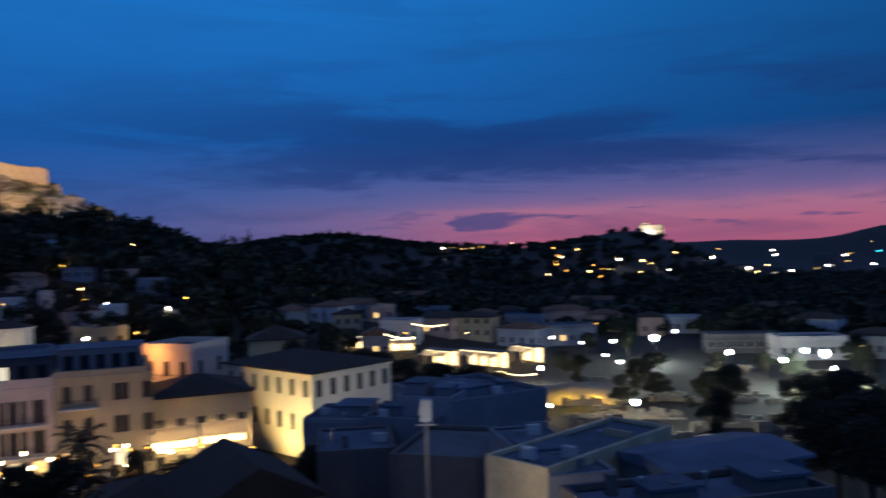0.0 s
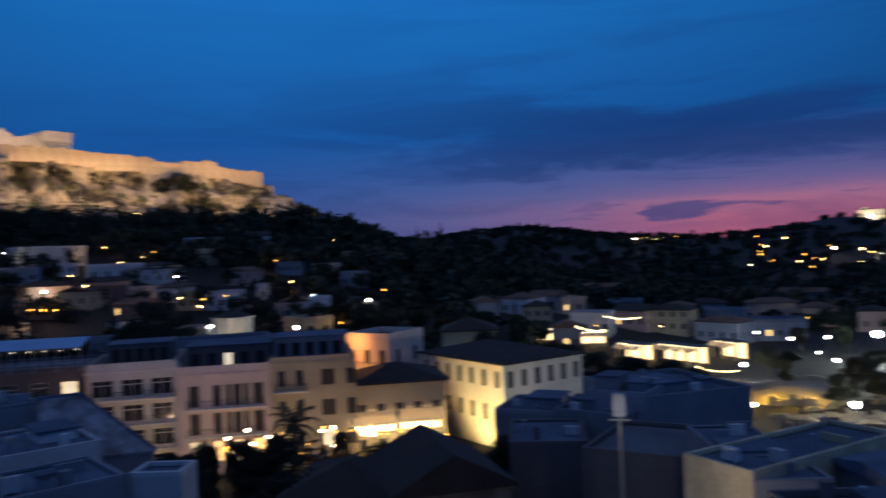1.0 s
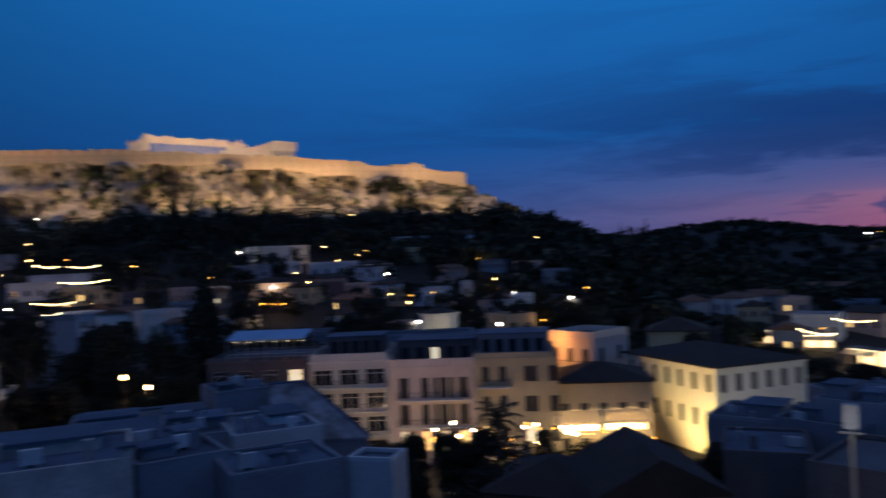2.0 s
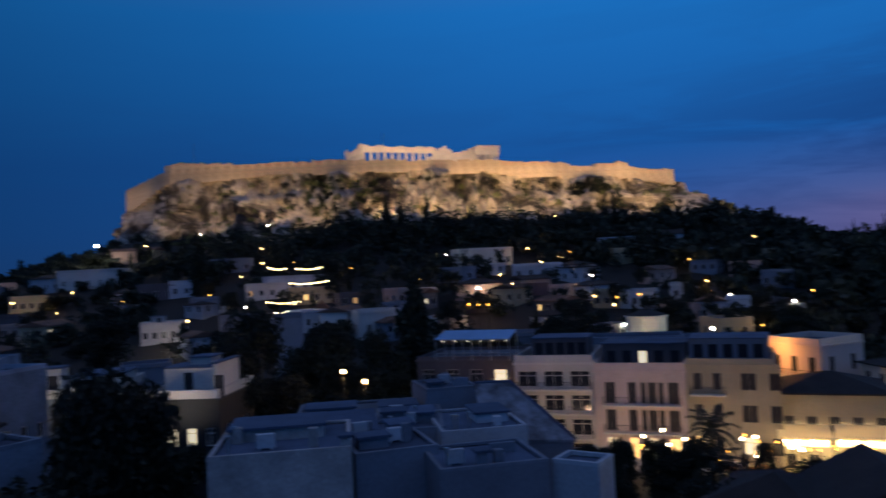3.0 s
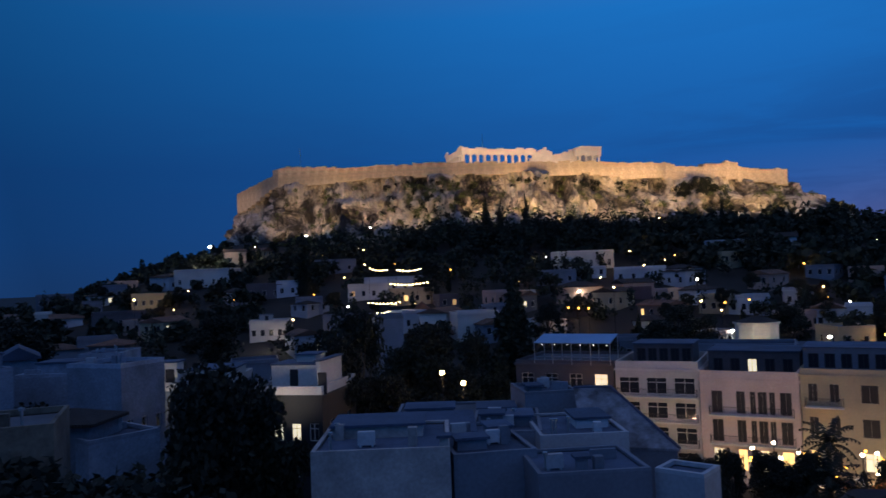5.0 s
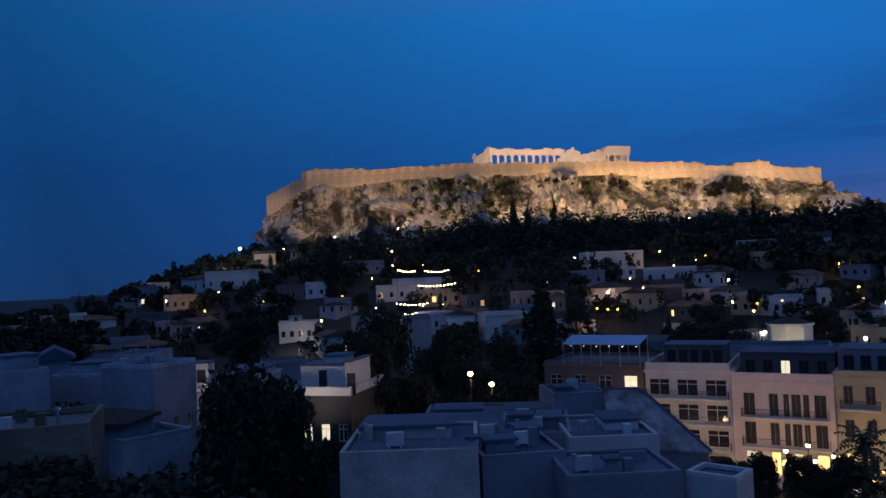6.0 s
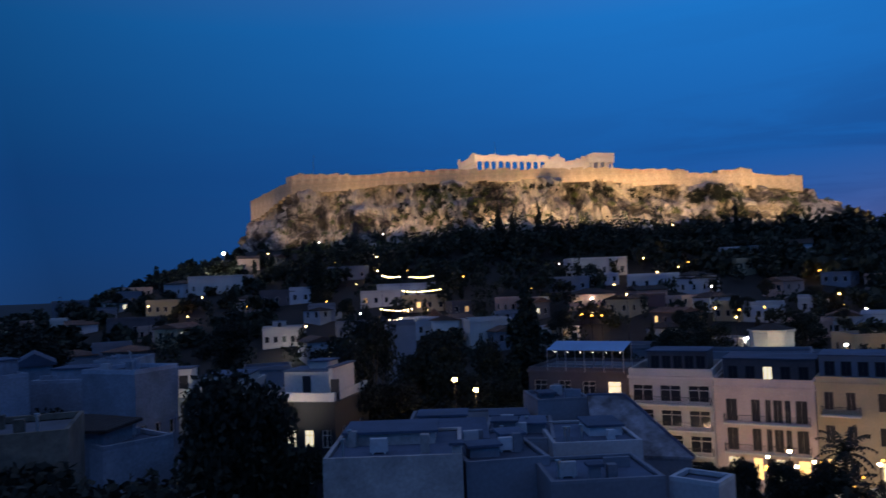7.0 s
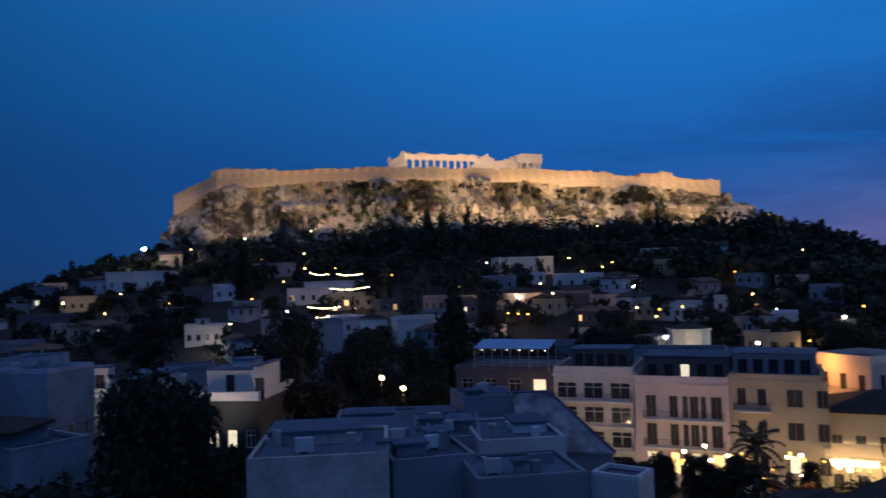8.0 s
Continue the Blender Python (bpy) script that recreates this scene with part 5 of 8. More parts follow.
house("villa", -67.7, 29.8, 0.0, 38.7, 7.0, 9.0, 15.6, "black house with a white walled roof terrace and lit windows", SOOT, hut_mat=WHITE, parapet_mat=WHITE, cols=4, rows=3, win=(0.9, 1.6), style="cross", storey=3.3, base=3.9, lit={(0, 2): LIT_PALE, (1, 2): LIT_PALE, (2, 2): LIT_PALE, (0, 1): LIT_DIM}, huts=[(0.6, 3.0, 4.8, 4, 2.4), (6.3, 0.5, 0.4, 5.5, 3.0), (2.6, 4.5, 2.0, 2.5, 3.2)], parapet=0.8)
house("house", -94.1, 60.8, 0.0, 55.9, 4.1, 8.0, 20.1, "narrow tall blue-grey house beside trees", GREY, cols=0, rows=0, cornice=False, parapet=0.5)
house("house", -143.7, 116.5, 10.4, 71.2, 10.9, 9.0, 6.3, "white villa with a cornice and arched windows", WHITE, cols=2, rows=3, win=(1.1, 2.0), style="cross", parapet=0.5)
house("house", -107.3, 128.0, 6.2, 37.7, 11.6, 9.0, 4.9, "blue-grey house with a flat roof", GREY, cols=4, rows=2, parapet=0.5)
house("house", -65.5, 95.8, 0.0, 30.4, 14.6, 8.0, 14.3, "grey house behind the street row", GREY, cols=5, rows=2, cornice=False, parapet=0.5)
house("house", -51.7, 99.3, 0.0, 25.4, 9.1, 7.0, 14.4, "grey house with a set-back attic", GREY, cols=4, rows=2, cornice=False, parapet=0.5)
house("house", -37.5, 145.2, 1.0, 12.5, 10.7, 10.0, 9.4, "low house with a dark tiled roof and lit wall", CREAM, "hip", DARK_TILE, cols=5, rows=1, parapet=0.5)
# ---- houses up the slope ----
house("house", -268.1, 90.5, 25.3, 46.6, 20.4, 10.0, 6.1, "white two-storey villa with a row of windows", WHITE, cols=5, rows=3, win=(1.0, 1.7), style="cross", parapet=0.5)
house("house", -247.3, 70.1, 19.2, 72.6, 11.7, 8.0, 4.6, "long low house with a lamplit wall", CREAM, cols=5, rows=2, parapet=0.5)
house("house", -184.0, 80.9, 11.2, 64.9, 10.8, 9.0, 4.8, "white house with lamplit upper wall", WHITE, cols=5, rows=2, huts=[(2.5, 3, 3.5, 3, 1.8)], parapet=0.5)
house("house", -176.7, 188.0, 26.2, 59.5, 19.1, 10.0, 6.2, "white two-storey mansion with tall windows", WHITE, cols=6, rows=3, win=(1.2, 2.2), style="cross", roof_mat=DARK_TAR, parapet=0.5)
house("house", -153.9, 188.1, 21.7, 37.5, 15.6, 9.0, 4.6, "pale house on the slope", PALE, cols=4, rows=2, parapet=0.5)
house("house", -150.9, 158.7, 16.9, 41.9, 12.9, 9.0, 4.6, "rose-coloured house with a lamplit wall", ROSE, "hip", DARK_TILE, cols=2, rows=2, rise=1.6, parapet=0.5)
house("house", -139.8, 150.0, 13.9, 41.4, 8.9, 7.0, 2.7, "low house with lit windows under a dark roof", DARK_WALL, "hip", DARK_TILE, cols=5, rows=1, rise=2.4, lit={(1, 0): LIT_PALE, (2, 0): LIT_PALE, (3, 0): LIT_PALE}, parapet=0.5)
house("house", -142.7, 171.4, 17.4, 37.9, 12.0, 9.0, 3.3, "dark red blank-walled house", ROSE_DARK, cols=0, rows=0, parapet=0.3)
house("house", -170.3, 170.5, 21.8, 43.4, 12.4, 8.0, 4.5, "blue-grey house among trees", GREY, cols=3, rows=2, parapet=0.5)
house("house", -154.8, 239.3, 29.8, 31.3, 14.6, 9.0, 4.8, "pale low house under the rock", PALE, cols=5, rows=2, parapet=0.5)
house("house", -145.3, 252.1, 30.1, 28.7, 15.4, 10.0, 4.9, "pale house with a columned front", PALE, "gable", DARK_TILE, cols=4, rows=2, lit={(1, 0): LIT, (3, 0): LIT}, rise=2.0, parapet=0.5)
house("house", -121.0, 238.0, 23.9, 26.1, 10.0, 8.0, 4.7, "house with lit windows among trees", GREY, cols=4, rows=2, lit={(0, 0): LIT, (2, 1): LIT_PALE}, parapet=0.5)
house("house", -101.1, 227.6, 19.0, 22.6, 9.1, 8.0, 4.8, "pale house with a flat roof", ROSE, cols=4, rows=2, parapet=0.5)
house("house", -89.1, 221.8, 16.3, 20.8, 8.5, 8.0, 4.7, "grey house below the trees", GREY, cols=3, rows=2, parapet=0.5)
house("house", -115.3, 174.3, 13.6, 33.0, 7.2, 8.0, 4.6, "house with a lamplit corner wall", CREAM, cols=3, rows=2, parapet=0.5)
house("house", -109.3, 178.2, 13.2, 30.0, 9.8, 8.0, 4.7, "pale house with an open loggia", PALE, cols=4, rows=2, parapet=0.5)
house("house", -88.0, 178.5, 10.1, 25.1, 6.8, 8.0, 4.9, "small gabled house beside a street lamp", PALE, "gable", TILE, cols=2, rows=2, rise=1.5, parapet=0.5)
house("house", -81.8, 181.4, 9.6, 23.3, 5.6, 8.0, 5.9, "pale house beside trees", PALE, cols=3, rows=3, parapet=0.5)
house("house", -155.5, 148.5, 16.2, 45.9, 4.7, 7.0, 4.5, "white house beside the cypress", WHITE, cols=1, rows=2, parapet=0.5)
house("house", -135.9, 134.2, 11.2, 45.0, 5.7, 7.0, 3.1, "small white house with a gabled roof", WHITE, "gable", TILE, cols=2, rows=1, rise=1.2, parapet=0.5)
house("house", -201.6, 120.8, 19.6, 57.3, 12.6, 8.0, 4.6, "white restaurant house on the slope", WHITE, cols=4, rows=2, lit={(0, 0): LIT_DIM}, parapet=0.5)
house("house", -186.5, 125.8, 17.9, 54.6, 13.1, 8.0, 4.6, "restaurant house with string-lit terraces", CREAM, cols=4, rows=2, lit={(1, 0): LIT, (2, 1): LIT_DIM}, parapet=0.5)
house("house", -204.0, 128.3, 21.2, 55.6, 18.4, 8.0, 4.9, "upper terrace house of the restaurants", PALE, cols=5, rows=2, parapet=0.5)
house("house", -167.7, 121.4, 14.2, 53.1, 3.5, 6.0, 3.0, "white chapel gable beside trees", WHITE, "gable", TILE, cols=1, rows=1, rise=2.2, parapet=0.5)
house("house", -152.1, 115.6, 11.1, 51.2, 5.9, 7.0, 2.7, "small house with an ochre wall", ROSE, "hip", TILE, cols=2, rows=1, rise=1.4, parapet=0.5)
house("house", -224.3, 108.1, 21.3, 63.1, 6.8, 8.0, 4.9, "pale house with a lamplit corner", PALE, cols=2, rows=2, parapet=0.5)
house("house", -243.3, 132.4, 28.5, 59.8, 14.7, 9.0, 4.7, "grey house on the upper slope", GREY, cols=3, rows=2, parapet=0.5)
house("house", -228.2, 99.7, 20.8, 65.1, 10.9, 9.0, 4.8, "tall dark house among trees", DARK_WALL, cols=3, rows=2, parapet=0.5)
house("house", -256.6, 57.7, 17.4, 76.4, 6.0, 8.0, 4.7, "grey house with a flat roof", GREY, cols=3, rows=2, parapet=0.5)
house("house", -282.4, 70.4, 22.3, 75.0, 8.5, 9.0, 4.8, "grey house below the trees", GREY, cols=4, rows=2, parapet=0.5)
house("house", -316.2, 55.5, 19.6, 78.7, 12.7, 9.0, 4.9, "grey house with lit windows", GREY, cols=4, rows=2, lit={(1, 1): LIT}, parapet=0.5)
house("house", -248.5, 47.3, 14.9, 78.7, 8.7, 8.0, 2.8, "pale gabled house on the slope", PALE, "gable", TILE, cols=3, rows=1, rise=1.5, parapet=0.5)
house("house", -266.2, 21.0, 11.6, 83.8, 13.8, 9.0, 4.7, "pale house with a lamplit front", CREAM, cols=5, rows=2, lit={(2, 1): LIT}, parapet=0.5)
house("house", -215.0, 29.7, 8.2, 80.8, 3.7, 7.0, 3.0, "small pale gabled house", PALE, "gable", DARK_TILE, cols=1, rows=1, rise=1.2, parapet=0.5)
house("house", -197.9, 35.1, 7.2, 78.7, 9.2, 8.0, 4.9, "blue-grey house with a low roof", GREY, "hip", TILE, cols=3, rows=2, rise=1.4, parapet=0.5)
house("house", -181.1, 26.5, 4.0, 80.1, 9.3, 8.0, 4.8, "grey house with a pale parapet", PALE, cols=3, rows=2, parapet=0.5)
house("house", -196.4, 43.0, 8.0, 76.3, 8.9, 8.0, 6.2, "grey house with a pale parapet", GREY, cols=3, rows=3, parapet=0.5)
house("house", -228.7, 54.0, 14.3, 74.8, 15.2, 10.0, 4.8, "dark house on the slope", DARK_WALL, cols=3, rows=2, parapet=0.5)
house("house", -148.9, 61.1, 3.9, 66.1, 9.6, 9.0, 6.0, "grey house with a low pale roof", GREY, cols=4, rows=3, parapet=0.5)
house("house", -198.6, 101.5, 16.2, 61.4, 7.7, 8.0, 4.9, "blue house with a lit wall", GREY, cols=2, rows=2, parapet=0.5)
# ---- the town to the south-west ----
house("house", -41.9, 200.7, 6.6, 20.6, 6.0, 9.7, 5.6, "grey low house with a tiled roof in the old town", GREY, "hip", TILE, rise=1.6, cols=2, rows=2, parapet=0.5)
house("house", -38.5, 217.6, 7.4, -23.7, 9.7, 8.7, 4.7, "pale low house with a tiled roof in the old town", PALE, "hip", TILE, rise=1.6, cols=3, rows=2, parapet=0.5)
house("house", -30.8, 210.8, 6.0, 11.9, 7.8, 7.4, 4.0, "cream low house with a tiled roof in the old town", CREAM, "hip", DARK_TILE, rise=1.6, cols=3, rows=2, parapet=0.5)
house("house", -31.6, 228.8, 7.5, -17.2, 9.1, 7.3, 4.4, "grey low house with a tiled roof in the old town", GREY, "gable", TILE, rise=1.6, cols=3, rows=2, parapet=0.5)
house("house", -22.1, 225.9, 6.3, 28.7, 8.3, 8.4, 4.6, "rose-coloured low house with a flat roof in the old town", ROSE, cols=2, rows=2, lit={(0, 0): LIT}, parapet=0.5)
house("house", -19.1, 268.3, 7.5, 2.5, 13.9, 8.0, 4.2, "grey low house with a tiled roof in the old town", GREY, "gable", TILE, rise=1.6, cols=4, rows=2, lit={(1, 0): LIT}, parapet=0.5)
house("house", -20.0, 181.9, 1.6, 4.3, 6.7, 7.1, 5.4, "grey low house with a tiled roof in the old town", GREY, "gable", TILE, rise=1.6, cols=3, rows=2, lit={(1, 0): LIT}, parapet=0.5)
house("house", -17.3, 202.3, 3.0, -7.3, 10.3, 8.1, 5.5, "white low house with a flat roof in the old town", WHITE, cols=4, rows=2, parapet=0.5)
house("house", -6.8, 216.9, 3.0, -30.6, 10.2, 9.1, 5.1, "rose-coloured low house with a tiled roof in the old town", ROSE, "gable", DARK_TILE, rise=1.6, cols=3, rows=2, lit={(0, 0): LIT}, parapet=0.5)
house("house", -7.4, 380.9, 3.0, -11.8, 20.1, 7.4, 4.1, "grey low house with a tiled roof in the old town", GREY, "gable", DARK_TILE, rise=1.6, cols=4, rows=2, parapet=0.5)
house("house", -9.1, 236.8, 4.9, -6.5, 9.7, 9.6, 4.2, "grey low house with a flat roof in the old town", GREY, cols=3, rows=2, parapet=0.5)
house("house", 2.7, 265.0, 4.6, 15.9, 12.4, 9.6, 4.8, "grey low house with a flat roof in the old town", GREY, cols=3, rows=2, parapet=0.5)
house("house", 2.0, 215.0, 1.8, -21.5, 11.7, 7.7, 6.3, "cream low house with a tiled roof in the old town", CREAM, "hip", DARK_TILE, rise=1.6, cols=4, rows=2, parapet=0.5)
house("house", 6.5, 232.9, 2.8, -8.5, 9.5, 8.1, 4.6, "pale low house with a tiled roof in the old town", PALE, "hip", TILE, rise=1.6, cols=3, rows=2, parapet=0.5)
house("house", 15.2, 246.5, 2.5, -5.8, 10.9, 8.2, 4.6, "grey low house with a tiled roof in the old town", GREY, "hip", DARK_TILE, rise=1.6, cols=3, rows=2, parapet=0.5)
house("house", 14.2, 208.5, 0.2, -34.6, 12.1, 7.5, 5.2, "pale low house with a tiled roof in the old town", PALE, "hip", TILE, rise=1.6, cols=4, rows=2, parapet=0.5)
house("house", 18.0, 236.3, 1.7, -12.8, 12.2, 8.9, 4.2, "grey low house with a flat roof in the old town", GREY, cols=4, rows=2, parapet=0.5)
house("house", 31.9, 249.0, 1.1, -10.7, 14.6, 8.5, 5.6, "rose-coloured low house with a tiled roof in the old town", ROSE, "hip", TILE, rise=1.6, cols=5, rows=2, parapet=0.5)
house("house", 25.9, 209.4, 0.0, -0.7, 15.5, 8.5, 5.2, "grey low house with a flat roof in the old town", GREY, cols=6, rows=2, lit={(2, 0): LIT}, parapet=0.5)
house("house", 46.0, 240.7, 0.2, -2.4, 9.7, 7.3, 5.4, "rose-coloured low house with a tiled roof in the old town", ROSE, "hip", TILE, rise=1.6, cols=3, rows=2, lit={(2, 0): LIT}, parapet=0.5)
house("house", 59.9, 258.1, 0.3, 10.6, 8.1, 8.0, 5.3, "rose-coloured low house with a tiled roof in the old town", ROSE, "hip", DARK_TILE, rise=1.6, cols=2, rows=2, parapet=0.5)
house("house", 57.8, 227.8, 0.0, -13.5, 7.3, 8.1, 5.5, "rose-coloured low house with a tiled roof in the old town", ROSE, "hip", DARK_TILE, rise=1.6, cols=2, rows=2, parapet=0.5)
house("house", 66.5, 231.6, 0.0, -10.3, 10.7, 8.0, 4.8, "pale low house with a flat roof in the old town", PALE, cols=4, rows=2, parapet=0.5)
house("house", 89.4, 266.4, 0.0, -15.0, 16.6, 9.7, 4.3, "grey low house with a tiled roof in the old town", GREY, "hip", DARK_TILE, rise=1.6, cols=5, rows=2, lit={(1, 0): LIT}, parapet=0.5)
house("house", 63.8, 186.4, 0.0, -8.8, 18.2, 7.4, 4.2, "dark low house with a flat roof in the old town", DARK_WALL, cols=8, rows=2, parapet=0.5)
house("house", 107.1, 266.3, 0.0, -45.0, 13.4, 9.8, 4.9, "white low house with a tiled roof in the old town", WHITE, "gable", TILE, rise=1.6, cols=4, rows=2, parapet=0.5)
house("house", 48.8, 295.0, 1.2, -27.6, 15.6, 7.5, 5.7, "dark low house with a tiled roof in the old town", DARK_WALL, "gable", TILE, rise=1.6, cols=4, rows=2, parapet=0.5)
house("house", 30.1, 283.4, 2.1, -5.1, 14.6, 7.4, 5.3, "white low house with a tiled roof in the old town", WHITE, "gable", DARK_TILE, rise=1.6, cols=4, rows=2, parapet=0.5)
house("house", 75.0, 171.3, 0.0, -5.1, 14.7, 8.3, 4.9, "white low house with a flat roof in the old town", WHITE, cols=7, rows=2, parapet=0.5)
house("house", 91.9, 174.3, 0.0, -40.3, 11.1, 8.6, 5.1, "white low house with a tiled roof in the old town", WHITE, "hip", DARK_TILE, rise=1.6, cols=6, rows=2, lit={(1, 0): LIT}, parapet=0.5)
house("house", 96.3, 212.2, 0.0, -47.7, 11.9, 7.5, 5.7, "pale low house with a tiled roof in the old town", PALE, "hip", DARK_TILE, rise=1.6, cols=5, rows=2, parapet=0.5)
house("house", 87.0, 634.1, 28.2, -8.7, 18.5, 14.0, 2.5, "dark house with lit windows on the far hill", DARK_WALL, cols=4, rows=2, win=(1.6, 1.8), lit={(0, 0): LIT, (2, 1): LIT_PALE}, parapet=0.5)
house("house", 125.4, 749.6, 35.7, -10.3, 21.8, 14.0, 2.5, "dark house with lit windows on the far hill", DARK_WALL, cols=4, rows=2, win=(1.6, 1.8), lit={(0, 0): LIT, (2, 1): LIT_PALE}, parapet=0.5)
house("house", 118.9, 628.8, 28.8, -11.4, 18.3, 14.0, 2.5, "dark house with lit windows on the far hill", DARK_WALL, cols=4, rows=2, win=(1.6, 1.8), lit={(0, 0): LIT, (2, 0): LIT_PALE}, parapet=0.5)
house("monument", 207.0, 806.0, 40.0, -15.4, 26.0, 12.0, 10.0, "floodlit pale building on the hilltop", IVORY, cols=5, rows=2, win=(1.8, 2.4), parapet=0.8, huts=[(3, 2, 8, 6, 3.0)], category="building")
flood(209.0, 780.0, 42.0, (217.0, 803.0, 46.0), 30000, (1.0, 0.78, 0.46), 120, 0.5)
house("house", 206.0, 669.0, 19.6, -17.8, 14.1, 14.0, 2.5, "dark house with lit windows on the far hill", DARK_WALL, cols=4, rows=2, win=(1.6, 1.8), lit={(0, 0): LIT, (2, 0): LIT_PALE}, parapet=0.5)
house("house", 217.4, 644.3, 10.7, -19.1, 13.4, 14.0, 2.5, "dark house with lit windows on the far hill", DARK_WALL, cols=4, rows=2, win=(1.6, 1.8), lit={(0, 0): LIT, (2, 0): LIT_PALE}, parapet=0.5)
house("house", 128.1, 586.2, 22.7, -13.3, 12.6, 14.0, 2.5, "dark house with lit windows on the far hill", DARK_WALL, cols=4, rows=2, win=(1.6, 1.8), lit={(0, 0): LIT, (2, 1): LIT_PALE}, parapet=0.5)
house("house", 221.1, 579.2, 2.1, -21.4, 15.9, 14.0, 8.7, "dark house with lit windows on the far hill", DARK_WALL, cols=4, rows=2, win=(1.6, 1.8), lit={(0, 0): LIT, (2, 1): LIT_PALE}, parapet=0.5)
house("house", 228.2, 554.9, 0.3, -23.2, 18.8, 14.0, 8.9, "dark house with lit windows on the far hill", DARK_WALL, cols=4, rows=2, win=(1.6, 1.8), lit={(0, 0): LIT, (2, 1): LIT_PALE}, parapet=0.5)
house("house", 3.1, 690.0, 30.3, -1.8, 35.8, 14.0, 2.5, "dark house with lit windows on the far hill", DARK_WALL, cols=4, rows=2, win=(1.6, 1.8), lit={(0, 0): LIT, (2, 1): LIT_PALE}, parapet=0.5)
house("house", 393.3, 809.5, -2.2, -26.8, 26.7, 14.0, 15.5, "dark house with lit windows on the far hill", DARK_WALL, cols=4, rows=2, win=(1.6, 1.8), lit={(0, 0): LIT, (2, 1): LIT_PALE}, parapet=0.5)
# ---- more small houses up the slope ----
house("house", -117.2, 149.6, 10.3, 15.3, 5.7, 8.5, 3.1, "white house with a tiled roof on the hillside", WHITE, "hip", DARK_TILE, rise=1.4, cols=2, rows=2, lit={(1, 0): LIT_PALE}, parapet=0.5)
house("house", -93.4, 147.5, 7.7, 91.7, 10.2, 6.3, 3.6, "grey house with a flat roof on the hillside", GREY, cols=3, rows=2, parapet=0.5)
house("house", -273.1, 63.9, 20.2, 84.1, 7.8, 8.4, 3.5, "white house with a tiled roof on the hillside", WHITE, "hip", DARK_TILE, rise=1.4, cols=3, rows=2, lit={(2, 0): LIT_PALE}, parapet=0.5)
house("house", -173.3, 199.5, 28.0, 102.4, 10.7, 8.7, 3.8, "white house with a tiled roof on the hillside", WHITE, "gable", DARK_TILE, rise=1.4, cols=2, rows=2, lit={(2, 1): LIT_PALE}, parapet=0.5)
house("house", -146.7, 200.5, 21.4, -26.6, 12.3, 8.1, 4.1, "white house with a tiled roof on the hillside", WHITE, "hip", DARK_TILE, rise=1.4, cols=2, rows=2, lit={(1, 1): LIT_DIM}, parapet=0.5)
house("house", -149.5, 227.4, 26.0, -22.1, 12.5, 7.3, 4.1, "cream house with a flat roof on the hillside", CREAM, cols=2, rows=2, parapet=0.5)
house("house", -82.4, 168.1, 7.3, -36.9, 9.5, 7.9, 4.6, "cream house with a flat roof on the hillside", CREAM, cols=2, rows=2, parapet=0.5)
house("house", -194.1, 102.9, 16.4, 108.0, 9.0, 6.6, 3.2, "pale house with a tiled roof on the hillside", PALE, "hip", DARK_TILE, rise=1.4, cols=2, rows=2, parapet=0.5)
house("house", -225.4, 93.8, 19.5, 86.6, 5.1, 8.8, 4.0, "pale house with a tiled roof on the hillside", PALE, "hip", DARK_TILE, rise=1.4, cols=2, rows=2, lit={(2, 1): LIT_PALE}, parapet=0.5)
house("house", -113.6, 227.7, 20.9, 4.9, 8.2, 7.1, 3.8, "grey house with a flat roof on the hillside", GREY, cols=3, rows=2, parapet=0.5)
house("house", -238.3, 27.8, 10.4, 104.7, 5.9, 6.9, 3.6, "white house with a flat roof on the hillside", WHITE, cols=2, rows=2, lit={(0, 1): LIT_DIM}, parapet=0.5)
house("house", -162.2, 82.4, 8.4, 79.8, 6.8, 8.0, 4.9, "pale house with a tiled roof on the hillside", PALE, "gable", TILE, rise=1.4, cols=3, rows=2, lit={(2, 0): LIT_PALE}, parapet=0.5)
house("house", -165.4, 184.7, 23.4, 55.1, 8.9, 6.2, 3.6, "pale house with a flat roof on the hillside", PALE, cols=3, rows=2, parapet=0.5)
house("house", -171.0, 132.4, 16.5, 65.6, 5.8, 8.7, 3.9, "dark house with a flat roof on the hillside", DARK_WALL, cols=2, rows=2, lit={(1, 0): LIT_DIM}, parapet=0.5)
house("house", -219.6, 59.8, 13.0, 37.0, 8.6, 8.9, 3.9, "rose-coloured house with a flat roof on the hillside", ROSE, cols=3, rows=2, parapet=0.5)
house("house", -293.3, 77.5, 24.7, 96.8, 8.5, 6.7, 3.8, "rose-coloured house with a flat roof on the hillside", ROSE, cols=3, rows=2, parapet=0.5)
house("house", -149.1, 117.3, 11.9, 116.8, 11.5, 7.5, 4.9, "white house with a tiled roof on the hillside", WHITE, "gable", TILE, rise=1.4, cols=2, rows=2, lit={(2, 0): LIT_PALE}, parapet=0.5)
house("house", -257.3, 44.7, 14.8, 75.7, 4.4, 7.0, 4.6, "white house with a flat roof on the hillside", WHITE, cols=2, rows=2, parapet=0.5)
house("house", -180.1, 99.9, 12.1, -3.6, 11.0, 8.9, 4.5, "grey house with a flat roof on the hillside", GREY, cols=2, rows=2, parapet=0.5)
house("house", -278.8, 85.5, 24.6, 16.7, 11.2, 7.1, 4.8, "pale house with a tiled roof on the hillside", PALE, "hip", DARK_TILE, rise=1.4, cols=2, rows=2, lit={(0, 0): LIT}, parapet=0.5)
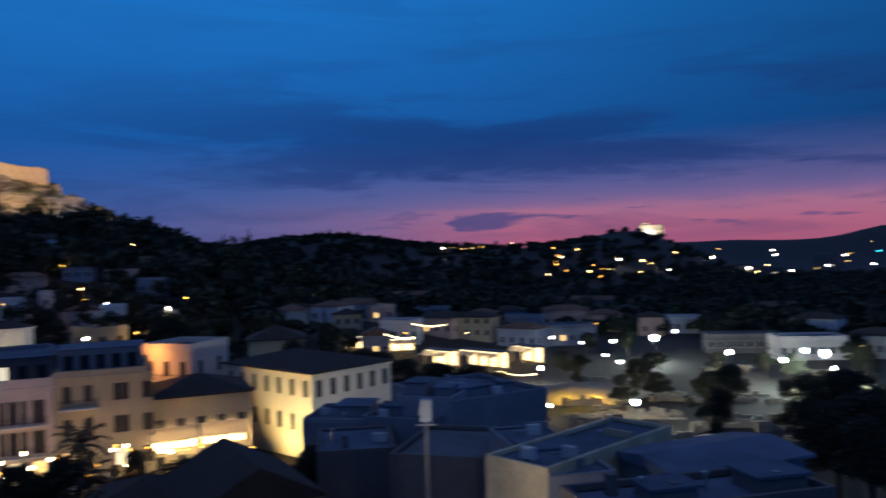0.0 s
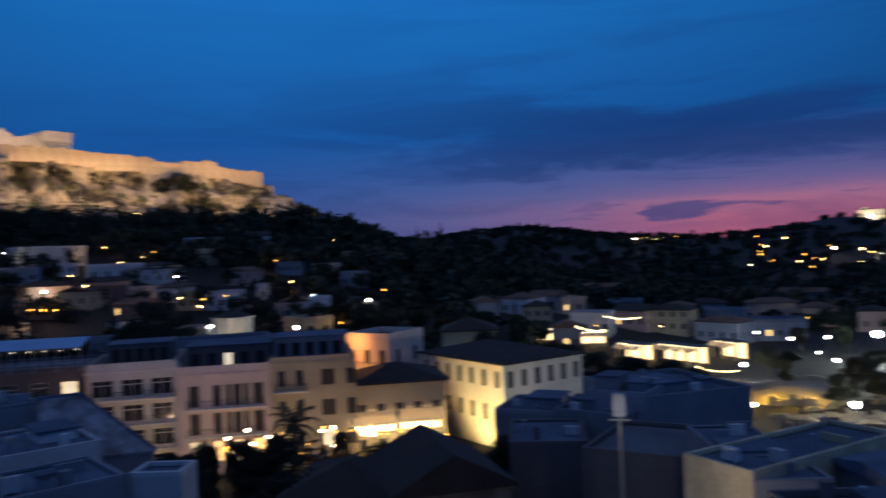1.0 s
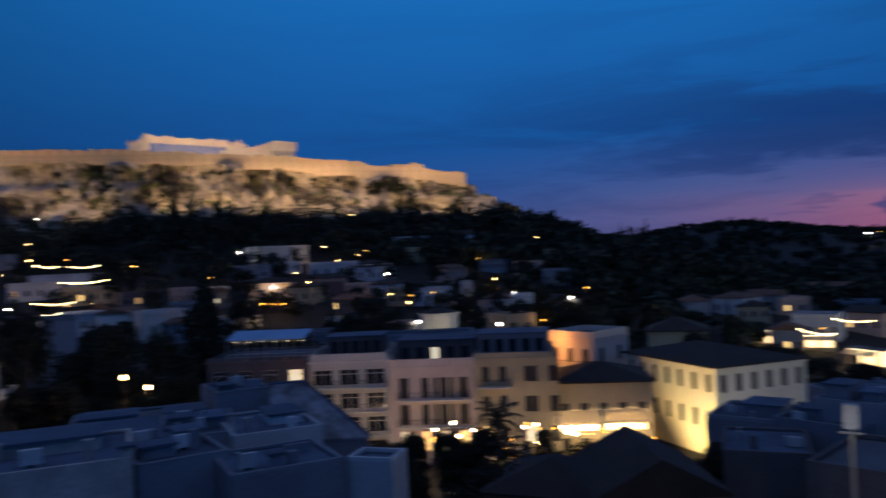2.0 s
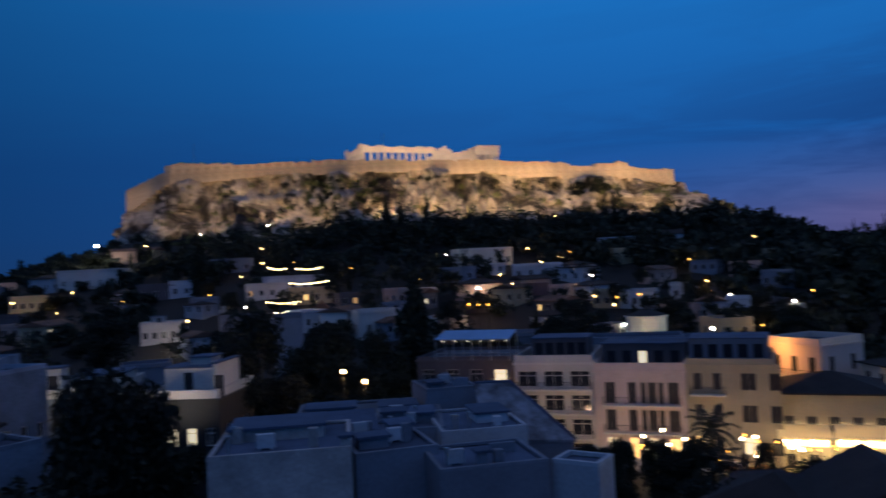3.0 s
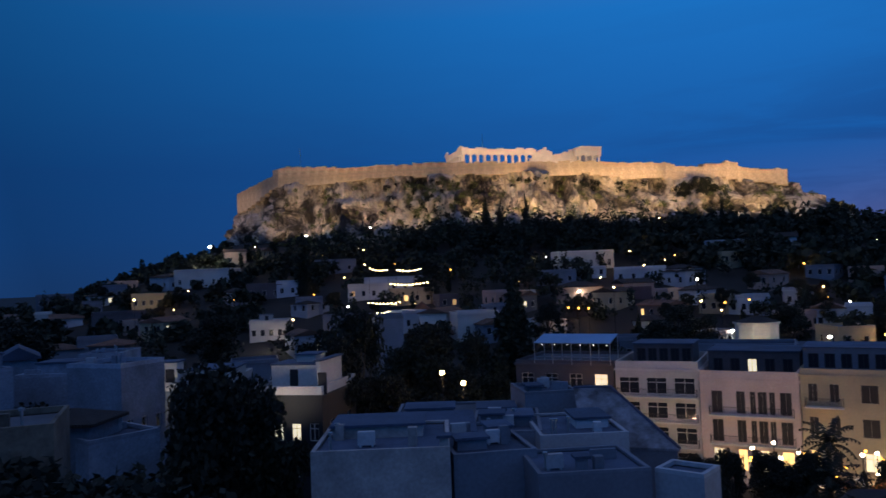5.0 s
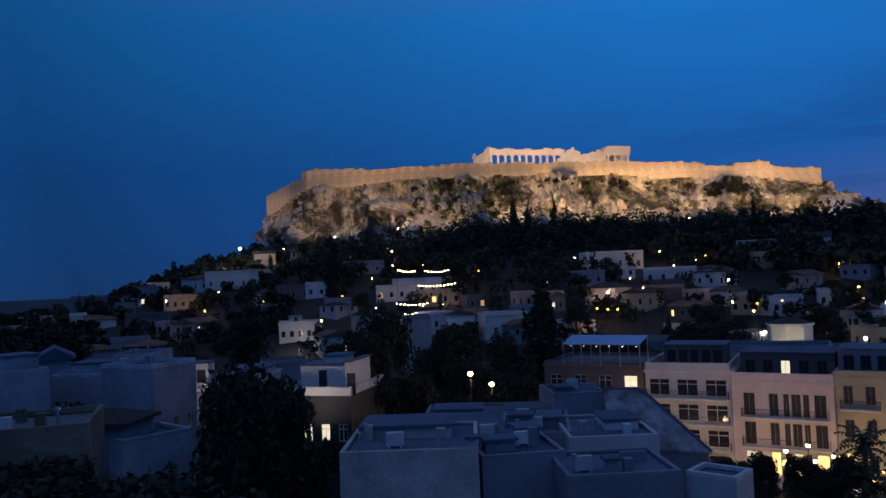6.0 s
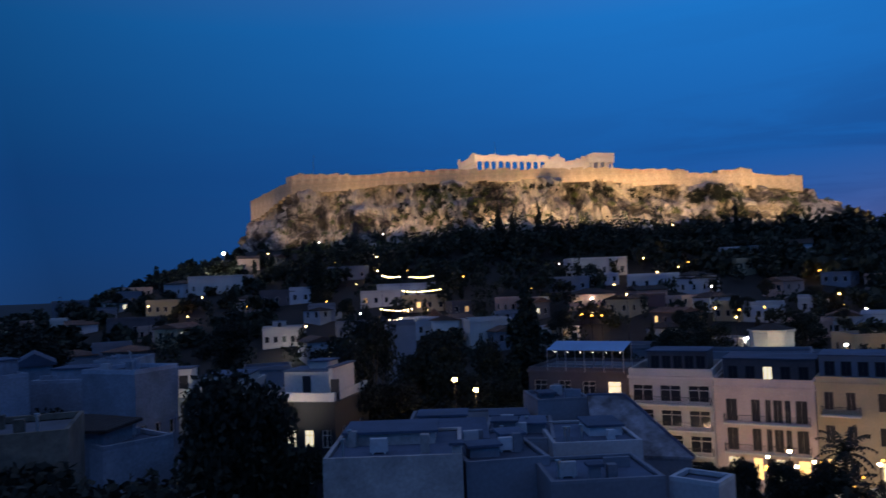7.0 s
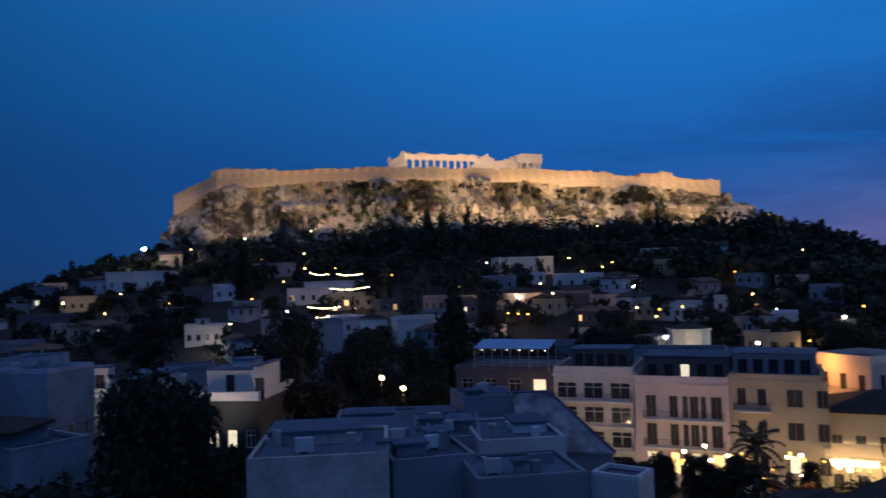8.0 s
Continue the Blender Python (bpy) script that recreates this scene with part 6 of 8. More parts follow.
house("house", -126.8, 177.3, 16.5, 77.2, 9.0, 6.1, 3.3, "rose-coloured house with a flat roof on the hillside", ROSE, cols=3, rows=2, parapet=0.5)
house("house", -137.7, 129.4, 10.0, -6.3, 10.0, 8.4, 4.2, "white house with a flat roof on the hillside", WHITE, cols=3, rows=2, lit={(0, 0): LIT}, parapet=0.5)
house("house", -289.6, 117.9, 33.7, 71.6, 8.2, 6.6, 5.1, "rose-coloured house with a tiled roof on the hillside", ROSE, "gable", TILE, rise=1.4, cols=2, rows=2, parapet=0.5)
house("house", -149.1, 135.4, 14.5, 113.8, 12.1, 6.2, 3.1, "grey house with a flat roof on the hillside", GREY, cols=2, rows=2, lit={(1, 1): LIT_DIM}, parapet=0.5)
house("house", -140.9, 162.7, 15.5, 4.5, 7.7, 8.5, 4.4, "cream house with a tiled roof on the hillside", CREAM, "gable", DARK_TILE, rise=1.4, cols=2, rows=2, lit={(2, 1): LIT_DIM}, parapet=0.5)
house("house", -150.7, 144.8, 15.4, 89.0, 5.8, 7.1, 4.5, "dark house with a tiled roof on the hillside", DARK_WALL, "gable", TILE, rise=1.4, cols=2, rows=2, lit={(0, 0): LIT_PALE}, parapet=0.5)
house("house", -221.9, 23.9, 7.7, 28.6, 10.2, 8.4, 4.7, "cream house with a tiled roof on the hillside", CREAM, "gable", DARK_TILE, rise=1.4, cols=3, rows=2, parapet=0.5)
house("house", -113.3, 206.0, 19.2, 94.0, 12.9, 6.4, 3.7, "rose-coloured house with a tiled roof on the hillside", ROSE, "gable", TILE, rise=1.4, cols=2, rows=2, lit={(2, 0): LIT}, parapet=0.5)
house("house", -218.7, 35.1, 10.4, 138.1, 12.9, 7.1, 3.0, "cream house with a tiled roof on the hillside", CREAM, "hip", TILE, rise=1.4, cols=3, rows=2, lit={(1, 1): LIT_DIM}, parapet=0.5)
house("house", -160.1, 144.0, 16.6, 77.7, 6.6, 7.9, 4.4, "rose-coloured house with a flat roof on the hillside", ROSE, cols=2, rows=2, parapet=0.5)
house("house", -186.4, 50.9, 8.1, 135.0, 8.6, 8.8, 4.7, "dark house with a tiled roof on the hillside", DARK_WALL, "hip", TILE, rise=1.4, cols=2, rows=2, parapet=0.5)
house("house", -120.4, 181.0, 16.5, 88.7, 13.5, 8.7, 3.0, "pale house with a tiled roof on the hillside", PALE, "hip", DARK_TILE, rise=1.4, cols=3, rows=2, parapet=0.5)
house("house", -132.7, 194.6, 20.1, 84.9, 8.9, 8.4, 4.6, "pale house with a tiled roof on the hillside", PALE, "hip", DARK_TILE, rise=1.4, cols=2, rows=2, lit={(2, 0): LIT_DIM}, parapet=0.5)
house("house", -89.8, 172.4, 10.1, 67.3, 8.0, 6.5, 4.2, "rose-coloured house with a flat roof on the hillside", ROSE, cols=3, rows=2, lit={(1, 1): LIT_DIM}, parapet=0.5)
house("house", -155.5, 104.1, 11.2, 122.8, 12.7, 7.6, 3.8, "pale house with a flat roof on the hillside", PALE, cols=2, rows=2, parapet=0.5)
house("house", -203.5, 65.7, 12.9, 129.0, 12.2, 7.0, 3.8, "cream house with a tiled roof on the hillside", CREAM, "gable", TILE, rise=1.4, cols=3, rows=2, lit={(0, 0): LIT_PALE}, parapet=0.5)
house("house", -139.0, 173.9, 17.8, 67.4, 9.6, 6.7, 4.1, "rose-coloured house with a tiled roof on the hillside", ROSE, "gable", DARK_TILE, rise=1.4, cols=3, rows=2, parapet=0.5)
house("house", -108.4, 257.5, 24.5, -19.4, 7.2, 8.5, 3.0, "cream house with a flat roof on the hillside", CREAM, cols=2, rows=2, lit={(1, 1): LIT_DIM}, parapet=0.5)
house("house", -102.3, 193.3, 14.4, 32.1, 7.0, 7.1, 4.6, "pale house with a flat roof on the hillside", PALE, cols=3, rows=2, lit={(0, 1): LIT_DIM}, parapet=0.5)
house("house", -147.8, 122.5, 10.4, -17.3, 10.8, 6.2, 3.6, "grey house with a tiled roof on the hillside", GREY, "gable", TILE, rise=1.4, cols=2, rows=2, parapet=0.5)
house("house", -293.9, 129.6, 36.0, 28.4, 7.2, 6.3, 3.2, "cream house with a tiled roof on the hillside", CREAM, "gable", TILE, rise=1.4, cols=2, rows=2, parapet=0.5)
house("house", -313.4, 37.5, 14.7, 45.9, 8.8, 8.0, 3.2, "rose-coloured house with a flat roof on the hillside", ROSE, cols=2, rows=2, lit={(0, 1): LIT}, parapet=0.5)
house("house", -125.6, 162.4, 12.7, -15.4, 10.9, 6.9, 3.8, "dark house with a tiled roof on the hillside", DARK_WALL, "gable", TILE, rise=1.4, cols=3, rows=2, lit={(0, 0): LIT}, parapet=0.5)
house("house", -79.4, 192.3, 9.9, -46.1, 10.8, 7.9, 4.2, "grey house with a tiled roof on the hillside", GREY, "gable", DARK_TILE, rise=1.4, cols=2, rows=2, parapet=0.5)
house("house", -168.7, 112.2, 12.3, -2.7, 8.5, 7.5, 4.7, "pale house with a flat roof on the hillside", PALE, cols=2, rows=2, lit={(1, 0): LIT}, parapet=0.5)
house("house", -174.3, 102.6, 12.0, 12.2, 9.0, 8.5, 3.2, "pale house with a flat roof on the hillside", PALE, cols=3, rows=2, lit={(2, 1): LIT_PALE}, parapet=0.5)
# ---- gardens: small trees and shrubs between the houses of the slope ----
rng = random.Random(31)
garden = []
while len(garden) < 300:
    az, d = rng.uniform(-86, -14), rng.uniform(105, 330)
    x, y = d * math.sin(radians(az)), d * math.cos(radians(az))
    a, s = (x - ROCK.x) * ALONG.x + (y - ROCK.y) * ALONG.y, (x - ROCK.x) * OUT.x + (y - ROCK.y) * OUT.y
    if s < 40 or any((x - hx) ** 2 + (y - hy) ** 2 < (hr + 1.0) ** 2 for hx, hy, hr in HOUSES):
        continue
    tall = rng.random() < 0.13
    h = rng.uniform(6, 10) if tall else rng.uniform(3.0, 6.8)
    garden.append((x, y, h, h * 0.15 if tall else h * rng.uniform(0.42, 0.62)))
woodland("garden_trees", "dark garden trees between the houses of the slope", garden, 150, 0.55, LEAF)
# ---- trees ----
plant(OAKS[0], -46.6, 18.0, 22.6, 0.66, 196)
plant(OAKS[1], -46.2, 16.3, 18.2, 0.45, 294)
plant(OAKS[2], -47.7, 20.6, 20.6, 0.62, 330)
plant(OAKS[1], -71.6, 43.9, 24.6, 0.62, 170)
plant(OAKS[2], -69.2, 40.2, 20.8, 0.6, 140)
plant(OAKS[0], -68.7, 44.7, 16.9, 0.75, 284)
plant(OAKS[2], -80.3, 59.7, 20.7, 0.8, 115)
plant(OAKS[0], -80.0, 56.6, 18.4, 0.8, 85)
plant(OAKS[1], -82.5, 69.7, 19.2, 0.6, 20)
plant(OAKS[0], -75.3, 59.6, 15.5, 0.9, 340)
plant(OAKS[2], -77.9, 68.9, 13.2, 0.9, 235)
plant(OAKS[1], -35.0, 8.6, 19.0, 1.2, 60)
plant(OAKS[0], -32.8, 9.0, 18.6, 1.0, 110)
plant(OAKS[1], -42.5, 67.8, 8.3, 0.8, 100)
plant(OAKS[2], -43.3, 66.1, 7.5, 0.8, 144)
plant(OAKS[0], -39.7, 71.8, 7.2, 0.7, 254)
plant(OAKS[2], -37.5, 70.7, 7.2, 0.7, 210)
plant(OAKS[1], -31.2, 75.8, 8.0, 0.7, 185)
plant(OAKS[0], -46.5, 67.6, 7.4, 0.7, 326)
plant(OAKS[2], -153.7, 59.9, 16.2, 1.2, 270)
plant(OAKS[0], -125.6, 129.0, 10.2, 1.0, 150)
plant(OAKS[1], -94.0, 135.6, 13.7, 1.2, 20)
plant(OAKS[2], -89.0, 120.7, 13.6, 1.0, 340)
plant(OAKS[0], -79.1, 150.5, 12.9, 1.3, 200)
plant(OAKS[1], -72.5, 131.3, 13.7, 1.0, 170)
plant(OAKS[2], -114.6, 199.4, 6.8, 1.2, 140)
plant(OAKS[0], -92.6, 188.5, 8.4, 1.2, 240)
plant(OAKS[1], -71.0, 176.2, 10.5, 1.2, 0)
plant(OAKS[2], -58.1, 159.8, 12.2, 1.1, 60)
plant(OAKS[0], -91.0, 106.4, 13.8, 1.1, 240)
plant(OAKS[1], -92.2, 98.6, 14.0, 0.8, 180)
plant(SPIRES[0], -81.9, 76.4, 30.2, 0.95, 80)
plant(SPIRES[0], -82.8, 78.4, 27.4, 0.8, 164)
plant(SPIRES[0], -213.6, 196.1, 21.8, 0.8, 282)
plant(SPIRES[0], -214.2, 210.1, 22.5, 0.75, 110)
plant(SPIRES[0], -165.1, 268.2, 17.4, 0.7, 16)
plant(SPIRES[1], -146.9, 295.5, 11.1, 0.7, 45)
plant(SPIRES[0], -221.3, 116.3, 20.8, 1.3, 144)
plant(SPIRES[0], -233.8, 206.6, 22.8, 0.8, 40)
plant(SPIRES[1], -155.4, 279.7, 12.7, 0.7, 335)
plant(SPIRES[1], -209.1, 228.8, 14.8, 0.8, 5)
plant(SPIRES[1], -25.6, 163.0, 14.6, 0.9, 35)
plant(SPIRES[0], -138.0, 542.7, 22.3, 0.9, 80)
plant(SPIRES[1], -165.9, 576.6, 17.2, 0.9, 215)
plant(SPIRES[0], -49.8, 638.1, 8.0, 0.9, 246)
plant(SPIRES[0], -217.9, 472.1, 26.8, 0.9, 160)
plant(SPIRES[1], -210.6, 475.5, 31.1, 0.9, 5)
plant(SPIRES[0], -194.7, 460.5, 29.9, 0.9, 284)
plant(SPIRES[1], -180.5, 444.8, 26.8, 0.9, 55)
plant(OAKS[0], 44.2, 84.1, 13.0, 1.2, 60)
plant(OAKS[1], 45.0, 94.9, 10.4, 1.2, 350)
plant(OAKS[2], 41.7, 112.5, 9.0, 1.1, 210)
plant(OAKS[0], 38.1, 111.7, 8.4, 1.0, 170)
plant(OAKS[1], 38.8, 70.0, 13.0, 1.2, 100)
plant(OAKS[0], 38.6, 75.7, 10.9, 1.1, 40)
plant(OAKS[2], 33.4, 94.2, 9.0, 0.8, 190)
plant(OAKS[2], 4.4, 117.9, 9.3, 1.4, 120)
plant(OAKS[0], -0.9, 122.0, 9.3, 1.4, 60)
plant(OAKS[1], -6.4, 124.8, 9.6, 1.4, 0)
plant(OAKS[2], -11.4, 129.5, 10.2, 1.2, 310)
plant(OAKS[0], 7.5, 111.8, 9.1, 1.1, 160)
plant(OAKS[1], -15.3, 139.2, 9.8, 1.2, 280)
plant(OAKS[0], -24.4, 122.6, 14.0, 0.8, 160)
plant(PALMS[0], -34.8, 72.1, 11.1, 1.0, 85)
plant(PALMS[0], -32.6, 71.9, 9.3, 0.8, 125)
plant(PALMS[0], -36.5, 71.2, 9.2, 0.8, 230)
plant(OAKS[0], -32.1, 7.7, 19.7, 1.1, 240)
plant(OAKS[0], -30.8, 8.6, 19.1, 1.1, 300)
plant(OAKS[0], -37.7, 4.8, 20.0, 1.1, 60)
plant(OAKS[1], -36.5, 6.2, 19.7, 1.1, 130)
plant(OAKS[2], -158.4, 22.4, 21.5, 1.1, 80)
plant(OAKS[2], -148.1, 23.6, 20.8, 1.1, 110)
plant(OAKS[2], -119.3, 12.7, 21.1, 1.1, 20)
plant(OAKS[0], -73.8, 13.5, 17.6, 1.1, 150)
plant(OAKS[1], -97.7, 224.7, 6.4, 0.9694989632939846, 31)
plant(OAKS[2], -177.5, 171.8, 4.8, 0.9778294295492052, 357)
plant(OAKS[0], -221.7, 99.4, 4.3, 0.8343096345105006, 158)
plant(OAKS[1], -116.9, 170.8, 6.1, 1.0936836315133982, 302)
plant(OAKS[2], -219.3, 141.5, 7.0, 1.035649393108802, 201)
plant(SPIRES[0], -112.0, 144.7, 7.7, 0.9451170073912434, 175)
plant(OAKS[1], -109.6, 180.3, 6.4, 1.0642128437001273, 295)
plant(OAKS[2], -231.3, 133.4, 6.1, 1.0871656015011197, 147)
plant(OAKS[0], -136.0, 150.7, 6.6, 0.8728116863936357, 250)
plant(OAKS[1], -233.2, 92.7, 7.1, 0.8782431411215601, 225)
plant(OAKS[2], -320.4, 104.6, 4.6, 0.910225784600061, 117)
plant(SPIRES[0], -122.8, 130.2, 5.1, 0.9478615728024397, 303)
plant(OAKS[1], -210.4, 113.3, 6.9, 1.0195973879644133, 91)
plant(OAKS[2], -239.0, 119.1, 7.2, 1.0828573816868097, 156)
plant(OAKS[0], -103.6, 202.0, 6.1, 1.1674972705403388, 305)
plant(OAKS[2], -185.9, 71.1, 4.4, 0.9664893281262572, 294)
plant(SPIRES[0], -219.1, 51.3, 6.7, 1.1894942588275739, 269)
plant(OAKS[0], -109.5, 175.7, 7.8, 0.9507996633368645, 33)
plant(OAKS[1], -266.8, 111.0, 6.0, 0.878657963141648, 358)
plant(SPIRES[0], -255.0, 113.1, 6.3, 0.8678719779569195, 225)
plant(OAKS[1], -128.5, 127.5, 4.9, 0.9687006418851932, 59)
plant(OAKS[2], -83.8, 195.8, 5.4, 1.156931547565636, 158)
plant(OAKS[1], -119.8, 166.3, 6.7, 1.1319278475571188, 97)
plant(OAKS[2], -143.5, 178.4, 5.2, 0.9638465651835653, 193)
plant(SPIRES[0], -99.3, 167.8, 6.3, 1.1306163736726564, 261)
plant(OAKS[1], -223.9, 71.4, 5.4, 1.023742084886855, 140)
plant(OAKS[2], -98.7, 195.5, 7.7, 0.8314301590260258, 336)
plant(OAKS[0], -139.5, 144.7, 5.3, 1.0243392853665918, 40)
plant(OAKS[1], -158.5, 133.2, 6.8, 0.8015767942016413, 170)
plant(OAKS[2], -160.3, 107.5, 4.6, 1.1469563078932632, 171)
plant(SPIRES[0], -201.5, 85.9, 4.8, 0.9797295980031434, 231)
plant(OAKS[1], -202.1, 152.1, 6.5, 0.9920699733416385, 270)
plant(OAKS[2], -113.9, 158.3, 6.4, 1.010450677670342, 170)
plant(OAKS[0], -167.4, 91.9, 4.5, 1.1506464453405412, 269)
plant(OAKS[1], -84.9, 180.0, 7.1, 1.069346670677761, 159)
plant(OAKS[2], -146.5, 168.2, 5.5, 0.9397520685337296, 5)
plant(SPIRES[0], -160.0, 88.8, 5.3, 0.9550200880849122, 161)
plant(OAKS[1], -146.9, 109.1, 5.8, 1.0215009328228004, 97)
plant(OAKS[2], -230.4, 113.8, 4.6, 0.8869034704363336, 346)
plant(OAKS[0], -170.7, 85.7, 6.2, 0.8441556591405344, 112)
plant(OAKS[1], -190.3, 157.5, 6.0, 0.9768536180484017, 68)
plant(OAKS[2], -95.0, 199.5, 7.2, 0.8990410320831095, 220)
plant(SPIRES[0], -66.4, 193.9, 4.4, 1.122870302437663, 196)
plant(OAKS[1], -215.5, 112.2, 4.9, 1.134973754823429, 70)
plant(OAKS[2], -215.5, 64.6, 5.7, 1.07177698123802, 176)
plant(OAKS[0], -232.6, 127.0, 7.3, 1.0619006920010179, 356)
plant(OAKS[1], -172.6, 66.5, 7.6, 0.8730409174734659, 74)
plant(OAKS[2], -256.3, 59.1, 4.9, 1.0927560189203334, 22)
plant(SPIRES[0], -143.6, 119.8, 6.2, 1.108282825492275, 64)
plant(OAKS[1], -89.7, 170.9, 6.1, 0.9307436467091048, 264)
plant(OAKS[2], -280.5, 97.6, 7.4, 0.8824358253686435, 180)
plant(OAKS[0], -179.3, 135.9, 6.5, 1.013338555654796, 141)
plant(OAKS[1], -90.8, 190.5, 5.6, 1.0604872233254372, 264)
plant(SPIRES[0], -153.8, 87.6, 7.9, 1.1929494340366744, 359)
plant(OAKS[1], -239.4, 81.8, 7.1, 1.1324101296726823, 257)
plant(OAKS[2], -272.6, 68.2, 7.0, 1.1033116062008823, 121)
plant(OAKS[0], -166.6, 162.9, 5.8, 0.8234180123826103, 285)
plant(OAKS[1], -191.4, 110.5, 7.1, 1.0357338545651535, 221)
plant(OAKS[2], -192.4, 141.8, 5.4, 1.0683002152927, 157)
plant(SPIRES[0], -185.6, 147.4, 7.2, 1.0302460983343125, 152)
plant(OAKS[1], -68.3, 191.2, 6.5, 0.9710592443162182, 45)
plant(OAKS[0], -64.1, 186.3, 5.7, 0.8250722600710464, 120)
plant(SPIRES[0], 97.1, 218.4, 5.1, 0.9285567668716518, 214)
plant(OAKS[1], -37.5, 187.3, 6.9, 1.2702878902543129, 44)
plant(OAKS[2], 37.7, 205.6, 4.2, 0.9337997541706752, 159)
plant(OAKS[0], 48.5, 319.3, 5.9, 1.054767990549526, 310)
plant(OAKS[1], 41.1, 153.6, 5.5, 0.9986607180980379, 81)
plant(SPIRES[1], -2.9, 231.0, 5.5, 1.1729769682049724, 52)
plant(OAKS[1], 93.5, 230.8, 6.8, 0.9111133687950677, 38)
plant(OAKS[2], 76.0, 188.2, 4.2, 1.2446099898989442, 23)
plant(OAKS[2], 162.4, 373.2, 4.2, 1.297687319792072, 58)
plant(OAKS[0], 44.8, 129.5, 5.3, 1.0360342597388719, 88)
plant(OAKS[1], 27.8, 121.9, 6.4, 0.9987240892667495, 331)
plant(SPIRES[0], 132.1, 307.8, 4.6, 0.9306062167005184, 135)
plant(OAKS[1], 92.6, 305.3, 6.8, 0.9000204019251443, 320)
plant(OAKS[2], 61.4, 146.7, 5.7, 1.2989891262568491, 67)
plant(OAKS[0], 88.8, 314.7, 6.4, 1.0769391806644601, 349)
plant(OAKS[1], 44.4, 185.8, 6.6, 1.1071803547754007, 47)
plant(OAKS[2], 162.3, 355.7, 4.9, 1.2352871638465728, 23)
plant(SPIRES[1], 90.4, 163.7, 5.5, 1.3047752401654273, 226)
plant(OAKS[1], 36.3, 191.6, 5.7, 1.366047577158377, 111)
plant(OAKS[0], 34.3, 136.8, 6.7, 1.357605539832, 342)
plant(OAKS[1], -24.1, 191.5, 4.7, 1.0025681409153435, 180)
plant(OAKS[2], 23.7, 139.0, 4.0, 1.023865034981367, 332)
plant(OAKS[1], 43.9, 311.9, 5.6, 1.023613116649235, 122)
plant(SPIRES[0], 84.9, 150.7, 4.2, 1.180856141346432, 115)
plant(OAKS[1], 45.6, 162.7, 4.1, 1.363853742517509, 12)
plant(OAKS[1], -30.0, 194.7, 5.3, 1.296283697725895, 215)
plant(OAKS[2], 189.4, 358.0, 6.5, 1.2890321788511379, 58)
plant(SPIRES[1], 110.5, 337.3, 6.2, 1.2858364286059176, 92)
plant(OAKS[1], 34.8, 128.4, 5.6, 1.3625111136574246, 306)
plant(OAKS[2], -24.0, 213.7, 5.5, 1.1613383514555402, 106)
plant(OAKS[0], 85.2, 159.7, 5.7, 1.372788436382756, 36)
plant(OAKS[2], 58.0, 229.8, 5.0, 0.9768368609854007, 342)
plant(OAKS[0], -43.8, 200.3, 4.9, 0.9406104098237605, 196)
plant(OAKS[1], 36.7, 228.1, 6.7, 1.2902590699985355, 80)
plant(OAKS[0], -8.4, 278.9, 5.8, 1.2464490408476319, 220)
plant(OAKS[2], 78.5, 142.8, 6.9, 0.9740718450090432, 127)
plant(OAKS[0], 55.2, 155.5, 5.0, 1.1716590099830966, 145)
plant(OAKS[2], 16.9, 232.4, 6.1, 0.9583110454120142, 353)
plant(SPIRES[1], -42.1, 237.3, 4.3, 1.1175940099510009, 65)
plant(OAKS[1], 110.0, 236.7, 4.3, 1.23498701961107, 153)
plant(OAKS[0], 73.2, 197.9, 6.0, 1.2097808890249988, 115)
plant(OAKS[1], 64.7, 143.0, 6.0, 1.0411096155305477, 317)
plant(OAKS[2], 26.3, 150.7, 5.9, 1.3215382376239848, 124)
plant(OAKS[0], 77.2, 179.1, 5.8, 0.9218999912074314, 309)
plant(OAKS[1], 23.5, 153.2, 6.5, 1.119651832354378, 119)
plant(SPIRES[0], 95.9, 321.0, 4.0, 1.3390267386980965, 105)
plant(OAKS[1], 77.0, 328.1, 7.0, 1.1936207461663568, 125)
plant(OAKS[0], 58.3, 305.5, 5.8, 1.1172939271525204, 115)
plant(OAKS[1], 140.1, 345.7, 4.6, 1.0935164592177824, 9)
plant(OAKS[2], -41.7, 184.3, 6.7, 1.3328594664907838, 183)
plant(OAKS[1], -10.9, 230.7, 5.9, 1.0470440235518528, 115)
plant(OAKS[2], -18.7, 284.4, 4.4, 0.9962339758800606, 242)
plant(SPIRES[1], 183.8, 365.4, 5.6, 1.006102839377518, 198)
plant(OAKS[1], 138.4, 395.5, 6.7, 1.268845830015208, 102)
plant(OAKS[2], -40.3, 194.9, 4.6, 1.1420889209066205, 75)
plant(OAKS[0], 97.7, 353.7, 6.5, 1.0350195372872995, 41)
plant(OAKS[1], 133.6, 341.8, 4.2, 0.9968406763241299, 12)
plant(OAKS[2], -35.3, 220.2, 4.3, 0.9432485032626096, 231)
plant(OAKS[0], 83.8, 184.9, 5.3, 1.1541377571117546, 321)
plant(OAKS[1], 162.9, 386.0, 5.2, 1.2330975404792626, 109)
plant(OAKS[2], -40.2, 180.6, 5.5, 1.324750867565481, 41)
plant(SPIRES[0], -44.1, 194.1, 4.5, 1.1900813544638258, 147)
plant(OAKS[2], 92.3, 171.8, 5.9, 1.3175636526354442, 201)
plant(OAKS[0], 66.4, 148.9, 4.2, 1.297213810259078, 357)
plant(OAKS[0], 115.2, 286.7, 4.6, 1.3526236542849865, 213)
plant(OAKS[1], -29.0, 188.8, 4.7, 1.1120694208673512, 234)
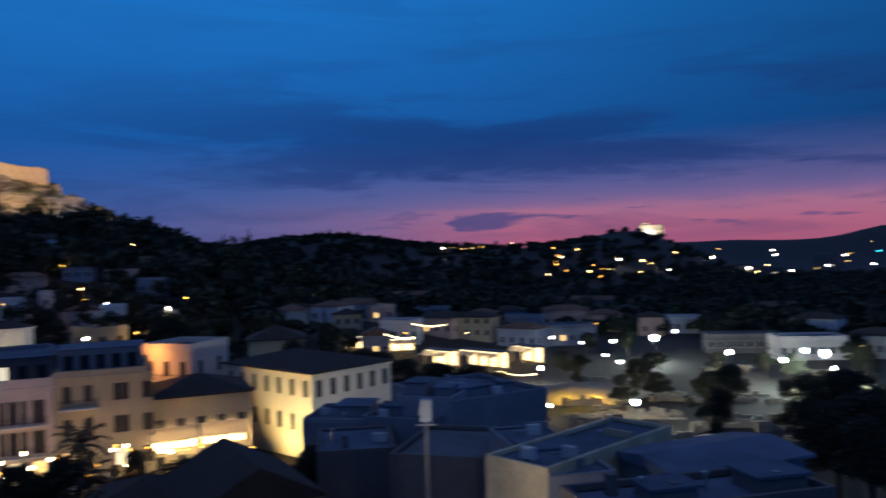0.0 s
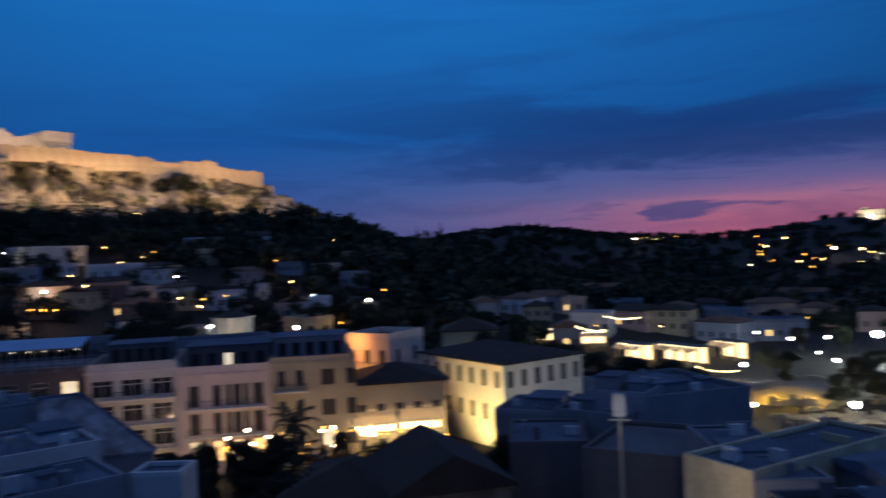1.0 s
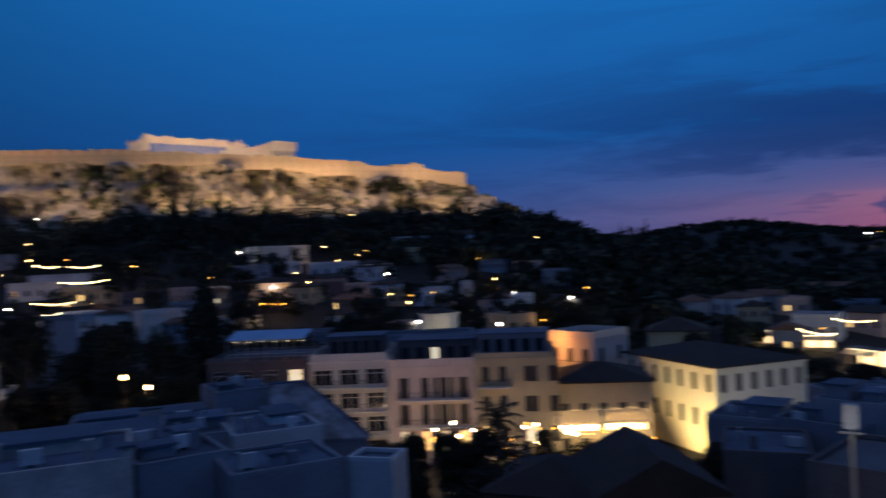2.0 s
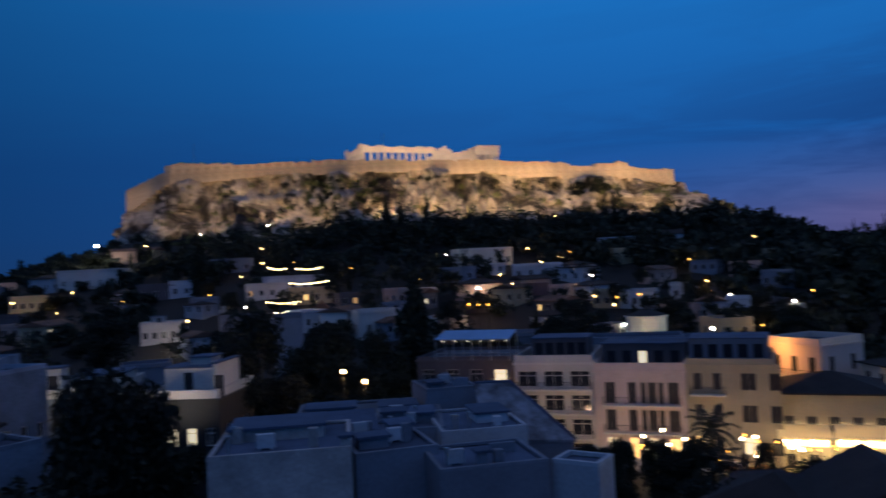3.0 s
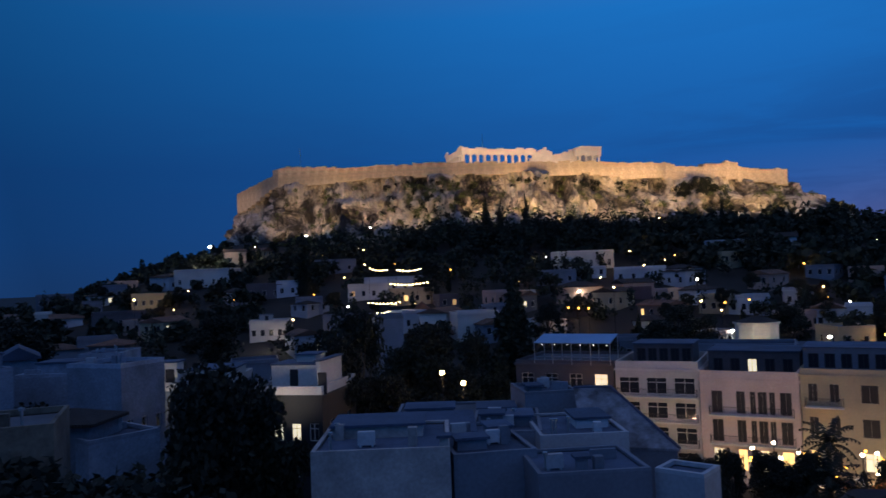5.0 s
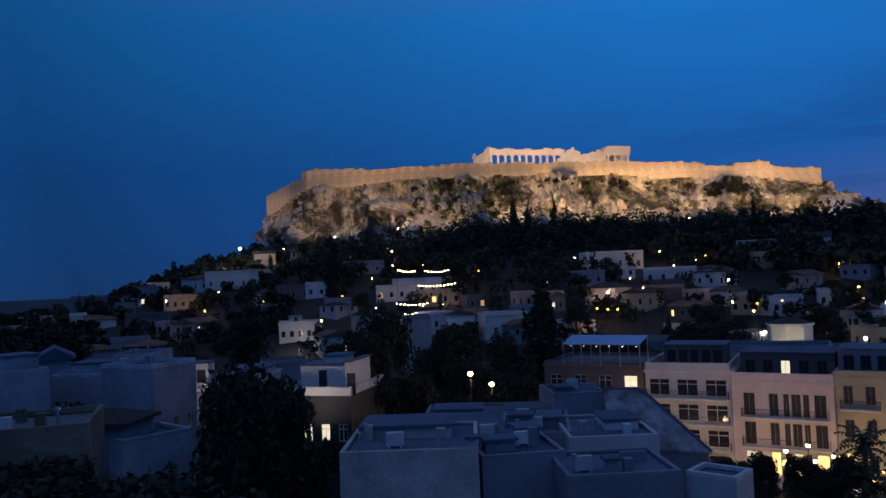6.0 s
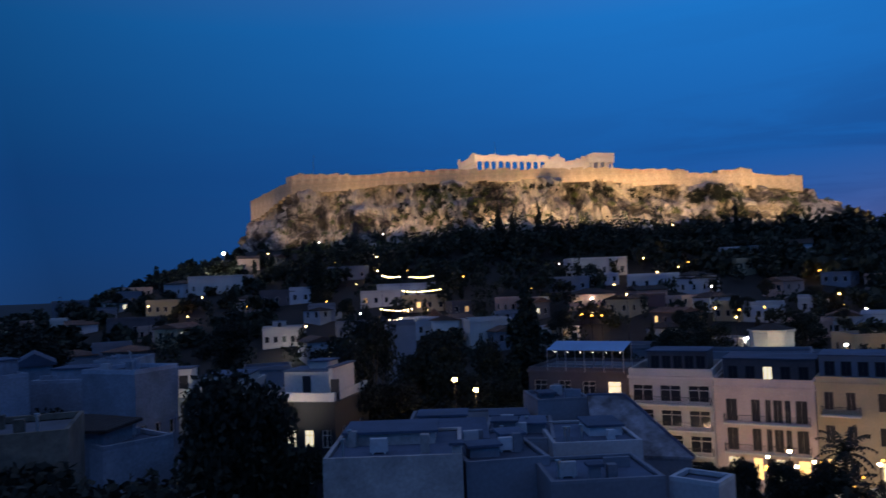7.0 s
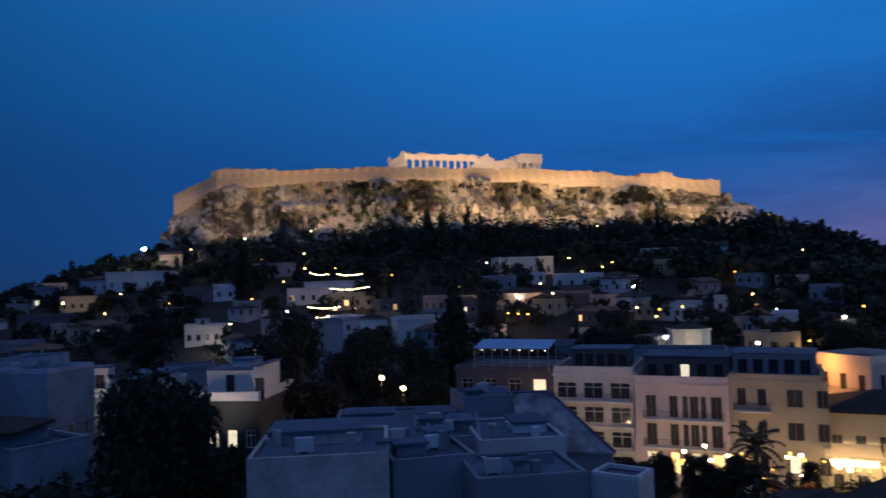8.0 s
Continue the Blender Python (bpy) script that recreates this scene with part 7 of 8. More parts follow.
plant(OAKS[2], -33.6, 242.7, 5.6, 0.9258970241254223, 205)
plant(OAKS[0], -3.2, 221.0, 4.2, 1.3027939247587885, 333)
plant(OAKS[1], 177.8, 359.4, 6.4, 0.9879401956998896, 146)
plant(OAKS[2], 129.5, 362.6, 6.1, 1.3662323129123926, 112)
plant(OAKS[0], -5.2, 262.9, 5.0, 1.3299091850945746, 32)
plant(OAKS[1], 115.6, 290.9, 6.7, 1.2695666108891712, 336)
plant(SPIRES[0], 140.4, 394.8, 5.7, 1.1682323509015151, 35)
plant(OAKS[1], -9.8, 242.8, 5.0, 1.1297152501626728, 79)
plant(OAKS[0], -39.4, 69.6, 8.3, 0.9, 30)
plant(OAKS[1], -37.3, 69.6, 7.2, 0.9, 70)
plant(OAKS[2], -36.1, 71.4, 8.5, 0.8, 110)
plant(OAKS[0], -19.5, 56.7, 11.9, 1.0, 330)
plant(OAKS[1], -17.3, 59.5, 11.9, 1.1, 40)
plant(OAKS[2], -21.3, 53.9, 11.5, 1.0, 260)
plant(OAKS[1], -22.9, 51.1, 11.5, 1.0, 190)
plant(OAKS[0], -14.8, 58.1, 11.8, 1.0, 90)
plant(OAKS[1], -24.3, 49.3, 11.6, 0.9, 130)
plant(OAKS[2], -10.9, 63.1, 11.1, 0.9, 200)
plant(OAKS[0], -35.9, 53.0, 11.8, 0.5, 80)
plant(OAKS[1], -35.5, 56.8, 11.7, 0.5, 135)
street_lamp(-177.4, 121.5, 15.7, 2.9, 0.15, WARM_LAMP)
street_lamp(-148.6, 207.2, 24.0, 4.5, 0.14, WARM_LAMP)
street_lamp(-244.0, 86.8, 20.9, 3.6, 0.18, WARM_LAMP)
street_lamp(-219.0, 73.6, 15.1, 4.3, 0.17, WARM_LAMP)
street_lamp(-215.9, 128.1, 22.8, 4.1, 0.16, WARM_LAMP)
street_lamp(-174.2, 126.0, 15.8, 3.0, 0.15, WARM_LAMP)
street_lamp(-227.5, 143.5, 27.2, 4.1, 0.24, WARM_LAMP)
street_lamp(-158.5, 120.4, 12.6, 3.3, 0.18, AMBER)
street_lamp(-220.5, 92.2, 18.1, 3.3, 0.14, AMBER)
street_lamp(-204.9, 110.9, 18.4, 3.6, 0.21, AMBER)
street_lamp(-67.8, 167.8, 6.2, 4.4, 0.22, AMBER)
street_lamp(-90.9, 192.6, 12.7, 4.4, 0.22, AMBER)
street_lamp(-86.5, 194.6, 12.4, 3.6, 0.15, LAMP)
street_lamp(-234.0, 124.4, 25.2, 4.0, 0.23, WARM_LAMP)
street_lamp(-156.3, 123.2, 12.7, 3.2, 0.22, WARM_LAMP)
street_lamp(-182.9, 92.6, 12.4, 3.8, 0.24, WARM_LAMP)
street_lamp(-182.8, 109.4, 14.7, 3.9, 0.19, LAMP)
street_lamp(-144.9, 161.6, 16.5, 3.8, 0.24, LAMP)
street_lamp(-178.8, 211.5, 29.8, 3.1, 0.15, LAMP)
street_lamp(-73.9, 189.1, 9.8, 3.1, 0.22, LAMP)
street_lamp(-257.3, 160.0, 35.0, 3.5, 0.17, WARM_LAMP)
street_lamp(-92.6, 252.5, 21.8, 3.6, 0.2, WARM_LAMP)
street_lamp(-93.1, 152.9, 7.7, 4.0, 0.21, LAMP)
street_lamp(58.8, 260.4, 0.5, 3.9, 0.19, WARM_LAMP)
street_lamp(46.1, 232.5, 0.1, 3.5, 0.21, AMBER)
street_lamp(11.6, 266.7, 4.2, 3.7, 0.17, WARM_LAMP)
street_lamp(113.3, 215.0, 0.0, 3.7, 0.16, LAMP)
street_lamp(-27.4, 229.4, 7.7, 2.9, 0.18, AMBER)
street_lamp(-10.5, 198.7, 2.5, 3.3, 0.2, AMBER)
street_lamp(76.9, 211.4, 0.0, 3.0, 0.2, AMBER)
street_lamp(-2.5, 287.0, 6.3, 4.1, 0.18, AMBER)
street_lamp(-39.8, 213.3, 8.0, 3.8, 0.16, AMBER)
street_lamp(13.1, 224.6, 2.1, 3.4, 0.22, WARM_LAMP)
street_lamp(102.3, 186.8, 0.0, 3.9, 0.23, AMBER)
street_lamp(159.7, 305.8, 0.0, 3.2, 0.14, AMBER)
street_lamp(-18.1, 196.2, 3.2, 4.2, 0.24, AMBER)
street_lamp(18.9, 222.2, 1.4, 3.2, 0.23, LAMP)
street_lamp(5.6, 198.9, 0.9, 4.4, 0.16, WARM_LAMP)
street_lamp(112.4, 248.8, 0.0, 3.3, 0.15, LAMP)
street_lamp(271.1, 750.5, 10.5, 13.1, 0.57, AMBER)
street_lamp(308.1, 705.7, 0.3, 4.9, 0.46, AMBER)
street_lamp(122.3, 530.1, 14.4, 4.7, 0.5, LAMP)
street_lamp(258.0, 616.2, 1.0, 5.0, 0.31, LAMP)
street_lamp(100.5, 481.6, 9.4, 4.9, 0.31, AMBER)
street_lamp(241.8, 684.6, 11.3, 5.0, 0.59, LAMP)
street_lamp(80.9, 538.0, 18.0, 4.9, 0.45, AMBER)
street_lamp(100.7, 571.2, 21.7, 4.9, 0.39, WARM_LAMP)
street_lamp(318.3, 731.8, 0.1, 16.5, 0.56, LAMP)
street_lamp(101.5, 575.1, 22.2, 4.9, 0.54, AMBER)
street_lamp(104.1, 476.8, 8.5, 4.9, 0.5, WARM_LAMP)
street_lamp(247.9, 585.7, 0.7, 4.9, 0.52, AMBER)
street_lamp(90.8, 440.7, 5.8, 4.8, 0.44, AMBER)
street_lamp(73.1, 492.6, 12.4, 5.0, 0.57, AMBER)
# ---- lamps ----
street_lamp(-57.6, 122.1, 0.1, 14.0, 0.24, LAMP)
street_lamp(-60.1, 46.5, 0.0, 16.5, 0.24, WARM_LAMP)
street_lamp(-58.8, 48.1, 0.0, 15.4, 0.24, WARM_LAMP)
street_lamp(-279.8, 108.2, 29.8, 10.8, 0.5, LAMP)
street_lamp(-138.9, 164.1, 15.9, 8.1, 0.2, WARM_LAMP)
street_lamp(-120.5, 146.9, 10.7, 11.1, 0.2, WARM_LAMP)
street_lamp(-147.9, 195.3, 22.1, 5.0, 0.2, WARM_LAMP)
street_lamp(-161.6, 206.2, 26.0, 6.0, 0.2, WARM_LAMP)
street_lamp(-118.7, 179.3, 15.0, 7.6, 0.2, LAMP)
street_lamp(-177.7, 182.9, 25.1, 5.9, 0.2, LAMP)
street_lamp(-98.9, 150.4, 8.1, 10.2, 0.2, WARM_LAMP)
street_lamp(-91.1, 145.9, 6.5, 10.1, 0.2, WARM_LAMP)
street_lamp(-149.5, 236.8, 28.9, 2.2, 0.2, WARM_LAMP)
street_lamp(-113.2, 277.8, 29.0, 3.8, 0.2, WARM_LAMP)
street_lamp(-252.3, 162.3, 34.5, 11.8, 0.2, LAMP)
street_lamp(-228.4, 144.0, 27.4, 9.0, 0.2, WARM_LAMP)
street_lamp(-264.8, 140.9, 33.2, 10.6, 0.2, LAMP)
street_lamp(-264.4, 119.2, 29.5, 10.1, 0.2, WARM_LAMP)
street_lamp(-121.4, 306.8, 33.4, 2.2, 0.2, WARM_LAMP)
street_lamp(-124.3, 294.9, 33.3, 2.2, 0.2, LAMP)
street_lamp(-183.0, 252.7, 37.4, 8.3, 0.2, WARM_LAMP)
street_lamp(-90.3, 189.6, 12.2, 7.7, 0.2, WARM_LAMP)
street_lamp(-57.8, 159.9, 3.9, 12.4, 0.2, LAMP)
street_lamp(-177.8, 51.0, 6.1, 17.3, 0.2, WARM_LAMP)
street_lamp(26.8, 108.7, 0.0, 4.2, 0.45, LAMP)
street_lamp(37.6, 103.4, 0.0, 5.5, 0.3, LAMP)
street_lamp(15.7, 117.0, 0.0, 2.4, 0.26, LAMP)
street_lamp(18.4, 148.9, 0.0, 3.3, 0.36, LAMP)
street_lamp(55.8, 149.9, 0.0, 5.2, 0.43, LAMP)
street_lamp(60.7, 137.2, 0.0, 5.3, 0.43, COOL_LAMP)
street_lamp(63.5, 124.8, 0.0, 5.5, 0.4, COOL_LAMP)
street_lamp(47.5, 173.6, 0.0, 5.7, 0.68, COOL_LAMP)
street_lamp(67.6, 136.1, 0.0, 6.5, 0.65, COOL_LAMP)
street_lamp(66.0, 140.2, 0.0, 6.5, 0.43, COOL_LAMP)
street_lamp(38.6, 175.8, 0.0, 4.9, 0.32, LAMP)
street_lamp(32.5, 182.1, 0.0, 4.0, 0.26, LAMP)
street_lamp(57.7, 191.5, 0.0, 5.1, 0.26, LAMP)
street_lamp(26.3, 188.2, 0.0, 4.7, 0.26, LAMP)
street_lamp(34.8, 166.4, 0.0, 3.0, 0.22, LAMP)
street_lamp(35.6, 156.0, 0.0, 3.0, 0.29, LAMP)
street_lamp(-40.2, 246.8, 11.3, 2.2, 0.29, COOL_LAMP)
street_lamp(-67.9, 188.1, 8.8, 5.6, 0.22, LAMP)
street_lamp(217.7, 800.9, 42.2, 2.2, 0.94, LAMP)
street_lamp(231.4, 807.5, 38.1, 2.2, 0.86, LAMP)
street_lamp(446.9, 781.2, -2.3, 19.5, 1.15, TEAL)
street_lamp(88.8, 613.6, 26.5, 2.2, 0.58, AMBER)
street_lamp(222.9, 557.0, 1.6, 8.4, 0.65, LAMP)
street_lamp(151.7, 539.0, 12.2, 2.2, 0.5, LAMP)
street_lamp(279.0, 553.7, 0.0, 10.2, 0.43, LAMP)
street_lamp(424.0, 793.8, -2.3, 17.9, 0.58, AMBER)
street_lamp(589.7, 1045.1, -10.5, 38.2, 0.58, AMBER)
street_lamp(466.0, 884.8, -4.7, 16.6, 0.58, LAMP)
street_lamp(258.8, 451.0, 0.0, 4.9, 0.5, LAMP)
street_lamp(30.8, 679.3, 29.9, 2.2, 0.65, LAMP)
street_lamp(13.1, 679.9, 30.7, 2.2, 0.5, LAMP)
# ---- lights of the far hill and the western town ----
# globes on posts stand in for the lights of far buildings
street_lamp(-0.3, 570.0, 23.5, 6.9, 0.45, LAMP)
street_lamp(7.0, 580.0, 24.1, 7.0, 0.23, AMBER)
street_lamp(14.5, 569.8, 22.6, 7.0, 0.24, WARM_LAMP)
street_lamp(22.5, 579.6, 23.4, 6.9, 0.25, WARM_LAMP)
street_lamp(29.9, 589.2, 24.2, 6.9, 0.37, AMBER)
street_lamp(55.6, 617.5, 26.5, 6.8, 0.31, WARM_LAMP)
street_lamp(117.9, 521.9, 13.5, 7.2, 0.29, AMBER)
street_lamp(72.4, 449.2, 7.4, 6.9, 0.35, AMBER)
street_lamp(72.8, 494.7, 12.7, 6.7, 0.33, AMBER)
street_lamp(95.1, 480.7, 9.7, 6.9, 0.39, AMBER)
street_lamp(85.4, 446.9, 6.6, 6.9, 0.36, WARM_LAMP)
street_lamp(58.9, 431.0, 5.8, 7.2, 0.38, WARM_LAMP)
street_lamp(85.7, 446.9, 6.6, 7.1, 0.31, WARM_LAMP)
street_lamp(79.7, 513.9, 14.9, 7.0, 0.53, WARM_LAMP)
street_lamp(179.0, 588.4, 15.4, 7.1, 0.34, WARM_LAMP)
street_lamp(137.6, 506.6, 9.0, 7.2, 0.33, WARM_LAMP)
street_lamp(118.0, 454.9, 5.2, 7.0, 0.28, WARM_LAMP)
street_lamp(135.4, 517.6, 10.9, 7.2, 0.56, WARM_LAMP)
street_lamp(141.5, 479.6, 5.3, 7.0, 0.36, LAMP)
street_lamp(253.5, 554.8, 0.1, 7.0, 0.42, LAMP)
street_lamp(303.7, 702.1, 0.4, 21.0, 0.46, LAMP)
street_lamp(303.2, 713.2, 0.7, 7.0, 0.63, WARM_LAMP)
street_lamp(217.0, 527.1, 0.7, 7.1, 0.45, WARM_LAMP)
street_lamp(393.3, 696.6, -0.6, 7.0, 0.56, LAMP)
street_lamp(419.7, 790.5, -2.2, 9.7, 0.60, AMBER)
# ---- the lit market street ----
shopfront(-26.1, 187.2, 3.2, -9.7, 7.1, 3.3, "open shops with lamplit fronts")
shopfront(-19.7, 186.0, 2.3, 4.2, 12.3, 3.1, "open shops with lamplit fronts under awnings")
shopfront(-5.2, 178.9, 0.2, -44.5, 8.4, 3.6, "lamplit cafe front under an awning")
shopfront(3.0, 177.0, 0.0, -43.0, 12.3, 3.8, "brightly lit cafe front under an awning")
shopfront(15.7, 182.3, 0.0, -54.7, 8.0, 3.8, "lamplit kiosk front in the square")
# ---- restaurants, lanterns and lights of the street ----
street_lamp(-46.1, 78.4, 0.0, 5.8, 0.2, STREET_GLOBE)
street_lamp(-44.2, 79.5, 0.0, 6.5, 0.2, STREET_GLOBE)
street_lamp(-42.1, 80.7, 0.0, 5.5, 0.2, STREET_GLOBE)
street_lamp(-41.9, 72.8, 0.0, 3.6, 0.2, STREET_GLOBE)
street_lamp(-44.2, 76.1, 0.0, 4.8, 0.2, STREET_GLOBE)
street_lamp(-43.2, 79.0, 0.0, 5.1, 0.2, STREET_GLOBE)
street_lamp(-36.6, 83.3, 0.0, 5.7, 0.2, STREET_GLOBE)
street_lamp(-35.0, 82.9, 0.0, 6.2, 0.2, STREET_GLOBE)
street_lamp(-33.8, 80.2, 0.0, 4.8, 0.2, STREET_GLOBE)
street_lamp(-65.7, 76.7, 0.0, 9.9, 0.2, STREET_GLOBE)
point_lamp(-42.0, 75.1, 4.6, 430, (1.0, 0.68, 0.45))
point_lamp(-44.8, 73.4, 4.4, 400, (1.0, 0.68, 0.45))
point_lamp(-37.8, 77.2, 4.6, 270, (1.0, 0.68, 0.45))
point_lamp(-33.9, 79.0, 4.8, 170, (1.0, 0.68, 0.45))
point_lamp(-51.8, 71.1, 5.2, 640, (1.0, 0.68, 0.45))
point_lamp(-55.0, 71.3, 5.6, 380, (1.0, 0.68, 0.45))
point_lamp(-65.1, 75.2, 10.2, 130, (1.0, 0.5, 0.2))
point_lamp(-28.2, 85.5, 5.2, 200, (1.0, 0.74, 0.42))
point_lamp(-31.6, 83.2, 5.6, 150, (1.0, 0.74, 0.42))
point_lamp(-41.5, 106.2, 13.4, 520, (1.0, 0.44, 0.09))
point_lamp(-41.2, 105.2, 10.8, 360, (1.0, 0.46, 0.12))
flood(-30.8, 98.2, 1.5, (-26.4, 104.2, 6.0), 3800, (1.0, 0.74, 0.30), 105, 0.3)
flood(-27.0, 95.4, 1.5, (-22.6, 101.4, 6.0), 7800, (1.0, 0.74, 0.30), 105, 0.3)
flood(-23.5, 92.8, 1.5, (-19.1, 98.9, 6.0), 8800, (1.0, 0.74, 0.30), 105, 0.3)
point_lamp(2.4, 36.9, 13.0, 420, (1.0, 0.8, 0.55))
point_lamp(-1.7, 44.6, 16.6, 22, (1.0, 0.9, 0.7))
point_lamp(-9.9, 91.5, 6.6, 700, (1.0, 0.92, 0.74))
# two floods added to brighten the villas' white parapets; no fitting stands here
flood(-69.4, 22.9, 15.0, (-72.4, 25.9, 16.8), 380, (1.0, 0.88, 0.68), 130, 0.3)
flood(-62.8, 29.2, 14.8, (-65.0, 32.1, 16.5), 380, (1.0, 0.90, 0.74), 130, 0.3)
point_lamp(-127.5, 60.1, 17.6, 120, (1.0, 0.86, 0.62))
point_lamp(-163.3, 199.7, 29.1, 220, (1.0, 0.62, 0.2))
point_lamp(-124.8, 137.9, 18.0, 300, (1.0, 0.55, 0.3))
point_lamp(-173.2, 82.8, 12.8, 700, (1.0, 0.86, 0.66))
point_lamp(-235.1, 72.4, 22.6, 900, (1.0, 0.62, 0.30))
point_lamp(-136.6, 152.8, 17.6, 700, (1.0, 0.60, 0.40))
point_lamp(-160.0, 111.0, 22.0, 700, (1.0, 0.66, 0.42))
point_lamp(-180.0, 121.0, 27.0, 600, (1.0, 0.66, 0.42))
point_lamp(-176.9, 54.1, 22.9, 90, (1.0, 0.6, 0.3))
point_lamp(-92.2, 148.8, 16.1, 60, (1.0, 0.7, 0.3))
restaurant_awning(-34.5, 88.0, 24.3, 5.6, 6.0)
restaurant_awning(-29.2, 90.4, 21.4, 5.5, 6.1)
street_lamp(-31.0, 82.4, 0.0, 5.7, 0.24, STREET_GLOBE)
street_lamp(-30.1, 82.7, 0.0, 5.5, 0.24, STREET_GLOBE)
octagon_tower(-69.5, 121.5, 1.2, 3.5, 15.1)
flood(-66.6, 115.1, 11.6, (-69.5, 121.5, 15.3), 650, (1.0, 0.84, 0.52), 120, 0.3)
terrace_canopy(-74.7, 73.7, 13.7, 23.4, 10.6, 3.2)
light_string((-189.7, 121.0, 29.4), (-186.6, 125.7, 28.8), 7, 0.19, 17.5, 17.7)
light_string((-185.3, 127.6, 28.7), (-180.9, 133.8, 28.7), 9, 0.19, 17.8, 18.0)
light_string((-165.8, 111.9, 24.7), (-159.7, 120.4, 24.9), 11, 0.17, 12.5, 12.8)
light_string((-167.4, 105.8, 20.3), (-162.4, 113.2, 20.0), 9, 0.17, 11.9, 12.2)
light_string((-151.1, 97.8, 18.3), (-149.2, 100.7, 18.6), 4, 0.16, 8.5, 8.6)
light_string((-11.7, 146.5, 11.2), (-5.8, 146.9, 10.3), 9, 0.13, 0.0, 0.0)
light_string((-7.6, 177.8, 10.2), (0.3, 178.0, 9.7), 10, 0.15, 0.3, 0.0)
light_string((8.5, 127.7, 6.4), (15.0, 127.1, 5.8), 8, 0.12, 0.0, 0.0)
pole_cabinet(-1.3, 46.0, 0.0, 17.4)
ruin_wall(28.1, 118.7, -3, 7.8, 1.9, 67)
ruin_wall(37.5, 98.3, 7, 7.4, 1.1, 734)
ruin_wall(33.5, 102.1, 8, 8.1, 1.0, 650)
ruin_wall(20.1, 99.5, -1, 3.1, 2.2, 163)
ruin_wall(50.0, 112.9, -10, 3.2, 2.3, 484)
ruin_wall(36.9, 97.9, -1, 9.3, 1.5, 745)
ruin_wall(55.9, 121.4, 54, 10.0, 0.9, 139)
ruin_wall(46.6, 137.1, 27, 9.2, 2.3, 431)
ruin_wall(43.8, 127.3, -5, 7.7, 1.8, 925)
ruin_wall(27.3, 99.2, -37, 5.2, 1.9, 712)
ruin_wall(21.1, 102.4, 56, 10.2, 1.8, 730)
ruin_wall(44.7, 111.2, 59, 5.1, 0.9, 493)
ruin_wall(45.1, 94.1, -31, 9.4, 1.5, 154)
ruin_wall(19.3, 127.8, 2, 4.0, 1.8, 779)
ruin_wall(17.6, 109.9, -7, 10.0, 2.6, 517)
ruin_wall(38.3, 160.9, -39, 3.9, 1.7, 971)
ruin_wall(28.3, 127.9, 21, 4.2, 0.8, 888)
ruin_wall(36.2, 130.4, -26, 9.9, 1.4, 890)
ruin_wall(38.8, 111.3, 20, 7.5, 1.9, 963)
ruin_wall(62.1, 133.5, 23, 8.7, 2.5, 447)
ruin_wall(61.3, 115.6, 15, 3.1, 1.5, 593)
ruin_wall(34.7, 129.3, 19, 4.1, 1.9, 340)
ruin_wall(35.9, 109.7, -5, 8.7, 2.1, 22)
ruin_wall(36.2, 96.5, -38, 6.0, 1.9, 305)
ruin_wall(49.7, 131.5, -4, 5.5, 1.4, 609)
ruin_wall(26.0, 105.3, -30, 9.5, 2.5, 700)
ruin_wall(57.0, 131.2, -18, 9.4, 1.2, 191)
ruin_wall(45.3, 110.2, -30, 7.8, 2.5, 691)
ruin_wall(57.5, 121.6, 46, 4.4, 1.3, 665)
ruin_wall(26.9, 117.3, -13, 9.3, 0.8, 980)
ruin_wall(22.8, 104.7, 44, 4.5, 1.2, 826)
ruin_wall(70.6, 149.5, 22, 7.7, 1.5, 530)
ruin_wall(61.2, 133.7, -5, 6.3, 1.5, 419)
ruin_wall(20.2, 128.7, -20, 6.8, 2.3, 637)
ruin_wall(64.5, 120.9, 55, 10.4, 1.1, 763)
ruin_wall(34.2, 106.0, 35, 10.7, 1.7, 911)
ruin_wall(36.9, 157.4, 19, 5.3, 2.2, 46)
ruin_wall(16.5, 105.7, 11, 4.6, 2.4, 440)
ruin_wall(59.5, 159.6, 35, 4.4, 1.3, 678)
ruin_wall(18.1, 120.5, -35, 10.3, 0.9, 128)
ruin_wall(24.6, 101.9, 8, 9.3, 1.4, 202)
ruin_wall(19.3, 101.3, -28, 4.9, 1.2, 910)
ruin_wall(46.6, 101.1, -39, 8.0, 2.3, 51)
ruin_wall(60.2, 135.8, 22, 7.2, 0.8, 330)
ruin_wall(71.7, 158.7, -35, 4.0, 0.9, 70)
ruin_wall(53.2, 158.5, 31, 7.1, 1.6, 160)
ruin_wall(35.2, 131.2, 25, 7.7, 1.4, 195)
ruin_wall(64.8, 121.2, -27, 3.0, 2.1, 814)
ruin_wall(25.9, 147.7, -3, 7.8, 2.2, 389)
ruin_wall(61.7, 155.7, 49, 3.4, 1.9, 778)
ruin_wall(52.1, 123.6, 29, 6.7, 1.2, 548)
ruin_wall(28.9, 115.7, 40, 4.8, 0.9, 28)
ruin_wall(64.3, 125.1, 50, 9.3, 1.2, 475)
ruin_wall(40.1, 96.7, 33, 9.8, 1.7, 385)
ruin_wall(43.1, 106.0, 16, 3.8, 1.8, 5)
ruin_wall(46.1, 139.1, -1, 7.2, 1.8, 675)
ruin_wall(69.2, 140.5, -38, 9.7, 0.9, 864)
ruin_wall(23.3, 123.4, 30, 5.3, 1.3, 90)
ruin_wall(16.8, 107.4, 11, 8.7, 0.9, 766)
ruin_wall(21.7, 119.0, 15, 10.0, 1.0, 79)
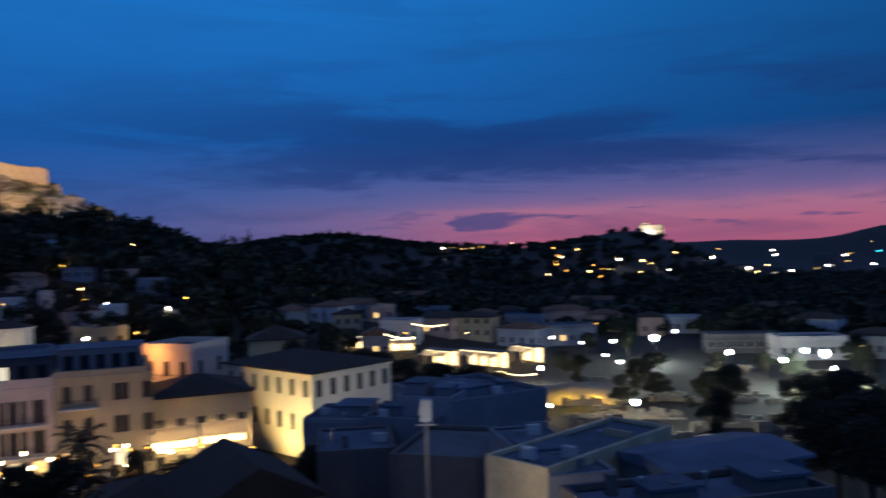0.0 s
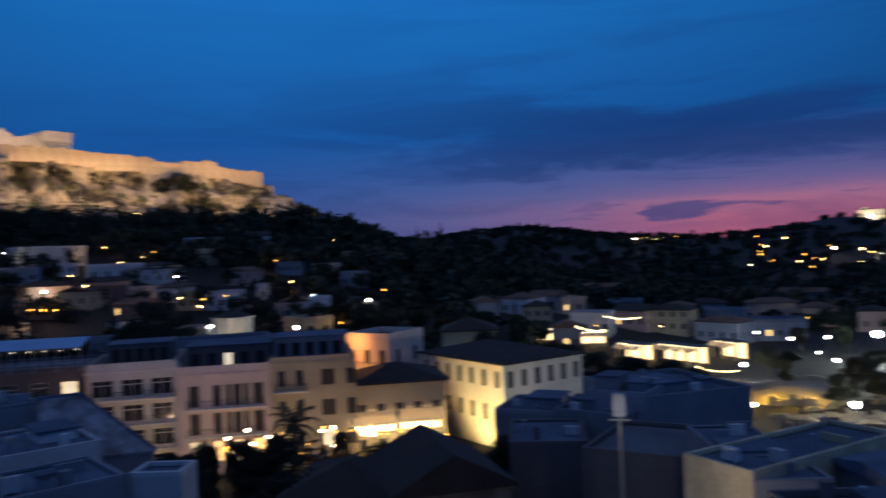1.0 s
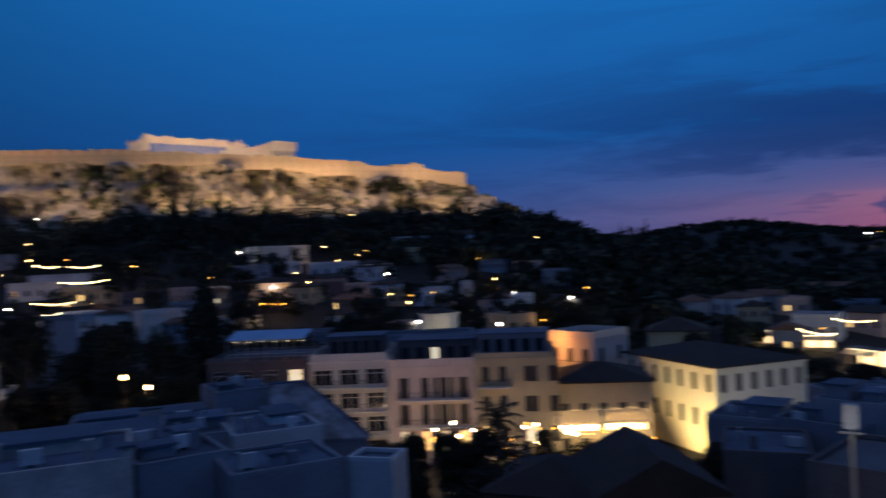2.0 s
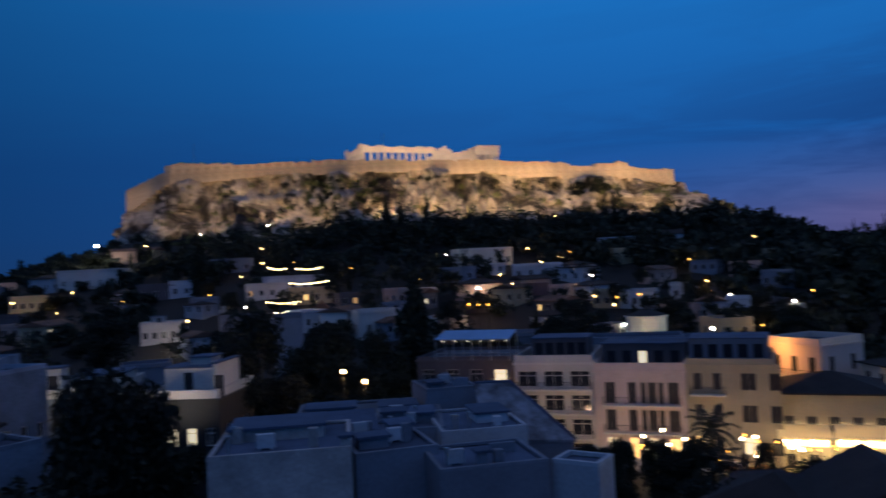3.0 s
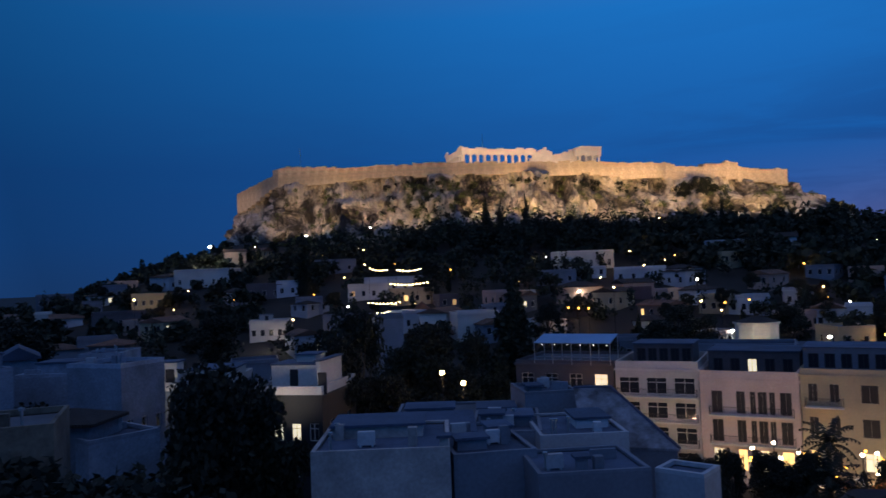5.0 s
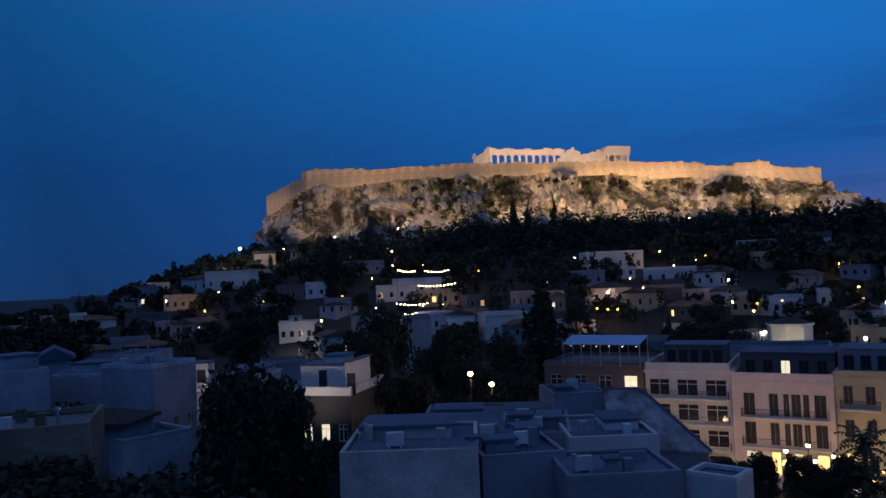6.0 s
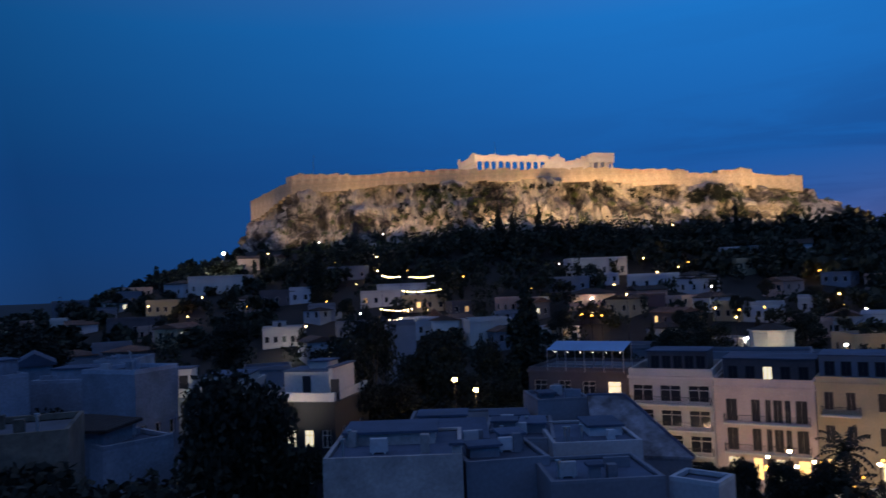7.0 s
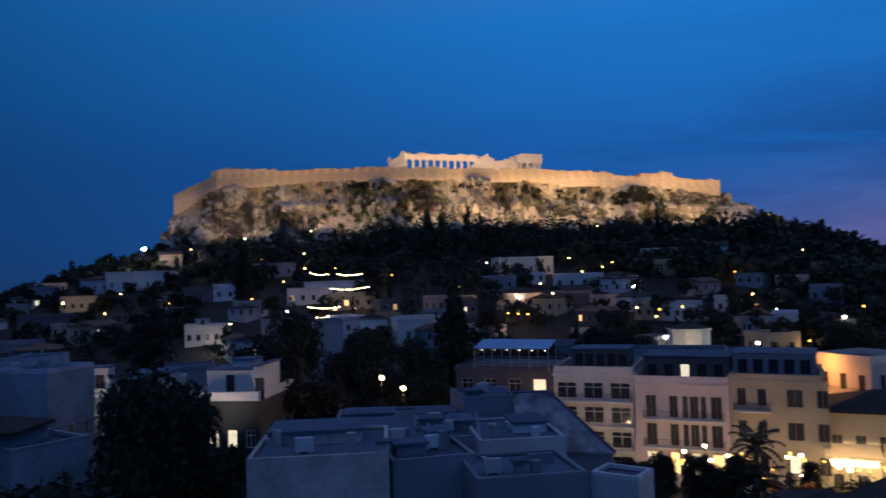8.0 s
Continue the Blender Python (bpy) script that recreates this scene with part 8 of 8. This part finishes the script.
ruin_mound(24.2, 137.0, 11.0, 2.6)
point_lamp(19.9, 129.0, 2.2, 1500, (1.0, 0.6, 0.04))
point_lamp(25.3, 127.1, 2.2, 1500, (1.0, 0.6, 0.04))
point_lamp(-48.4, 183.7, 12.2, 160, (1.0, 0.6, 0.1))
point_lamp(-66.3, 194.0, 15.7, 130, (1.0, 0.5, 0.15))
mast(-314.9, 278.0, 72.0, 31.7)
mast(-371.7, 195.6, 72.0, 26.9)
wall_lantern(-41.6, 76.1, 3.1, 0.14)
wall_lantern(-45.9, 79.7, 4.6, 0.10)
wall_lantern(-37.1, 80.6, 4.8, 0.12)
wall_lantern(-41.9, 75.7, 3.6, 0.10)
wall_lantern(-45.0, 76.2, 5.3, 0.15)
wall_lantern(-39.9, 77.9, 6.3, 0.16)
wall_lantern(-44.4, 76.3, 3.9, 0.13)
wall_lantern(-41.2, 78.9, 3.6, 0.13)
wall_lantern(-33.1, 80.3, 5.0, 0.09)
wall_lantern(-32.7, 80.8, 5.3, 0.16)
wall_lantern(-39.0, 82.5, 3.1, 0.10)
wall_lantern(-40.0, 77.1, 3.5, 0.14)
wall_lantern(-44.9, 78.2, 3.2, 0.16)
wall_lantern(-33.9, 80.3, 5.2, 0.09)
wall_lantern(-37.6, 77.8, 5.1, 0.15)
wall_lantern(-38.3, 78.5, 4.1, 0.10)
wall_lantern(-44.7, 75.4, 5.2, 0.11)
wall_lantern(-41.8, 81.2, 2.5, 0.09)
wall_lantern(-40.8, 80.2, 5.5, 0.16)
wall_lantern(-42.4, 76.9, 3.5, 0.08)
wall_lantern(-24.5, 83.5, 6.0, 0.11)
wall_lantern(-32.5, 82.5, 6.0, 0.11)
wall_lantern(-26.8, 82.3, 6.3, 0.09)
wall_lantern(-34.0, 81.3, 6.1, 0.14)
wall_lantern(-29.7, 86.9, 4.6, 0.09)
wall_lantern(-35.3, 81.0, 6.7, 0.13)
wall_lantern(-26.1, 88.0, 4.9, 0.08)
wall_lantern(-24.6, 87.9, 5.2, 0.08)
wall_lantern(-22.9, 89.1, 4.1, 0.13)
wall_lantern(-33.2, 82.2, 5.2, 0.09)
wall_lantern(-27.3, 84.5, 5.5, 0.09)
wall_lantern(-34.0, 81.9, 5.9, 0.09)
wall_lantern(-30.1, 85.1, 5.0, 0.12)
wall_lantern(-29.8, 82.1, 6.2, 0.10)
parasol(-37.8, 81.7, 0.0, 3.2, CLOTH)
parasol(-36.9, 83.2, 0.0, 3.2, CANVAS)
parasol(-42.2, 79.5, 0.0, 3.2, CANVAS)
parasol(-38.7, 80.2, 0.0, 3.2, CANVAS)
parasol(-34.5, 83.1, 0.0, 3.2, CLOTH)
# unseen dim lamp, added to warm the stone hall towards brown
point_lamp(-11.5, 41.4, 11.5, 70, (1.0, 0.72, 0.45))
plant(PALMS[0], -36.0, 74.8, 15.6, 0.62, 89)
# the next four globes stand in for three lit windows and a yellow sign
street_lamp(-129.4, 259.5, 29.1, 2.2, 0.2, AMBER)
street_lamp(-119.5, 258.8, 27.3, 2.4, 0.2, AMBER)
street_lamp(-114.0, 228.1, 21.6, 4.1, 0.2, AMBER)
street_lamp(-175.0, 205.6, 28.2, 4.3, 0.2, AMBER)
street_lamp(-92.6, 149.7, 7.2, 10.8, 0.2, AMBER)
street_lamp(-90.4, 155.7, 7.7, 10.6, 0.2, AMBER)
street_lamp(-57.7, 170.5, 5.2, 12.7, 0.2, AMBER)
street_lamp(-125.5, 136.0, 10.0, 7.4, 0.2, AMBER)
street_lamp(-120.0, 136.9, 9.3, 7.9, 0.2, AMBER)
street_lamp(-123.0, 136.8, 9.7, 7.5, 0.2, AMBER)
street_lamp(-150.1, 214.7, 25.5, 4.6, 0.2, AMBER)
street_lamp(-187.4, 149.9, 21.5, 6.5, 0.2, AMBER)
street_lamp(-173.7, 126.7, 15.9, 8.3, 0.2, AMBER)
street_lamp(-210.2, 144.4, 24.4, 6.4, 0.2, AMBER)
street_lamp(-244.5, 136.5, 28.9, 6.4, 0.2, AMBER)
street_lamp(-159.0, 152.0, 17.3, 6.4, 0.2, AMBER)
# the model trees that the others were copied from leave the place
for model in (*OAKS, *SPIRES, *PALMS):
    for o in (*model.children_recursive, model):
        bpy.data.objects.remove(o)
